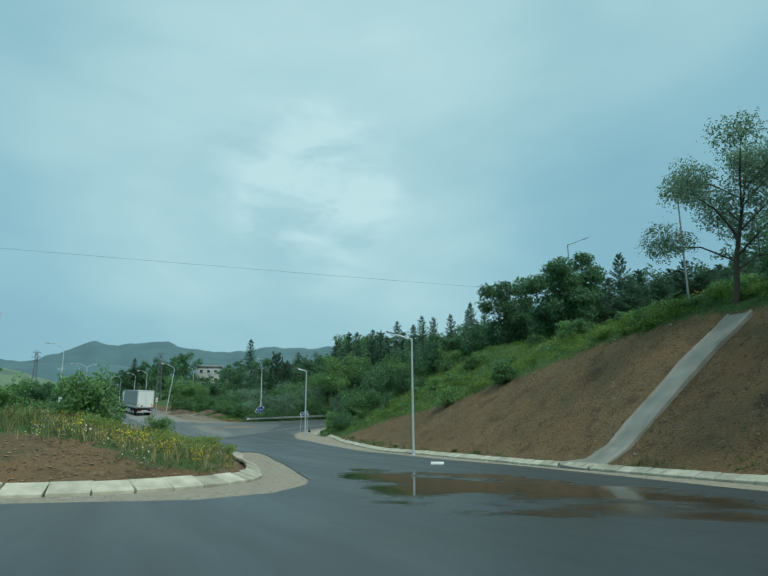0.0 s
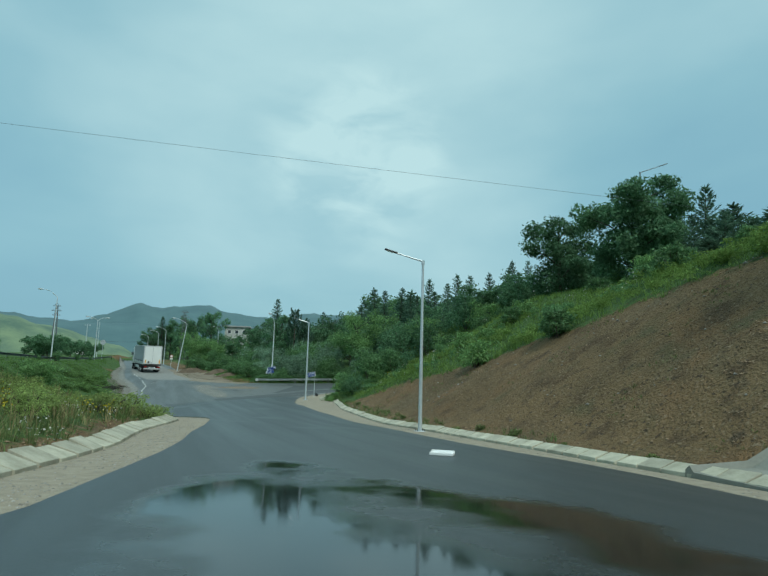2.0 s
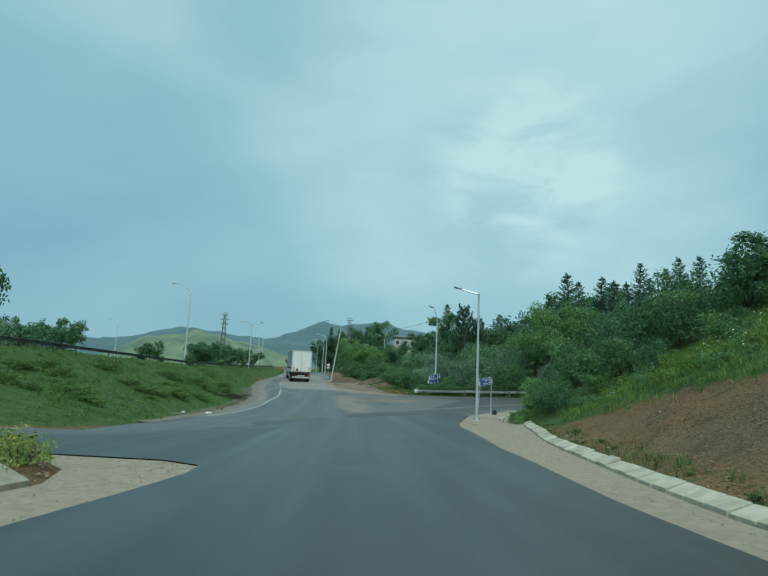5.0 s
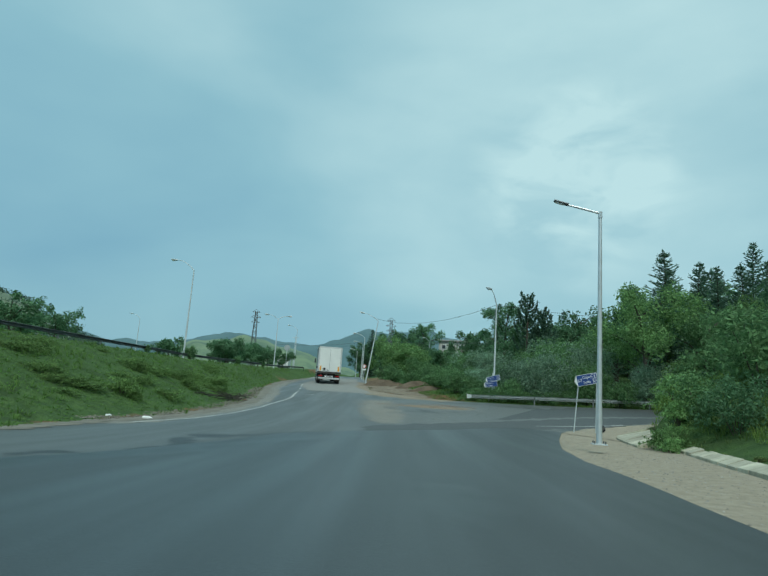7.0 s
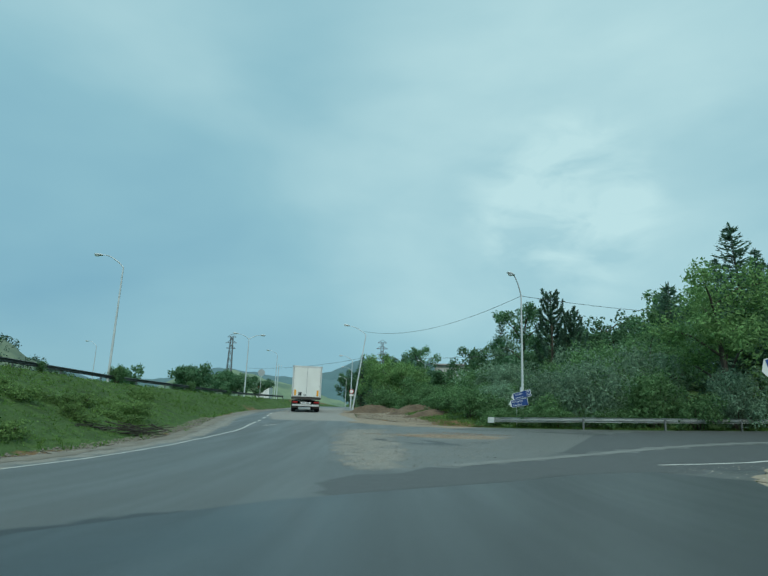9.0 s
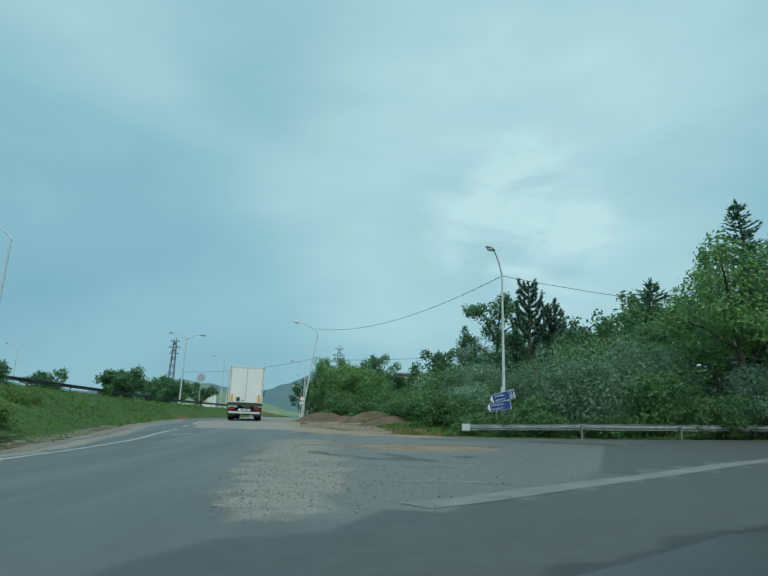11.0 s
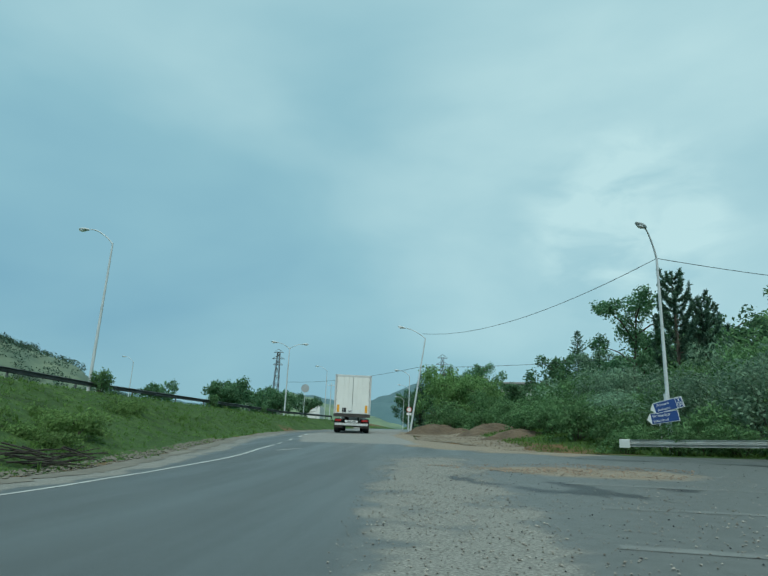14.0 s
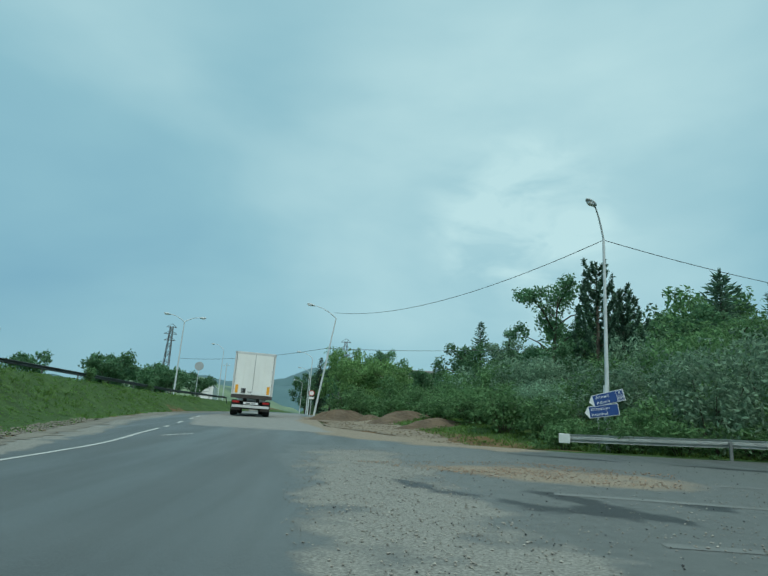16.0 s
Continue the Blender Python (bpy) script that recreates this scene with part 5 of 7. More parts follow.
for i in range(24):
    u = i / 23
    x, y = -22.5 - 10 * u - rnd.uniform(-2.2, 2.2), 47 + 26 * u + rnd.uniform(-7, 5)
    k = np.array([(x, y)])
    if inside(k, BANK_POLY)[0] and seg_dist(k, MAIN_L)[0][0] > 2.4 and seg_dist(k, RAIL_L)[0][0] > 1.2:
        again(tangle, x, y, rnd.uniform(.45, 1.0), rnd.uniform(0, 360), rnd.uniform(.6, 1.3), hz(x, y) - .15)
shrub = grown(bush(-42.0, 80.0, 1.5, 1.3, M_LEAF, 49, 1500, .07, "small upright shrub growing at the guard rail", "embankment bushes"), 1.5, 1.3)
for x, y, s, a in [(-46.9, 92.6, .75, 40), (-39.2, 72.4, .55, 100), (-50.6, 102.4, .5, 160)]:
    again(shrub, x, y, s, a)
lt = broadleaf(-63.2, 82.5, 4.7 - hz(-63.2, 82.5), 5.4, M_LEAFD, 51, 1900, .19, "small spreading tree beyond the embankment rail", sparse=True)
lt2 = broadleaf(-63.8, 111.5, 4.3 - hz(-63.8, 111.5), 5.0, M_LEAFD, 52, 2600, .19, "dark round tree beyond the guard rail", low=.12)
for x, y, s in [(-67, 115, 1.0), (-60.5, 117, .75), (-66, 122, .95), (-71, 119, 1.05), (-72, 128, 1.0), (-64.5, 127, .8), (-80, 135, 1.1), (-76, 112, 1.0)]:
    again(lt2, x, y, s, x * 9)
for x, y, s in [(-52, 62, .9), (-66, 58, 1.2), (-80, 90, 1.2), (-58, 45, 1.1), (-44, 40, .9), (-70, 38, 1.2)]:
    again(lt, x, y, s, x * 9)
grown(lt, 4.7, 5.4)
topped(lt, -43.4, 64.6, 3.2, 30, 4.4)
topped(lt, -34.6, 50.6, 5.6, 200, 3.4)
mb = bush(-11.0, 24.4, 2.6, 3.6, M_LEAFL, 48, 4500, .09, "leafy green bush on the mound between the roads", "mound bushes")
for x, y, s in [(-14, 27, .8), (-13.5, 22, .7), (-17, 24.5, .9), (-9.5, 28.2, .45)]:
    again(mb, x, y, s, x * 30)
M_YGW = leaf_mat("yellow_green_weeds", (0.270, 0.355, 0.120), .35, .2, .7, .5)
mw = bush(-7.2, 27.8, .62, 1.5, M_YGW, 56, 1300, .036, "bushy yellow-green weed on the mound", "mound weeds", "weed_clump")
for i in range(64):
    x, y = rnd.uniform(-17, -3.6), rnd.uniform(14, 33)
    k = np.array([(x, y)])
    if not inside(k, ISLAND)[0] or seg_dist(k, KERB_L)[0][0] < 2.4 or cover_at(k)[0] < .8 or y < 18.5:
        continue
    again(mw, x, y, rnd.uniform(.5, 1.15), rnd.uniform(0, 360))
for i in range(22):
    k = rnd.uniform(8, len(KERB_L) - 1.01)
    p, q = Vector(KERB_L[int(k)]), Vector(KERB_L[int(k) + 1])
    d = (q - p).normalized()
    c = p.lerp(q, k % 1) + Vector((-d.y, d.x)) * rnd.uniform(1.9, 3.6)
    if inside(np.array([tuple(c)]), ISLAND)[0]:
        again(mw, c.x, c.y, rnd.uniform(.4, .85), rnd.uniform(0, 360))
for x, y, k in [(-7.7, 33.3, .8), (-8.6, 33.4, 1.0), (-9.6, 33.4, .9), (-10.8, 32.9, 1.1), (-7.0, 31.9, .9), (-12.0, 32.2, 1.0), (-8.0, 31.6, 1.2), (-9.4, 31.8, 1.1), (-6.7, 30.4, 1.0), (-7.4, 28.9, 1.2)]:
    again(mw, x, y, k, x * 77)
tuft = bush(7.9, 21.4, .22, .42, M_WEED, 57, 260, .035, "small leafy weed behind the kerb slabs", "kerb weeds", "weed_clump")
for i in range(40):
    k = rnd.uniform(2, len(KERB_R) - 1.01)
    p, q = Vector(KERB_R[int(k)]), Vector(KERB_R[int(k) + 1])
    d = (q - p).normalized()
    c = p.lerp(q, k % 1) + Vector((d.y, -d.x)) * (rnd.uniform(.5, 1.3) if i % 8 else rnd.uniform(.9, 6.5))
    again(tuft, c.x, c.y, rnd.uniform(.4, 1.1), rnd.uniform(0, 360))
for x, y, s in [(-4.55, 58.3, .42), (-4.25, 59.0, .5), (-4.1, 60.2, .5), (-4.3, 57.6, .3), (-4.2, 62.0, .55), (-4.5, 64.6, .5)]:
    again(hb2, x, y, s, x * 90)

# ---- road markings, patches and wet film ----
M_TAR = mat("black_tar", (0.025, 0.026, 0.028), 0.5, 0, .3, 3, 40, .2)
M_DIRT = mat("pale_dirt", (0.215, 0.178, 0.130), 0.95, 0, .4, .9, 18, .6)
M_HEAP = mat("heaped_soil", (0.125, 0.094, 0.064), 0.95, 0, .45, 1.6, 14, .9)


def strip(name, line, width, lift, material, label, category, step=.8, dashes=None):
    """A band of paint or tar laid along a line."""
    pts = smooth_line(line, step)
    V, F = [], []
    s = 0.0
    for i, p in enumerate(pts):
        q, o = pts[min(i + 1, len(pts) - 1)], pts[max(i - 1, 0)]
        d = Vector((q[0] - o[0], q[1] - o[1])).normalized()
        for k in (-1, 1):
            V.append((p[0] - d.y * width * k / 2, p[1] + d.x * width * k / 2))
    V = np.array(V)
    z = land_z(V) + lift
    for i in range(len(pts) - 1):
        s += math.dist(pts[i], pts[i + 1])
        if dashes and (s % sum(dashes)) > dashes[0]:
            continue
        F.append((2 * i, 2 * i + 2, 2 * i + 3, 2 * i + 1))
    return tagged(mesh_ob(name, np.c_[V, z], F, material), label, category, kind="structure")


tagged(sheet("pavement", [(-18.4, 83.9), (-20.5, 83.2), (-24.5, 85.8), (-29, 89.7), (-33, 97.2), (-36.2, 103.7), (-40.7, 112), (-39.2, 112.6), (-34.6, 105.4), (-30.6, 99.4), (-27.2, 94.4), (-23.8, 88.4), (-20.4, 84.8)], .03, M_DIRT, .8, True, .34, 6), "bare pale dirt verge beside the main road", "dirt verge", kind="structure")
tagged(sheet("pavement", [(-8.0, 63.4), (-7.4, 65.6), (-6.1, 68.8), (-4.1, 73.2), (-3.0, 72.6), (-4.6, 68.2), (-5.0, 65), (-4.8, 62), (-5.8, 61)], .024, M_GRAVEL, .6, True, .15, 12), "gravel and dirt round the sign posts", "shoulder", kind="structure")
M_VERGE = mat("grey_dirt", (0.190, 0.178, 0.148), 0.95, 0, .4, 1.1, 20, .8)
EDGE = [p for p in MAIN_L if 44 < p[1] < 117]
tagged(sheet("pavement", [(x + .25, y) for x, y in EDGE] + [(x - .95, y + .4) for x, y in reversed(EDGE)], .03, M_VERGE, .6, True, .26, 9), "grey dirt and broken asphalt verge below the embankment", "dirt verge", kind="structure")
strip("trim", [(-19.6, 53.6), (-21.8, 60.3), (-24.2, 66.4), (-25.8, 69.6), (-27.9, 74.8), (-29.9, 78.4), (-31.2, 80.8)], .12, .0255, M_LINE, "worn white edge line", "road marking")
strip("trim", [(-31.6, 81.6), (-34.6, 86.6), (-38.5, 93)], .14, .0255, M_LINE, "broken white edge line", "road marking", dashes=(1.6, 2.2))
strip("trim", [(-28.9, 78.2), (-28.85, 79.6)], .14, .0255, M_LINE, "short white dash", "road marking", .4)
strip("trim", [(-14.0, 64.2), (-13.4, 65.2), (-12.4, 67.3), (-11.2, 69.4), (-8.6, 73.6), (-4.2, 78.6), (4, 83.8), (16, 88.6)], .52, .0245, M_FADE, "broad faded white line on the side road", "road marking")
for a, b in (((-15.4, 66.7), (-12.75, 67.1)), ((-16.1, 69.6), (-12.5, 70.2)), ((-17.3, 72.7), (-12.35, 73.0)), ((-14.9, 75.6), (-12.3, 76.0))):
    strip("trim", [a, ((a[0] + b[0]) / 2, (a[1] + b[1]) / 2 + .05), b], .22, .0245, M_FADE, "faded white stripe on worn asphalt", "road marking", .5)
strip("trim", [(-9.5, 66.2), (-7.6, 67.4), (-6.2, 69.4)], .18, .0255, M_LINE, "worn white edge line", "road marking")

# ---- concrete drain up the cut bank ----


def drain_chute():
    t = thing("drain_chute", pose(0, 0, 0), "pale concrete drainage chute running up the soil bank", "drain chute")
    a, d = Vector((8.40, 18.9)), Vector((.955, .297)).normalized()
    s = Vector((-d.y, d.x))
    n = 9
    for i in range(n):
        bm = B()
        ring = []
        for u in (i / n, (i + 1) / n + .001):
            p = a + d * (-.35 + 7.9 * u)
            w = .50 + (.34 * (1 - u / .12) if u < .12 else 0) + .03 * math.sin(u * 21)
            row = []
            zc = hz(*(a + d * (-.35 + 7.9 * u))) - .07 * max(0, 1 - u / .2)
            for k, (off, up) in enumerate(((-w - .10, .17), (-w, .25), (-w + .10, .15), (w - .10, .15), (w, .25), (w + .10, .17), (w + .10, -.45), (-w - .10, -.45))):
                q = p + s * off
                row.append(bm.verts.new((q.x, q.y, zc + up)))
            ring.append(row)
        m = len(ring[0])
        for k in range(m):
            bm.faces.new((ring[0][k], ring[0][(k + 1) % m], ring[1][(k + 1) % m], ring[1][k]))
        bm.faces.new(ring[0])
        bm.faces.new(list(reversed(ring[1])))
        bmesh.ops.recalc_face_normals(bm, faces=bm.faces[:])
        part("channel_section", bm, M_CHUTE, t)


drain_chute()

# ---- signs ----
M_BLUE = mat("blue_sign_face", (0.018, 0.060, 0.230), 0.4, 0, .12, 4, 40, .02)
M_SWHITE = mat("white_sign_paint", (0.72, 0.75, 0.75), 0.45, 0, .08, 5, 40, .02)
M_SBACK = mat("bare_sign_back", (0.42, 0.44, 0.45), 0.5, .5, .15, 4, 40, .03)
M_RED = mat("red_sign_paint", (0.50, 0.035, 0.035), 0.45, 0, .1, 4, 40, .02)


def text_span(words, size):
    me = text_mesh(words, size)
    return max(v.co.x for v in me.vertices)


def text_mesh(words, size):
    cu = bpy.data.curves.new("lettering", "FONT")
    bar = words.find("ф")
    words = words.replace("ф", "o")
    cu.body, cu.size, cu.align_x, cu.align_y = words, size, "LEFT", "CENTER"
    cu.extrude = .002
    cu.resolution_u = 3
    ob = bpy.data.objects.new("lettering", cu)
    scene.collection.objects.link(ob)
    me = bpy.data.meshes.new_from_object(ob.evaluated_get(bpy.context.evaluated_depsgraph_get()))
    bpy.data.objects.remove(ob)
    if bar >= 0:
        # the letter's upright stroke through its bowl
        xs = sorted(text_span(words[:k], size) for k in (bar, bar + 1))
        bm = bmesh.new()
        bm.from_mesh(me)
        box(bm, (size * .085, size * .98, .004), ((xs[0] + xs[1]) / 2 + size * .02, -size * .02, 0))
        bm.to_mesh(me)
        bm.free()
    me.materials.clear()
    me.materials.append(M_SWHITE)
    return me


def lettering(words, size, at, parent, width=None):
    me = text_mesh(words, size)
    w = max(v.co.x for v in me.vertices) - min(v.co.x for v in me.vertices)
    ob = part_mesh("lettering", me, parent)
    k = (width / w) if width else 1.0
    ob.matrix_local = Matrix.Translation(at) @ Matrix.Rotation(radians(90), 4, "X") @ Matrix.Diagonal((k, 1, 1, 1))
    return ob


def plate(bm, pts, depth, y=0.0):
    """A flat plate in the x-z plane, facing -y."""
    f = [bm.verts.new((x, y, z)) for x, z in pts]
    b = [bm.verts.new((x, y + depth, z)) for x, z in pts]
    bm.faces.new(list(reversed(f)))
    bm.faces.new(b)
    for i in range(len(pts)):
        j = (i + 1) % len(pts)
        bm.faces.new((f[i], f[j], b[j], b[i]))
    bmesh.ops.recalc_face_normals(bm, faces=bm.faces[:])
    return bm


def arrow_face(parent, w, h, lines, left, route, number="", tip=.14):
    """A direction sign that ends in a white arrow tip on its left."""
    board = part("board", plate(B(), [(-w / 2, h / 2), (-w / 2 - tip, 0), (-w / 2, -h / 2), (w / 2, -h / 2), (w / 2, h / 2)], .02), M_SWHITE, parent, "blue direction panel with white arrow tip")
    e = .018
    part("blue_field", plate(B(), [(-w / 2 + e, h / 2 - e), (-w / 2 + e, -h / 2 + e), (w / 2 - e, -h / 2 + e), (w / 2 - e, h / 2 - e)], .006, -.006), M_BLUE, board)
    part("back_sheet", plate(B(), [(-w / 2, h / 2), (-w / 2 - tip, 0), (-w / 2, -h / 2), (w / 2, -h / 2), (w / 2, h / 2)], .004, .022), M_SBACK, board)
    for i, ln in enumerate(lines):
        lettering(ln[0], h * .34, (left, -.010, h * (.20 - .44 * i)), board, ln[1])
    if number:
        lettering(number, h * .40, (-w / 2 + .03, -.010, -.01), board, .16)
    for i, rt in enumerate(route):
        x0, z0 = w / 2 - .115 * w - .02, h * (.22 - .44 * i)
        bm = B()
        for dx, dz, sx, sz in ((0, h * .18, .22 * w, .010), (0, -h * .18, .22 * w, .010), (-.105 * w, 0, .010, h * .35), (.105 * w, 0, .010, h * .35)):
            box(bm, (sx, .004, sz), (x0 + dx, -.009, z0 + dz))
        part("route_frame", bm, M_SWHITE, board)
        lettering(rt, h * .30, (x0 - w * (.03 if len(rt) == 1 else .085), -.010, z0), board, .06 * w if len(rt) == 1 else .17 * w)
    return board


def sign_sofia():
    x, y = -7.22, 63.85
    t = thing("road_sign", pose(x, y, hz(x, y)), "tilted blue arrow direction sign on two thin posts", "road sign", "road signs")
    for px, foot, top in ((-.27, -.45, 1.86), (.40, .38, 2.05)):
        part("post", tube(B(), [(foot, .05, -.3), (px, .04, top)], [.022, .022], 8), M_GREYP, t)
    b = arrow_face(t, .78, .42, (("София", .33), ("Sofia", .27)), -.17, ("8", "E80"), "57", .10)
    b.matrix_local = pose(.06, 0, 2.04, 0, -13.5, 2)


def sign_athens():
    x, y = -16.55, 85.35
    t = thing("road_sign", pose(x, y, hz(x, y), 0, 0, -6), "two crooked blue arrow direction signs stacked on a lamp pole", "road sign", "road signs")
    part("clamp", tube(B(), [(0, .22, 1.0), (0, .22, 2.3)], [.09, .09], 10), M_GREYP, t)
    part("post", tube(B(), [(-.25, .06, -.3), (-.25, .06, 1.85)], [.03, .03], 8), M_GREYP, t)
    b = arrow_face(t, 1.04, .40, (("Атина", .44), ("Athens", .44)), -.42, ("8", "E80"))
    b.matrix_local = pose(.10, 0, 1.86, 0, -15, 0)
    c = arrow_face(t, .98, .40, (("Истанбул", .60), ("Istanbul", .52)), -.42, ())
    c.matrix_local = pose(-.06, .01, 1.42, 0, -9, 0)


sign_sofia()
sign_athens()


def disc_sign(x, y, height, r, face, rim, label, bar=False, azim=0):
    t = thing("road_sign", pose(x, y, hz(x, y), 0, 0, azim), label, "road sign", "road signs")
    part("post", tube(B(), [(0, .04, -.3), (0, .04, height + r)], [.03, .03], 8), M_GREYP, t)
    disc = part("disc", plate(B(), [(r * math.cos(k * math.pi / 12), height + r * math.sin(k * math.pi / 12)) for k in range(24)], .02), rim, t)
    part("face", plate(B(), [(r * .78 * math.cos(k * math.pi / 12), height + r * .78 * math.sin(k * math.pi / 12)) for k in range(24)], .006, -.007), face, disc)
    if bar:
        bm = B()
        box(bm, (.5, .02, .22), (0, 0, height - r - .18))
        part("under_plate", bm, M_SWHITE, t)


disc_sign(-55.6, 114.8, 3.2, .45, M_SBACK, M_SBACK, "round grey back of a road sign on a post", azim=25)
disc_sign(-42.9, 115.6, 2.2, .27, M_SWHITE, M_RED, "round red-rimmed road sign on a thin post", True, 25)

# ---- cables ----


def cable(a, b, sag, r, label):
    pts = []
    for i in range(25):
        u = i / 24
        p = Vector(a).lerp(Vector(b), u)
        pts.append((p.x, p.y, p.z - 4 * sag * u * (1 - u)))
    ob = part("cable", tube(B(), pts, r, 5), M_DARKP, None)
    tagged(ob, label, "cable", "overhead cables")


TOP3, TOP5 = (-16.49, 85.68, 6.05), (-35.26, 102.8, 7.2)
cable(TOP3, TOP5, .95, .014, "thin black overhead cable between two street lamps")
cable(TOP3, (1.32, 104.3, 7.6), .5, .014, "thin black overhead cable running into the wood")
cable((-35.8, 103.2, 4.6), (-53.7, 109.2, 4.4), .35, .014, "thin black overhead cable across the main road")
cable((-35.8, 103.2, 4.6), (-7.0, 104.0, 6.2), .6, .014, "thin black overhead cable above the bushes")
cable((19.6, 34.0, 6.3), (-62.0, 13.6, 9.8), .25, .005, "long overhead cable crossing above the slip road")

# ---- pylons, house and container in the distance ----


M_PYLON = mat("dull_pylon_steel", (0.16, 0.18, 0.19), 0.7, 0.1, 0.2, 3, 30, 0.05)


def pylon(x, y, top):
    z0 = hz(x, y)
    h = top - z0
    t = thing("lattice_pylon", pose(x, y, z0, 0, 0, 25), "grey steel lattice pylon with three cross-arms", "pylon", "pylons")
    b, e = .052 * h, .018 * h
    cs = [(-1, -1), (1, -1), (1, 1), (-1, 1)]
    for c in cs:
        part("leg", rod(B(), (c[0] * b, c[1] * b, -.4), (c[0] * e, c[1] * e, h), .07, .05, 5), M_PYLON, t)
    n = 9
    for i in range(n):
        u, v = i / n, (i + 1) / n
        wu, wv = b + (e - b) * u, b + (e - b) * v
        bm = B()
        for k in range(4):
            c, d = cs[k], cs[(k + 1) % 4]
            rod(bm, (c[0] * wu, c[1] * wu, h * u), (d[0] * wv, d[1] * wv, h * v), .03, n=4)
            rod(bm, (d[0] * wu, d[1] * wu, h * u), (c[0] * wv, c[1] * wv, h * v), .03, n=4)
        part("bracing", bm, M_PYLON, t)
    for zz, ln in ((.80, .075), (.89, .09), (.985, .07)):
        bm = B()
        rod(bm, (-ln * h, 0, zz * h), (ln * h, 0, zz * h), .06, n=5)
        rod(bm, (-ln * h, 0, zz * h), (0, 0, zz * h + .05 * h), .035, n=4)
        rod(bm, (ln * h, 0, zz * h), (0, 0, zz * h + .05 * h), .035, n=4)
        part("cross_arm", bm, M_PYLON, t)


pylon(-82.9, 142.4, 14.0)
pylon(-60.2, 161.8, 15.1)


def utility_pole(x, y, h):
    t = thing("utility_pole", pose(x, y, hz(x, y)), "slim grey utility pole with a short cross-arm", "utility pole")
    part("pole", rod(B(), (0, 0, -.3), (0, 0, h), .12, .08, 8), M_GREYP, t)
    part("cross_arm", rod(B(), (-.9, 0, h - .5), (.9, 0, h - .5), .05, n=6), M_GREYP, t)
    for k in (-.8, 0, .8):
        part("insulator", rod(B(), (k, 0, h - .5), (k, 0, h - .2), .05, .03, 8), M_LENS, t)


utility_pole(-96, 178, 9)


def far_house():
    x, y, top = -58.0, 200.0, 14.4
    z0 = hz(x, y)
    t = thing("house", pose(x, y, z0, 0, 0, 12), "white flat-roofed house among trees", "house")
    wall = mat("white_render", (.46, .47, .45), .9, 0, .15, .6, 12, .1)
    roof = mat("grey_roof", (.34, .34, .34), .8, 0, .2, .6, 12, .1)
    h = top - z0 - .5
    bm = B()
    box(bm, (7.4, 7, h), (0, 0, h / 2))
    part("wall", bm, wall, t)
    bm = B()
    box(bm, (8.4, 8, .4), (0, 0, h + .25), bevel=.05)
    part("roof", bm, roof, t)
    glass = mat("dark_window_glass", (.05, .06, .07), .1, 0, .1, 3, 20, 0)
    for i in range(3):
        for j in (1.5, 4.2):
            bm = B()
            box(bm, (1.2, .12, 1.2), (-2.3 + 2.3 * i, -3.52, h - j))
            fr = part("window", bm, M_SWHITE, t)
            bm = B()
            box(bm, (.98, .04, .98), (-2.3 + 2.3 * i, -3.59, h - j))
            part("pane", bm, glass, fr)


far_house()


def container():
    x, y = -82.0, 152.5
    t = thing("cargo_container", pose(x, y, hz(x, y), 0, 0, 28), "white box container with red markings beside the road", "container")
    white = mat("white_container_paint", (.74, .75, .74), .5, 0, .1, 1, 20, .05)
    bm = B()
    box(bm, (2.5, 6.0, 2.5), (0, 3.0, 1.45), bevel=.04)
    part("body", bm, white, t)
    for k in (-1, 1):
        bm = B()
        box(bm, (.12, 6.0, .2), (k * 1.0, 3.0, .12))
        part("skid", bm, M_DARKP, t)
    for k, (w, h, dx, dz) in enumerate(((.9, .34, -.6, 2.3), (.7, .12, .35, 2.2), (1.5, .10, -.2, 1.6), (.9, .10, -.4, 1.35))):
        bm = B()
        box(bm, (w, .012, h), (dx, -.008, dz))
        part("marking", bm, M_RED if k == 0 else M_SBACK, t)
    for k in (-.62, .62):
        part("door_bar", rod(B(), (k, -.03, .3), (k, -.03, 2.6), .02, n=6), M_SBACK, t)


container()

# ---- earth heaps ----


def heap(x, y, w, d, h, seed, azim=0):
    rng = np.random.default_rng(seed)
    n, m = 36, 14
    V, F = [], []
    for j in range(m + 1):
        u = j / m
        for i in range(n):
            a = 2 * math.pi * i / n
            k = 1 + .14 * math.sin(3 * a + seed) + .08 * math.sin(7 * a + 2 * seed)
            px, py = math.cos(a) * u * w / 2 * k, math.sin(a) * u * d / 2 * k
            zz = h * (.5 + .5 * math.cos(math.pi * u ** 1.1)) * (1 + .16 * u * math.sin(5 * a + 6 * u)) + .14 * h * math.sin(4 * px + seed) * math.sin(3.3 * py) * (1 - u) if u < 1 else 0
            c, q = math.cos(radians(azim)), math.sin(radians(azim))
            V.append((x + px * c - py * q, y + px * q + py * c, zz + rng.normal(0, .035 * h) - .06 * u))
    V = np.array(V)
    V[:, 2] += land_z(V[:, :2])
    for j in range(m):
        for i in range(n):
            F.append((j * n + i, (j + 1) * n + i, (j + 1) * n + (i + 1) % n, j * n + (i + 1) % n))
    ob = mesh_ob("earth_mound", V, F, M_HEAP, False)
    tagged(ob, "heap of dug brown earth at the roadside", "earth heap", "earth heaps")


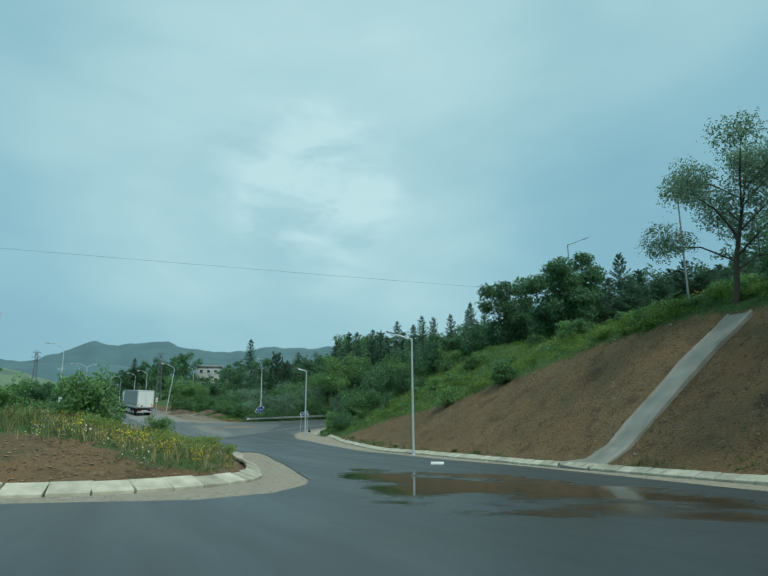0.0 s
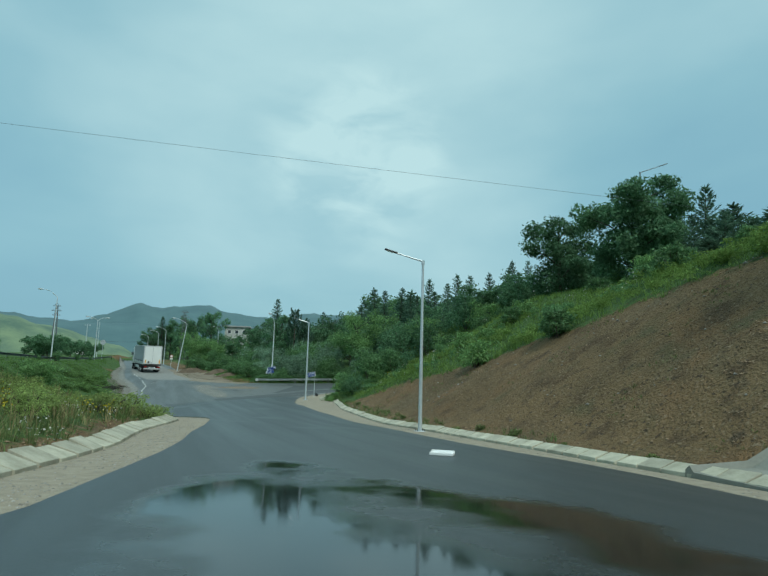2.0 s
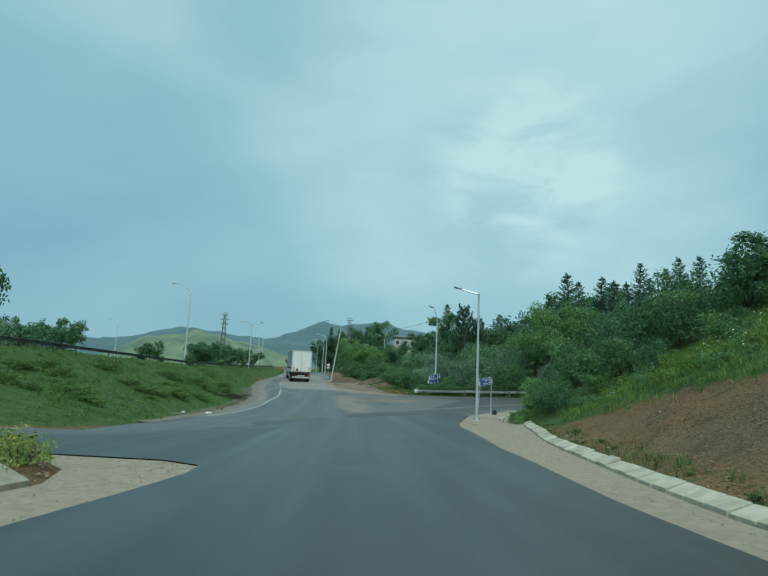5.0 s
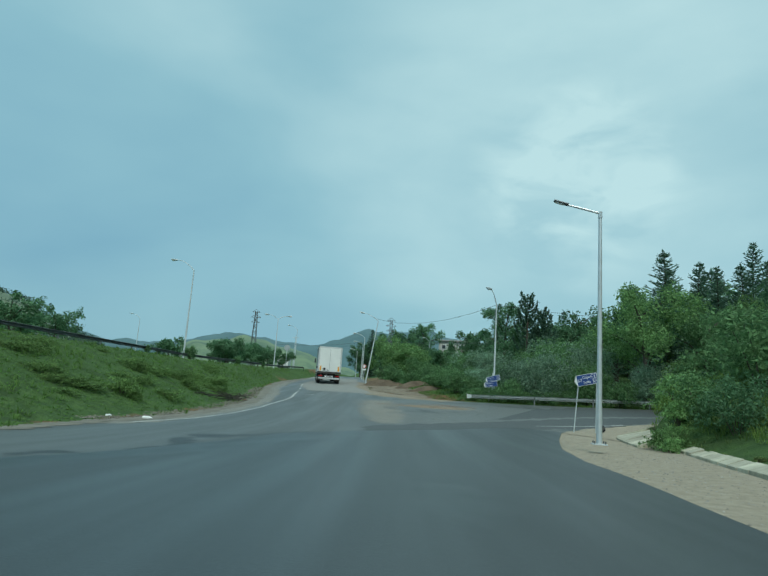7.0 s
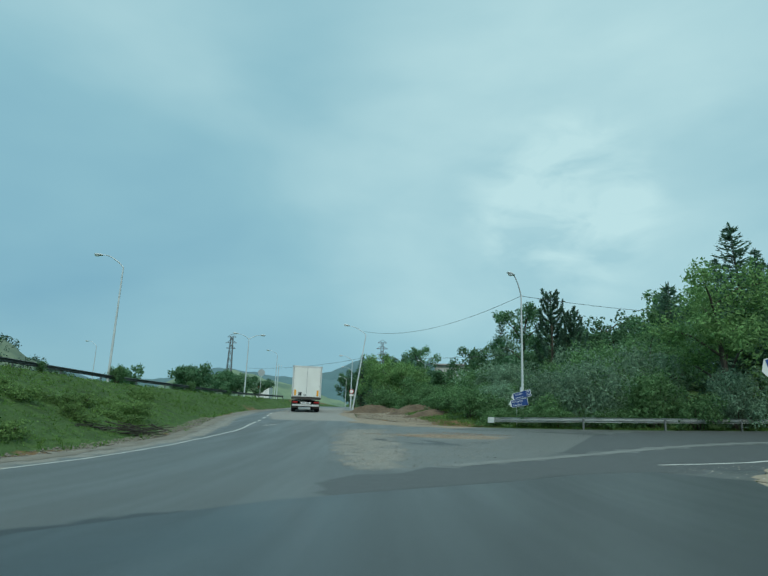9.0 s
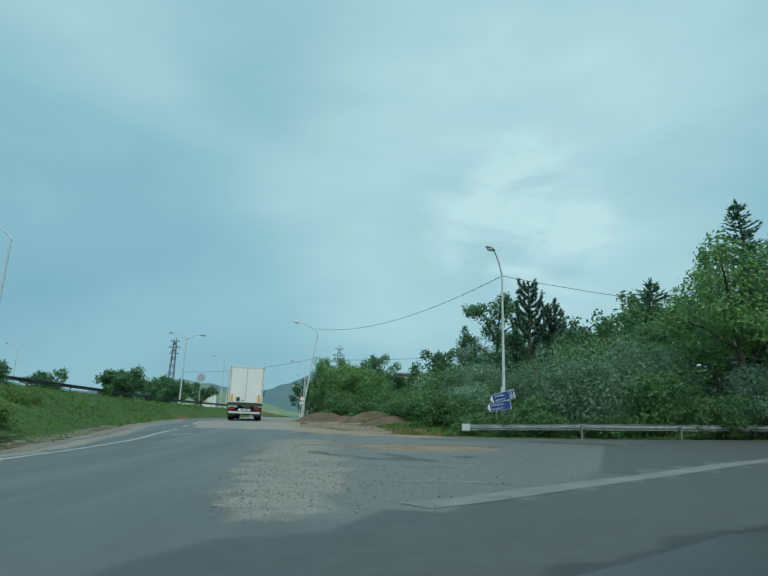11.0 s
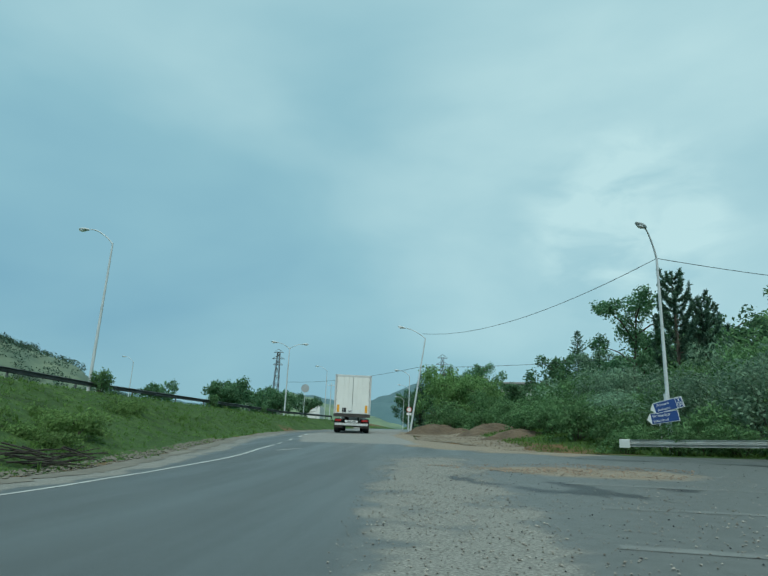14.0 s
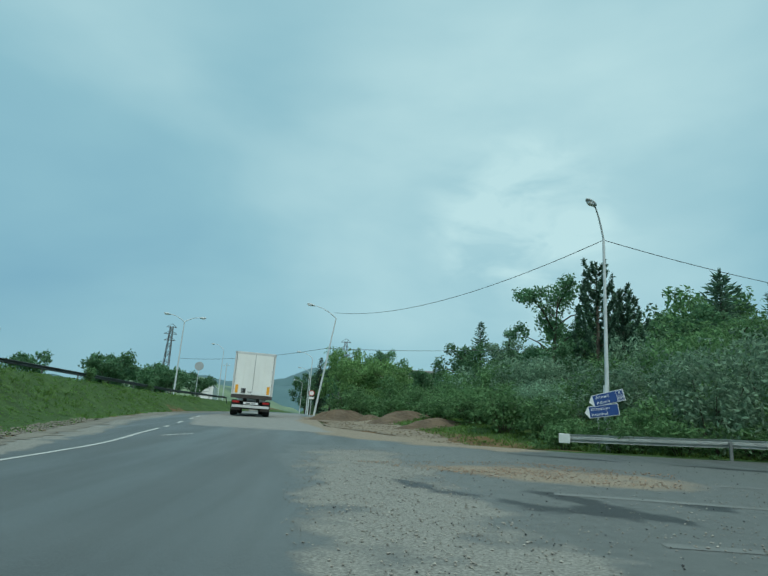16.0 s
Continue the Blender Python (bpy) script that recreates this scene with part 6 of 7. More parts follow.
heap(-33.2, 101.0, 6.4, 2.6, .75, 1, 60)
heap(-27.6, 96.2, 5.6, 2.4, .55, 2, 55)
heap(-24.4, 91.6, 4.6, 2.0, .42, 5, 50)
heap(-30.4, 98.6, 2.2, 1.5, .35, 3, 40)
heap(-24.8, 92.6, 2.2, 1.2, .3, 4, 50)

# ---- small things on the road ----


def foam_slab():
    bm = B()
    box(bm, (.50, .26, .06), (0, 0, .03), bevel=.015)
    box(bm, (.50, .05, .09), (0, .105, .045), bevel=.012)
    ob = part("foam_slab", bm, M_WHITE, None)
    ob.matrix_world = pose(3.75, 21.9, hz(3.75, 21.9) + .042, 0, 0, -12)
    tagged(ob, "white foam slab lying on the new asphalt", "foam slab")


def crate():
    t = thing("plastic_crate", pose(-6.75, 64.55, hz(-6.75, 64.55) + .10, 38, 20, 25) @ Matrix.Scale(.62, 4), "small black plastic crate tipped over on rubble", "crate")
    for dx, dy, sx, sy in ((0, -.17, .42, .02), (0, .17, .42, .02), (-.2, 0, .02, .34), (.2, 0, .02, .34)):
        for z in (.03, .13, .23):
            bm = B()
            box(bm, (sx, sy, .05), (dx, dy, z))
            part("side_slat", bm, M_TAR, t)
        bm = B()
        box(bm, (sx if sx < .1 else .04, sy if sy < .1 else .04, .26), (dx, dy, .13))
        part("side_rib", bm, M_TAR, t)
    bm = B()
    box(bm, (.42, .34, .02), (0, 0, 0))
    part("base", bm, M_TAR, t)


foam_slab()
crate()

M_BRUSH = mat("dark_wet_wood", (0.034, 0.031, 0.024), 0.85, 0, .3, 4, 25, .4)


def brushwood(x, y, ln, azim):
    rng = np.random.default_rng(91)
    t = thing("brushwood_pile", pose(x, y, hz(x, y), 0, 0, azim), "dark pile of cut branches at the foot of the embankment", "brushwood")
    for i in range(54):
        c = Vector((rng.uniform(-.5, .5) * ln, rng.normal(0, .30), abs(rng.normal(.16, .10))))
        a, k = rng.normal(0, .35), rng.uniform(.3, .7)
        d = Vector((math.cos(a), math.sin(a), rng.normal(0, .15))) * k
        part("branch", rod(B(), c - d, c + d, .024, .010, 5), M_BRUSH, t)


def bottle(x, y, azim):
    t = thing("plastic_bottle", pose(x, y, hz(x, y) + .06, 0, 90, azim), "white plastic bottle lying at the roadside", "bottle")
    part("body", tube(B(), [(0, 0, -.16), (0, 0, -.15), (0, 0, .08), (0, 0, .14), (0, 0, .16)], [.04, .055, .055, .025, .02], 12), M_WHITE, t)
    part("cap", rod(B(), (0, 0, .16), (0, 0, .19), .022, n=10), M_SWHITE, t)


brushwood(-29.0, 68.6, 3.6, 64)
bottle(-20.9, 55.4, 20)
bottle(-22.2, 54.9, 110)

# ---- articulated lorry ----
M_DOOR = mat("white_trailer_door", (0.74, 0.76, 0.74), 0.42, 0, .10, .9, 14, .04)
M_FRAMEW = mat("light_grey_frame", (0.56, 0.58, 0.58), 0.5, .1, .15, 2, 30, .04)
M_CURT = mat("grey_tarpaulin", (0.34, 0.37, 0.38), 0.6, 0, .15, .8, 9, .08)
M_TYRE = mat("tyre_rubber", (0.022, 0.022, 0.023), 0.85, 0, .2, 5, 40, .2)
M_CHAS = mat("dirty_chassis", (0.055, 0.050, 0.046), 0.75, .1, .35, 2, 20, .1)
M_AMBER = mat("amber_reflector", (0.78, 0.36, 0.03), 0.35, 0, .1, 5, 40, .02)
M_TAIL = mat("red_tail_light", (0.36, 0.02, 0.02), 0.25, 0, .1, 5, 40, .02)
M_CAB = mat("white_cab_paint", (0.72, 0.74, 0.75), 0.3, 0, .06, 1, 14, .02)
M_CGLASS = mat("dark_cab_glass", (0.03, 0.035, 0.04), 0.06, 0, .05, 3, 20, 0)


def wheel(parent, x, y, r, w):
    bm = B()
    rod(bm, (x - w / 2, y, r), (x + w / 2, y, r), r, n=24)
    bmesh.ops.bevel(bm, geom=[e for e in bm.edges if abs(e.verts[0].co.x - e.verts[1].co.x) < 1e-4], offset=.04, segments=2, affect="EDGES")
    wh = part("wheel", bm, M_TYRE, parent)
    s = 1 if x > 0 else -1
    part("rim", rod(B(), (x + s * (w / 2 - .06), y, r), (x + s * (w / 2 + .012), y, r), r * .55, r * .48, 18), M_FRAMEW, wh)
    return wh


def lorry(x, y, azim):
    """Rear at the origin, nose along +y."""
    z0 = hz(x, y)
    e = hz(x - 13 * math.sin(radians(azim)), y + 13 * math.cos(radians(azim)))
    t = thing("articulated_lorry", pose(x, y, z0 + .03, 0, 0, azim) @ pose(0, 0, 0, math.degrees(math.atan2(e - z0, 13)), 0, 0), "white articulated lorry with a grey curtain-sided trailer on the road", "lorry")
    W, L, lo, hi = 2.55, 13.6, 1.18, 4.0
    bm = B()
    box(bm, (W - .10, L - .12, hi - lo - .06), (0, L / 2 + .02, (lo + hi) / 2), bevel=.03)
    part("trailer_body", bm, M_CURT, t)
    for s in (-1, 1):
        # curtain with soft folds, then drop boards and buckles below it
        V, F = [], []
        n, m = 70, 8
        for j in range(m + 1):
            for i in range(n + 1):
                u, v = i / n, j / m
                V.append((s * (W / 2 - .03 + .012 * math.sin(i * 1.1) * (1 - v * .5) + .012 * math.sin(i * .37 + 2)), .15 + (L - .3) * u, lo + .52 + (hi - lo - .64) * v))
        for j in range(m):
            for i in range(n):
                F.append((j * (n + 1) + i, j * (n + 1) + i + 1, (j + 1) * (n + 1) + i + 1, (j + 1) * (n + 1) + i))
        cu = mesh_ob("curtain", V, F, M_CURT, True)
        cu.parent = t
        for k in range(4):
            bm = B()
            box(bm, (.035, L / 4 - .08, .44), (s * (W / 2 - .02), L / 4 * (k + .5), lo + .25), bevel=.008)
            part("drop_board", bm, M_FRAMEW, t)
        for k in range(17):
            bm = B()
            box(bm, (.03, .05, .20), (s * (W / 2 + .008), .5 + k * .78, lo + .53))
            part("strap_buckle", bm, M_DARKP, t)
        bm = B()
        box(bm, (.07, L, .10), (s * (W / 2 - .025), L / 2, hi - .05), bevel=.015)
        part("roof_rail", bm, M_FRAMEW, t)
        bm = B()
        box(bm, (.10, .12, hi - lo), (s * (W / 2 - .05), .02, (hi + lo) / 2), bevel=.015)
        part("corner_post", bm, M_FRAMEW, t)
        bm = B()
        box(bm, (W / 2 - .14, .05, hi - lo - .30), (s * (W / 4 - .055), -.01, (hi + lo) / 2), bevel=.015)
        door = part("rear_door", bm, M_DOOR, t)
        for q in (.30, .62):
            part("lock_rod", rod(B(), (s * q, -.055, lo + .14), (s * q, -.055, hi - .14), .016, n=6), M_DOOR, door)
        for q in range(4):
            bm = B()
            box(bm, (.10, .03, .07), (s * (W / 2 - .15), -.04, lo + .45 + q * .62))
            part("hinge", bm, M_FRAMEW, door)
        bm = B()
        box(bm, (.17, .012, .50), (s * (W / 2 - .30), -.045, lo + .48))
        part("reflector_panel", bm, M_AMBER, door, "amber warning panel")
        bm = B()
        box(bm, (.42, .10, .13), (s * .92, -.03, .86), bevel=.02)
        part("tail_light", bm, M_TAIL, t, "red tail light cluster")
        bm = B()
        box(bm, (.60, .02, .42), (s * .92, .42, .56))
        part("mudflap", bm, M_CHAS, t)
        for yy in (2.5, 3.81, 5.12):
            wheel(t, s * (W / 2 - .21), yy, .50, .40)
        wheel(t, s * (W / 2 - .33), 12.7, .50, .58)
        wheel(t, s * (W / 2 - .21), 15.9, .50, .32)
        bm = B()
        box(bm, (.05, 4.6, .45), (s * (W / 2 - .09), 8.7, .72), bevel=.01)
        part("side_guard", bm, M_FRAMEW, t)
        bm = B()
        box(bm, (.22, .16, .55), (s * (W / 2 + .12), 16.0, 2.55), bevel=.03)
        part("mirror", bm, M_DARKP, t)
    bm = B()
    box(bm, (W, .12, .16), (0, .02, hi - .08), bevel=.015)
    part("rear_header", bm, M_FRAMEW, t)
    bm = B()
    box(bm, (W, .14, .20), (0, .02, lo + .02), bevel=.015)
    part("rear_sill", bm, M_CHAS, t, "dark red-brown rear sill")
    bm = B()
    box(bm, (.28, .03, .30), (-.55, -.05, lo + .38), bevel=.02)
    part("black_holder", bm, M_TAR, t)
    for dx, w, h, dz in ((-.12, .44, .22, .30), (.36, .30, .20, .28), (.72, .16, .34, .42)):
        bm = B()
        box(bm, (w, .008, h), (dx, -.042, lo + dz))
        part("placard", bm, M_SWHITE, t)
    for dz, w in ((.33, .34), (.27, .24)):
        bm = B()
        box(bm, (w, .004, .03), (-.12, -.05, lo + dz))
        part("placard_print", bm, M_DARKP, t)
    bm = B()
    box(bm, (2.3, .10, .16), (0, .0, .60), bevel=.02)
    part("underrun_bar", bm, M_FRAMEW, t)
    bm = B()
    box(bm, (.9, .04, .14), (0, -.06, .80), bevel=.01)
    pl = part("number_board", bm, M_SWHITE, t)
    for k in range(2):
        bm = B()
        box(bm, (.26, .006, .06), (-.17 + .34 * k, -.084, .80))
        part("plate_bar", bm, M_DARKP, pl)
    for s in (-.45, .45):
        bm = B()
        box(bm, (.12, L - 1.2, .42), (s, L / 2, .92))
        part("chassis_rail", bm, M_CHAS, t)
    for yy in (2.5, 3.81, 5.12, 12.7, 15.9):
        part("axle", rod(B(), (-1.1, yy, .5), (1.1, yy, .5), .07, n=8), M_CHAS, t)
    bm = B()
    box(bm, (.9, 3.8, .25), (0, 14.2, .80), bevel=.02)
    part("tractor_frame", bm, M_CHAS, t)
    bm = B()
    r = bmesh.ops.create_cube(bm, size=1)
    for v in bm.verts:
        c = v.co
        top, front = c.z > 0, c.y > 0
        v.co = Vector((c.x * (2.48 if not top else 2.36), (16.55 if front and not top else 16.15 if front else 14.35), 3.75 if top else .95))
    bmesh.ops.bevel(bm, geom=bm.edges[:], offset=.12, segments=3, affect="EDGES")
    cab = part("cab", bm, M_CAB, t)
    bm = B()
    box(bm, (2.1, .05, .95), (0, 16.42, 2.35), (12, 0, 0), .03)
    part("windscreen", bm, M_CGLASS, cab)
    for s in (-1, 1):
        bm = B()
        box(bm, (.04, .85, .75), (s * 1.225, 15.75, 2.4), bevel=.03)
        part("side_window", bm, M_CGLASS, cab)
    bm = B()
    box(bm, (2.4, .25, .55), (0, 16.5, .72), bevel=.06)
    part("front_bumper", bm, M_CAB, t)


lorry(-37.5, 96.5, 32)

# ---- grass, weeds and stones ----


def scatter(poly, per_m2, rng, keep=None):
    xs, ys = [p[0] for p in poly], [p[1] for p in poly]
    area = (max(xs) - min(xs)) * (max(ys) - min(ys))
    P = np.c_[rng.uniform(min(xs), max(xs), int(area * per_m2)), rng.uniform(min(ys), max(ys), int(area * per_m2))]
    P = P[inside(P, poly)]
    if keep is not None:
        P = P[rng.uniform(size=len(P)) < keep(P)]
    return P


def blades(name, P, height, spread, material, rng, label, category, each=4, width=.03):
    """Tufts of bent blades at plan points, one object."""
    n = len(P)
    if not n:
        return
    base = np.repeat(np.c_[P, land_z(P) - .01], each, 0)
    N = n * each
    a = rng.uniform(0, 2 * np.pi, N)
    h = height * rng.uniform(.5, 1.3, N) * np.repeat(.7 + .5 * (waves(P, 1.7) + 1) / 2, each)
    out = spread * rng.uniform(.2, 1, N)
    d = np.c_[np.cos(a), np.sin(a), np.zeros(N)]
    s = np.c_[-np.sin(a), np.cos(a), np.zeros(N)] * (width * rng.uniform(.6, 1.4, N))[:, None]
    b = base + d * (out * .35)[:, None]
    mid = b + d * (out * .4)[:, None] + np.c_[np.zeros(N), np.zeros(N), h * .62]
    tip = b + d * (out * 1.1)[:, None] + np.c_[np.zeros(N), np.zeros(N), h]
    V = np.stack([b - s, b + s, mid + s * .8, mid - s * .8, tip], 1).reshape(-1, 3)
    i = np.arange(N) * 5
    F = [(k, k + 1, k + 2, k + 3) for k in i] + [(k + 3, k + 2, k + 4) for k in i]
    ob = mesh_ob(name, V, F, material)
    tagged(ob, label, category, kind="stuff")


def specks(name, P, size, material, rng, label, category, lift=(.15, .5), each=3):
    """Small flower heads held above the grass."""
    n = len(P) * each
    base = np.repeat(np.c_[P, land_z(P)], each, 0) + np.c_[rng.normal(0, .10, (n, 2)), rng.uniform(*lift, n)]
    V, F = leaf_cloud(base[:1], [(1, 1, 1)], 1, .1, rng)
    d = rng.normal(size=(n, 3)) + (0, 0, 1.2)
    d /= np.linalg.norm(d, axis=1)[:, None]
    t = np.cross(d, rng.normal(size=(n, 3)))
    t /= np.linalg.norm(t, axis=1)[:, None]
    b = np.cross(d, t)
    s = (size * rng.uniform(.6, 1.3, n))[:, None]
    V = np.stack([base + t * s, base + b * s, base - t * s, base - b * s], 1).reshape(-1, 3)
    F = np.arange(n * 4).reshape(-1, 4)
    tagged(mesh_ob(name, V, F, material), label, category, kind="stuff")


def stones(name, P, size, material, rng, label, category, lift=0.0, big=2.2):
    """Broken stones, each a squashed irregular lump, as one object."""
    oct_v = np.array([(1, 0, 0), (-1, 0, 0), (0, 1, 0), (0, -1, 0), (0, 0, 1), (0, 0, -1)], float)
    oct_f = [(0, 2, 4), (2, 1, 4), (1, 3, 4), (3, 0, 4), (2, 0, 5), (1, 2, 5), (3, 1, 5), (0, 3, 5)]
    n = len(P)
    s = size * rng.lognormal(0, .45, n)
    s = np.minimum(s, size * big)
    v = oct_v[None] * rng.uniform(.55, 1.3, (n, 6, 1)) * s[:, None, None] * np.array((1, .8, .55))
    a = rng.uniform(0, 2 * np.pi, n)
    c, q = np.cos(a)[:, None], np.sin(a)[:, None]
    x, y = v[:, :, 0] * c - v[:, :, 1] * q, v[:, :, 0] * q + v[:, :, 1] * c
    base = np.c_[P, land_z(P) + lift + s * .12]
    V = (np.stack([x, y, v[:, :, 2]], 2) + base[:, None, :]).reshape(-1, 3)
    F = [(k + i, k + j, k + m) for k in range(0, n * 6, 6) for i, j, m in oct_f]
    tagged(mesh_ob(name, V, F, material), label, category, kind="stuff")


G = np.random.default_rng(77)
cov = lambda P: cover_at(P)
BANK_AREA = [p for p in MAIN_L if 33 < p[1] < 116] + [(-57, 116), (-53.2, 108.5), (-47.4, 93.5), (-42, 79.5), (-37.5, 67.7), (-33.6, 57.7), (-31, 51), (-31, 44), (-31, 38)]
blades("grass", scatter(BANK_AREA, 12, G, cov), .08, .20, M_GRASS, G, "short green grass on the embankment", "grass", 4, .020)
blades("weeds", scatter(BANK_AREA, 2.0, G, lambda P: cov(P) * (waves(P, 3.1, 4) > -.2)), .22, .24, M_BANKW, G, "taller tufts of grass on the embankment", "grass", 9, .013)
ISL = [p for p in KERB_L if p[0] > -13] + [(-9.5, 34.2), (-14, 32.2), (-24, 28), (-24, 12)]
blades("grass", scatter(ISL, 22, G, cov), .15, .20, M_WEED, G, "rough grass on the mound between the roads", "grass", 5, .010)
blades("weeds", scatter(ISL, 5, G, lambda P: cov(P) * (waves(P, 2.1, 3) > -.3)), .34, .30, M_WEED, G, "taller weeds on the mound between the roads", "weeds", 9, .010)
blades("dry_grass", scatter(ISL, 8, G, lambda P: cov(P)), .42, .26, M_DRY, G, "dry pale grass stalks among the weeds", "grass", 4, .008)
specks("wild_flowers", scatter(ISL, 3.4, G, lambda P: cov(P) * (waves(P, 1.8, 9) > .3)), .027, M_YEL, G, "clumps of yellow wild flowers", "flowers", (.15, .5), 14)
specks("wild_flowers", scatter(ISL, 2.2, G, lambda P: cov(P) * (waves(P, 1.6, 5) > .3)), .021, M_WFL, G, "small white wild flowers", "flowers", (.1, .4), 11)
HILL_AREA = KERB_R[3:] + [(-5.0, 61), (-5.2, 66), (-3.0, 71.5), (6, 76), (24, 80), (34, 60), (32, 30), (28, 8)]
near = lambda P: np.exp(-np.clip(seg_dist(P, KERB_R)[0] - 12, 0, 99) / 5) * (seg_dist(P, KERB_R)[0] > 1.6) * (seg_dist(P, [(7.8, 19.1), (15.6, 21.5)])[0] > 1.0)
blades("grass", scatter(HILL_AREA, 11, G, lambda P: cov(P) * near(P)), .26, .28, M_CREST, G, "rough green grass along the top of the cutting", "grass", 6, .012)
blades("weeds", scatter(HILL_AREA, 4, G, lambda P: cov(P) * near(P) * (waves(P, 2.5, 6) > -.2)), .28, .30, M_CREST, G, "tall yellow-green weeds along the top of the cutting", "weeds", 9, .013)
blades("weeds", scatter(HILL_AREA, 5, G, lambda P: (1 - cov(P)) * (waves(P, 1.7, 2) > .45)), .09, .14, M_WEED, G, "thin patches of weeds rooted in the bare soil", "weeds", 7, .008)
VERGE_R = [(-18, 84.3), (-20.6, 84.8), (-23.8, 88.4), (-27.2, 94.4), (-30.6, 99.4), (-34.6, 105.4), (-39.2, 112.6), (-36, 114), (-30, 104), (-24, 95.5), (-19, 88), (-10, 88), (-3, 91.4), (8, 96), (8, 94.2), (-3.2, 89.6), (-10, 85.9), (-14, 84.5)]
blades("grass", scatter(VERGE_R, 18, G), .14, .24, M_BANKW, G, "uncut grass and weeds below the roadside bushes", "grass", 5, .014)
specks("wild_flowers", scatter(HILL_AREA, .5, G, lambda P: cov(P) * (cov(P) > .9) * near(P) * (waves(P, 1.9, 7) > .35)), .03, M_WFL, G, "white flower heads in the bank's grass", "flowers", (.3, .7), 7)
specks("wild_flowers", scatter(HILL_AREA, .35, G, lambda P: cov(P) * (cov(P) > .9) * near(P) * (waves(P, 2.4, 1) > .5)), .035, M_YEL, G, "yellow-green flower clumps on the bank", "flowers", (.3, .7), 9)
stones("stones", scatter(HILL_AREA, 34, G, lambda P: (1 - cov(P)) * .9 * (seg_dist(P, KERB_R)[0] < 11)), .027, M_REDSTONE, G, "broken brown stones on the soil bank", "stones", .022, 1.7)
stones("stones", scatter(HILL_AREA, .7, G, lambda P: (1 - cov(P)) * (seg_dist(P, KERB_R)[0] < 11)), .050, M_STONE, G, "larger pale stones on the soil bank", "stones", .02)
stones("stones", scatter(ISL, 30, G, lambda P: (1 - cov(P)) * .8), .03, M_REDSTONE, G, "stones and rubble on the mound's bare soil", "stones", .022)
stones("stones", scatter([p for p in EDGE_L if p[0] > -10] + list(reversed([p for p in KERB_L if p[0] > -13])), 150, G, lambda P: .55 + .45 * waves(P, 1.2)), .013, M_STONE, G, "loose gravel on the shoulder", "gravel", .012)
stones("stones", scatter(EDGE_R[3:] + list(reversed(KERB_R[3:])), 100, G, lambda P: .55 + .45 * waves(P, 1.2)), .012, M_STONE, G, "loose gravel on the shoulder", "gravel", .012)
stones("stones", scatter([(-14.8, 62.3), (-17.2, 64.6), (-20.2, 69.8), (-23.8, 77), (-19, 79), (-14.5, 76.5), (-13.4, 71.5), (-14.6, 66)], 110, G, lambda P: .25 + .35 * waves(P, 1.1) + .5 * soft(P, CHIPS, 1.0)), .0095, M_STONE, G, "loose chippings and small stones on the road", "gravel", .028, 1.8)
stones("stones", scatter([(-21.5, 75.2), (-18.5, 77.8), (-15.2, 77.4), (-15.4, 74.6), (-18.6, 74.2)], 260, G, lambda P: .5 + .5 * waves(P, .8)), .013, M_RUBBLE, G, "reddish broken stones heaped on the road", "rubble", .03)
stones("stones", scatter(CHIPS + [(-13.6, 66), (-14.4, 70), (-16, 74)], 75, G, lambda P: .35 + .4 * waves(P, 1.4, 2) + .4 * soft(P, CHIPS, 1.2)), .013, M_STONE, G, "loose pale stones on the broken road", "gravel", .028, 1.7)
stones("stones", scatter(WORN, 9, G, lambda P: .4 + .5 * waves(P, 1.9, 5)), .011, M_TAR, G, "dark lumps of broken asphalt on the road", "gravel", .028, 1.7)
FRINGE = lambda P: (np.abs(seg_dist(P, KERB_R)[0] - 1.0) < .55) * np.clip(.35 + .9 * waves(P, 2.2, 8), 0, 1)
blades("grass", scatter(HILL_AREA, 16, G, FRINGE), .20, .20, M_WEED, G, "grass and weeds growing behind the kerb slabs", "grass", 6, .010)
stones("clods", scatter([(-20.6, 53.2), (-22.9, 58.8), (-25.4, 65), (-27.9, 69.9), (-31.8, 76.6), (-36, 83), (-37, 83), (-33, 76.2), (-29, 69.6), (-26.4, 64.6), (-24, 58.4), (-21.8, 53)], 110, G, lambda P: .5 + .5 * waves(P, 1.3)), .036, M_VERGE, G, "clods and broken edge along the verge", "rubble", .035)
stones("stones", scatter([(-8, 63.4), (-9.6, 65), (-7.4, 67), (-5.4, 65.4), (-6, 62.6)], 55, G), .020, M_STONE, G, "rubble round the sign posts", "rubble", .01)
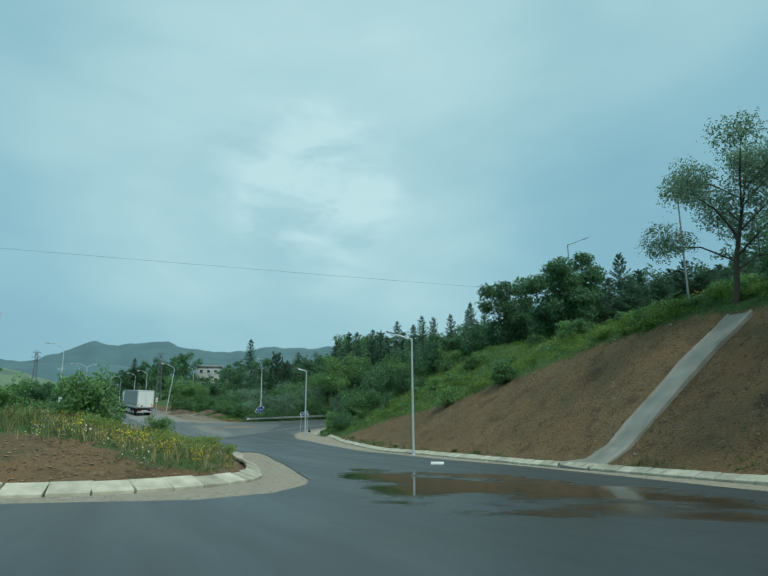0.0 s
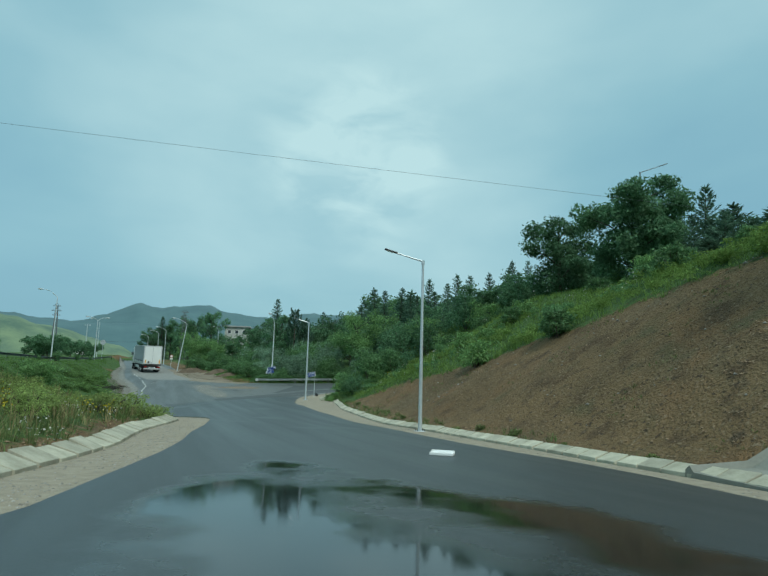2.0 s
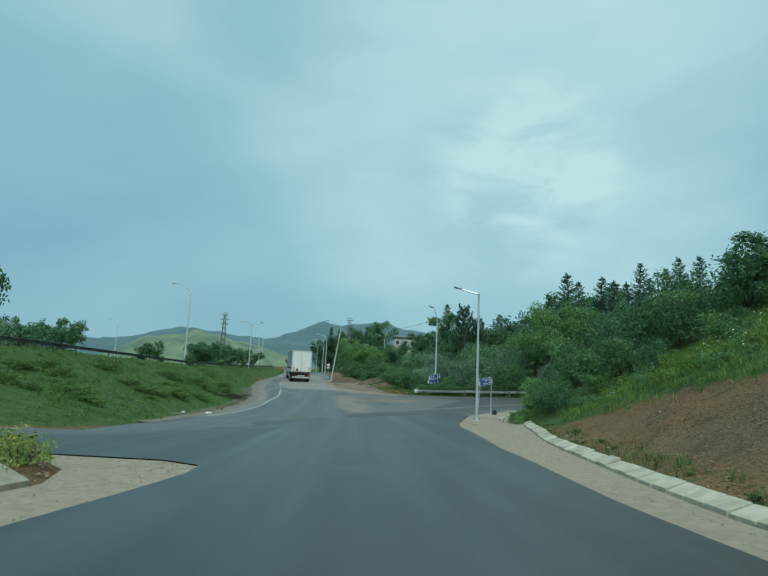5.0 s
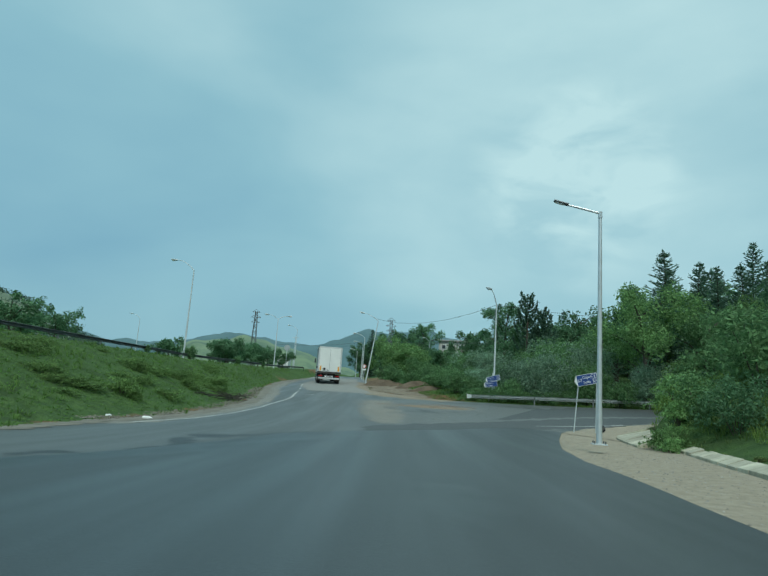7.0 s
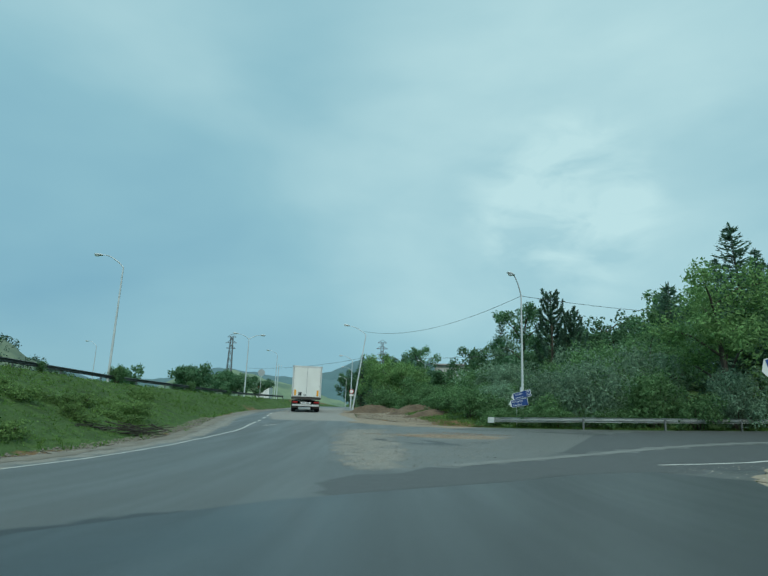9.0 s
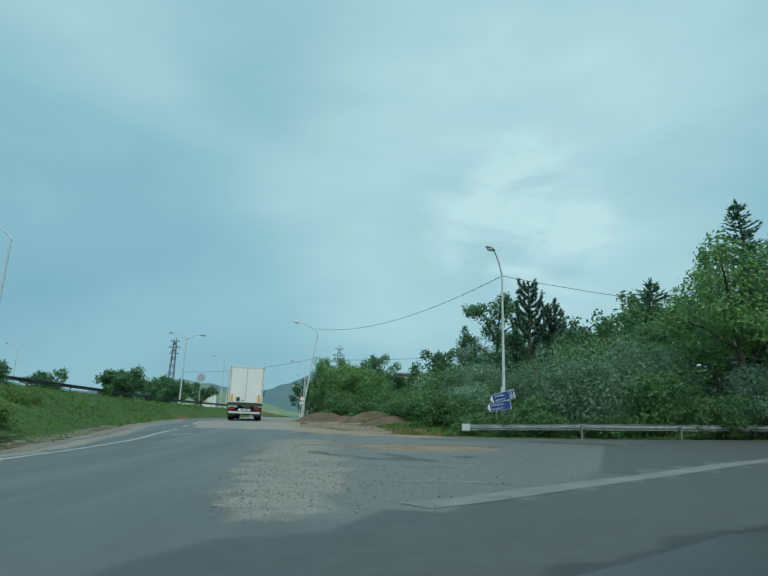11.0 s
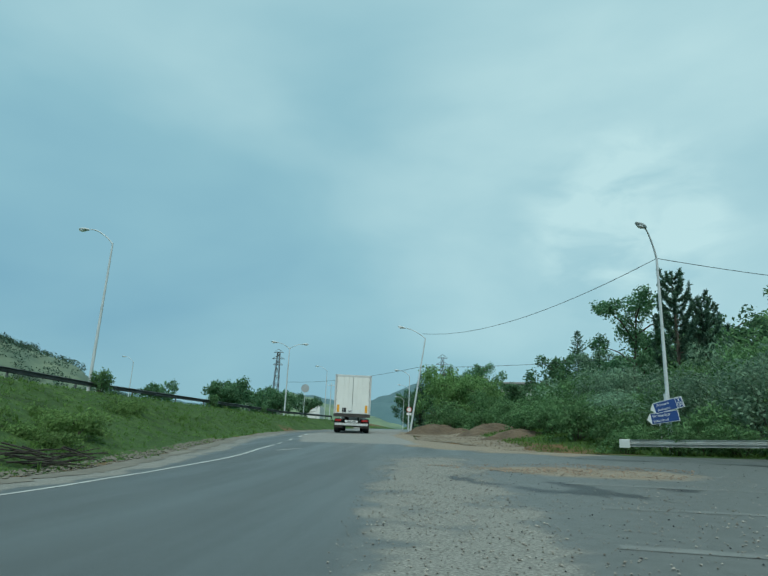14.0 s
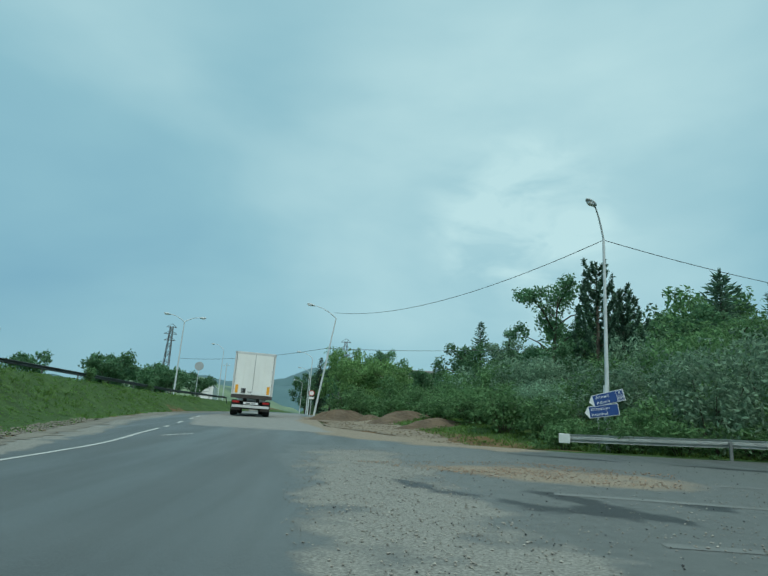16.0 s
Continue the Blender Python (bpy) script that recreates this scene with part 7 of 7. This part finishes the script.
stones("stones", scatter([(-20.5, 83.2), (-24.5, 85.8), (-29, 90), (-33, 97), (-31, 99), (-26, 93), (-21, 86)], 20, G), .035, M_DIRT, G, "clods of earth along the dirt verge", "rubble", .03)

# ---- kerb slabs, piece by piece ----


def slab_mesh(length, width, rise, thick):
    bm = B()
    box(bm, (length, width, thick), (0, width / 2, -thick / 2), bevel=.012)
    for v in bm.verts:
        v.co.z += rise * max(0, v.co.y) / width
    me = bpy.data.meshes.new("slab")
    bm.to_mesh(me)
    bm.free()
    me.materials.append(M_CONC)
    return me


def kerb_run(name, line, length, width, rise, side, label, seed, thick=.10):
    r = random.Random(seed)
    root = thing(name, pose(0, 0, 0), label, "kerb", kind="structure")
    me = slab_mesh(length - .014, width, rise, thick)
    pts = smooth_line(line, .05)
    marks, acc = [pts[0]], 0.0
    for a, b in zip(pts, pts[1:]):
        acc += math.dist(a, b)
        if acc >= length:
            marks.append(b)
            acc = 0.0
    for a, b in zip(marks, marks[1:]):
        za, zb = road_z(np.array([a, b]))
        if side < 0:
            a, b, za, zb = b, a, zb, za
        c = Vector(((a[0] + b[0]) / 2, (a[1] + b[1]) / 2, (za + zb) / 2 + .08 + r.uniform(-.012, .012)))
        q = Vector((b[0] - a[0], b[1] - a[1], zb - za))
        ob = new("slab", me)
        ob.parent = root
        ob.matrix_local = Matrix.Translation(c) @ Matrix.Rotation(math.atan2(q.y, q.x), 4, "Z") @ Matrix.Rotation(-math.atan2(q.z, math.hypot(q.x, q.y)), 4, "Y") @ pose(0, 0, 0, r.gauss(0, 1.5), 0, r.gauss(0, .7))


kerb_run("kerb_right", list(reversed(KERB_R[2:])), .60, .34, .13, 1, "tilted pale concrete kerb slabs below the soil bank", 5)
kerb_run("kerb_left", KERB_L[1:-1], .80, .46, .17, 1, "tilted pale concrete slabs edging the mound", 6)
kerb_run("kerb_outlet", [(-5.2, 58.8), (-5.6, 60.2), (-5.9, 61.4), (-6.0, 62.6), (-5.7, 63.8)], .55, 1.0, .34, -1, "concrete slabs of the ditch outlet by the lamp", 7, .30)
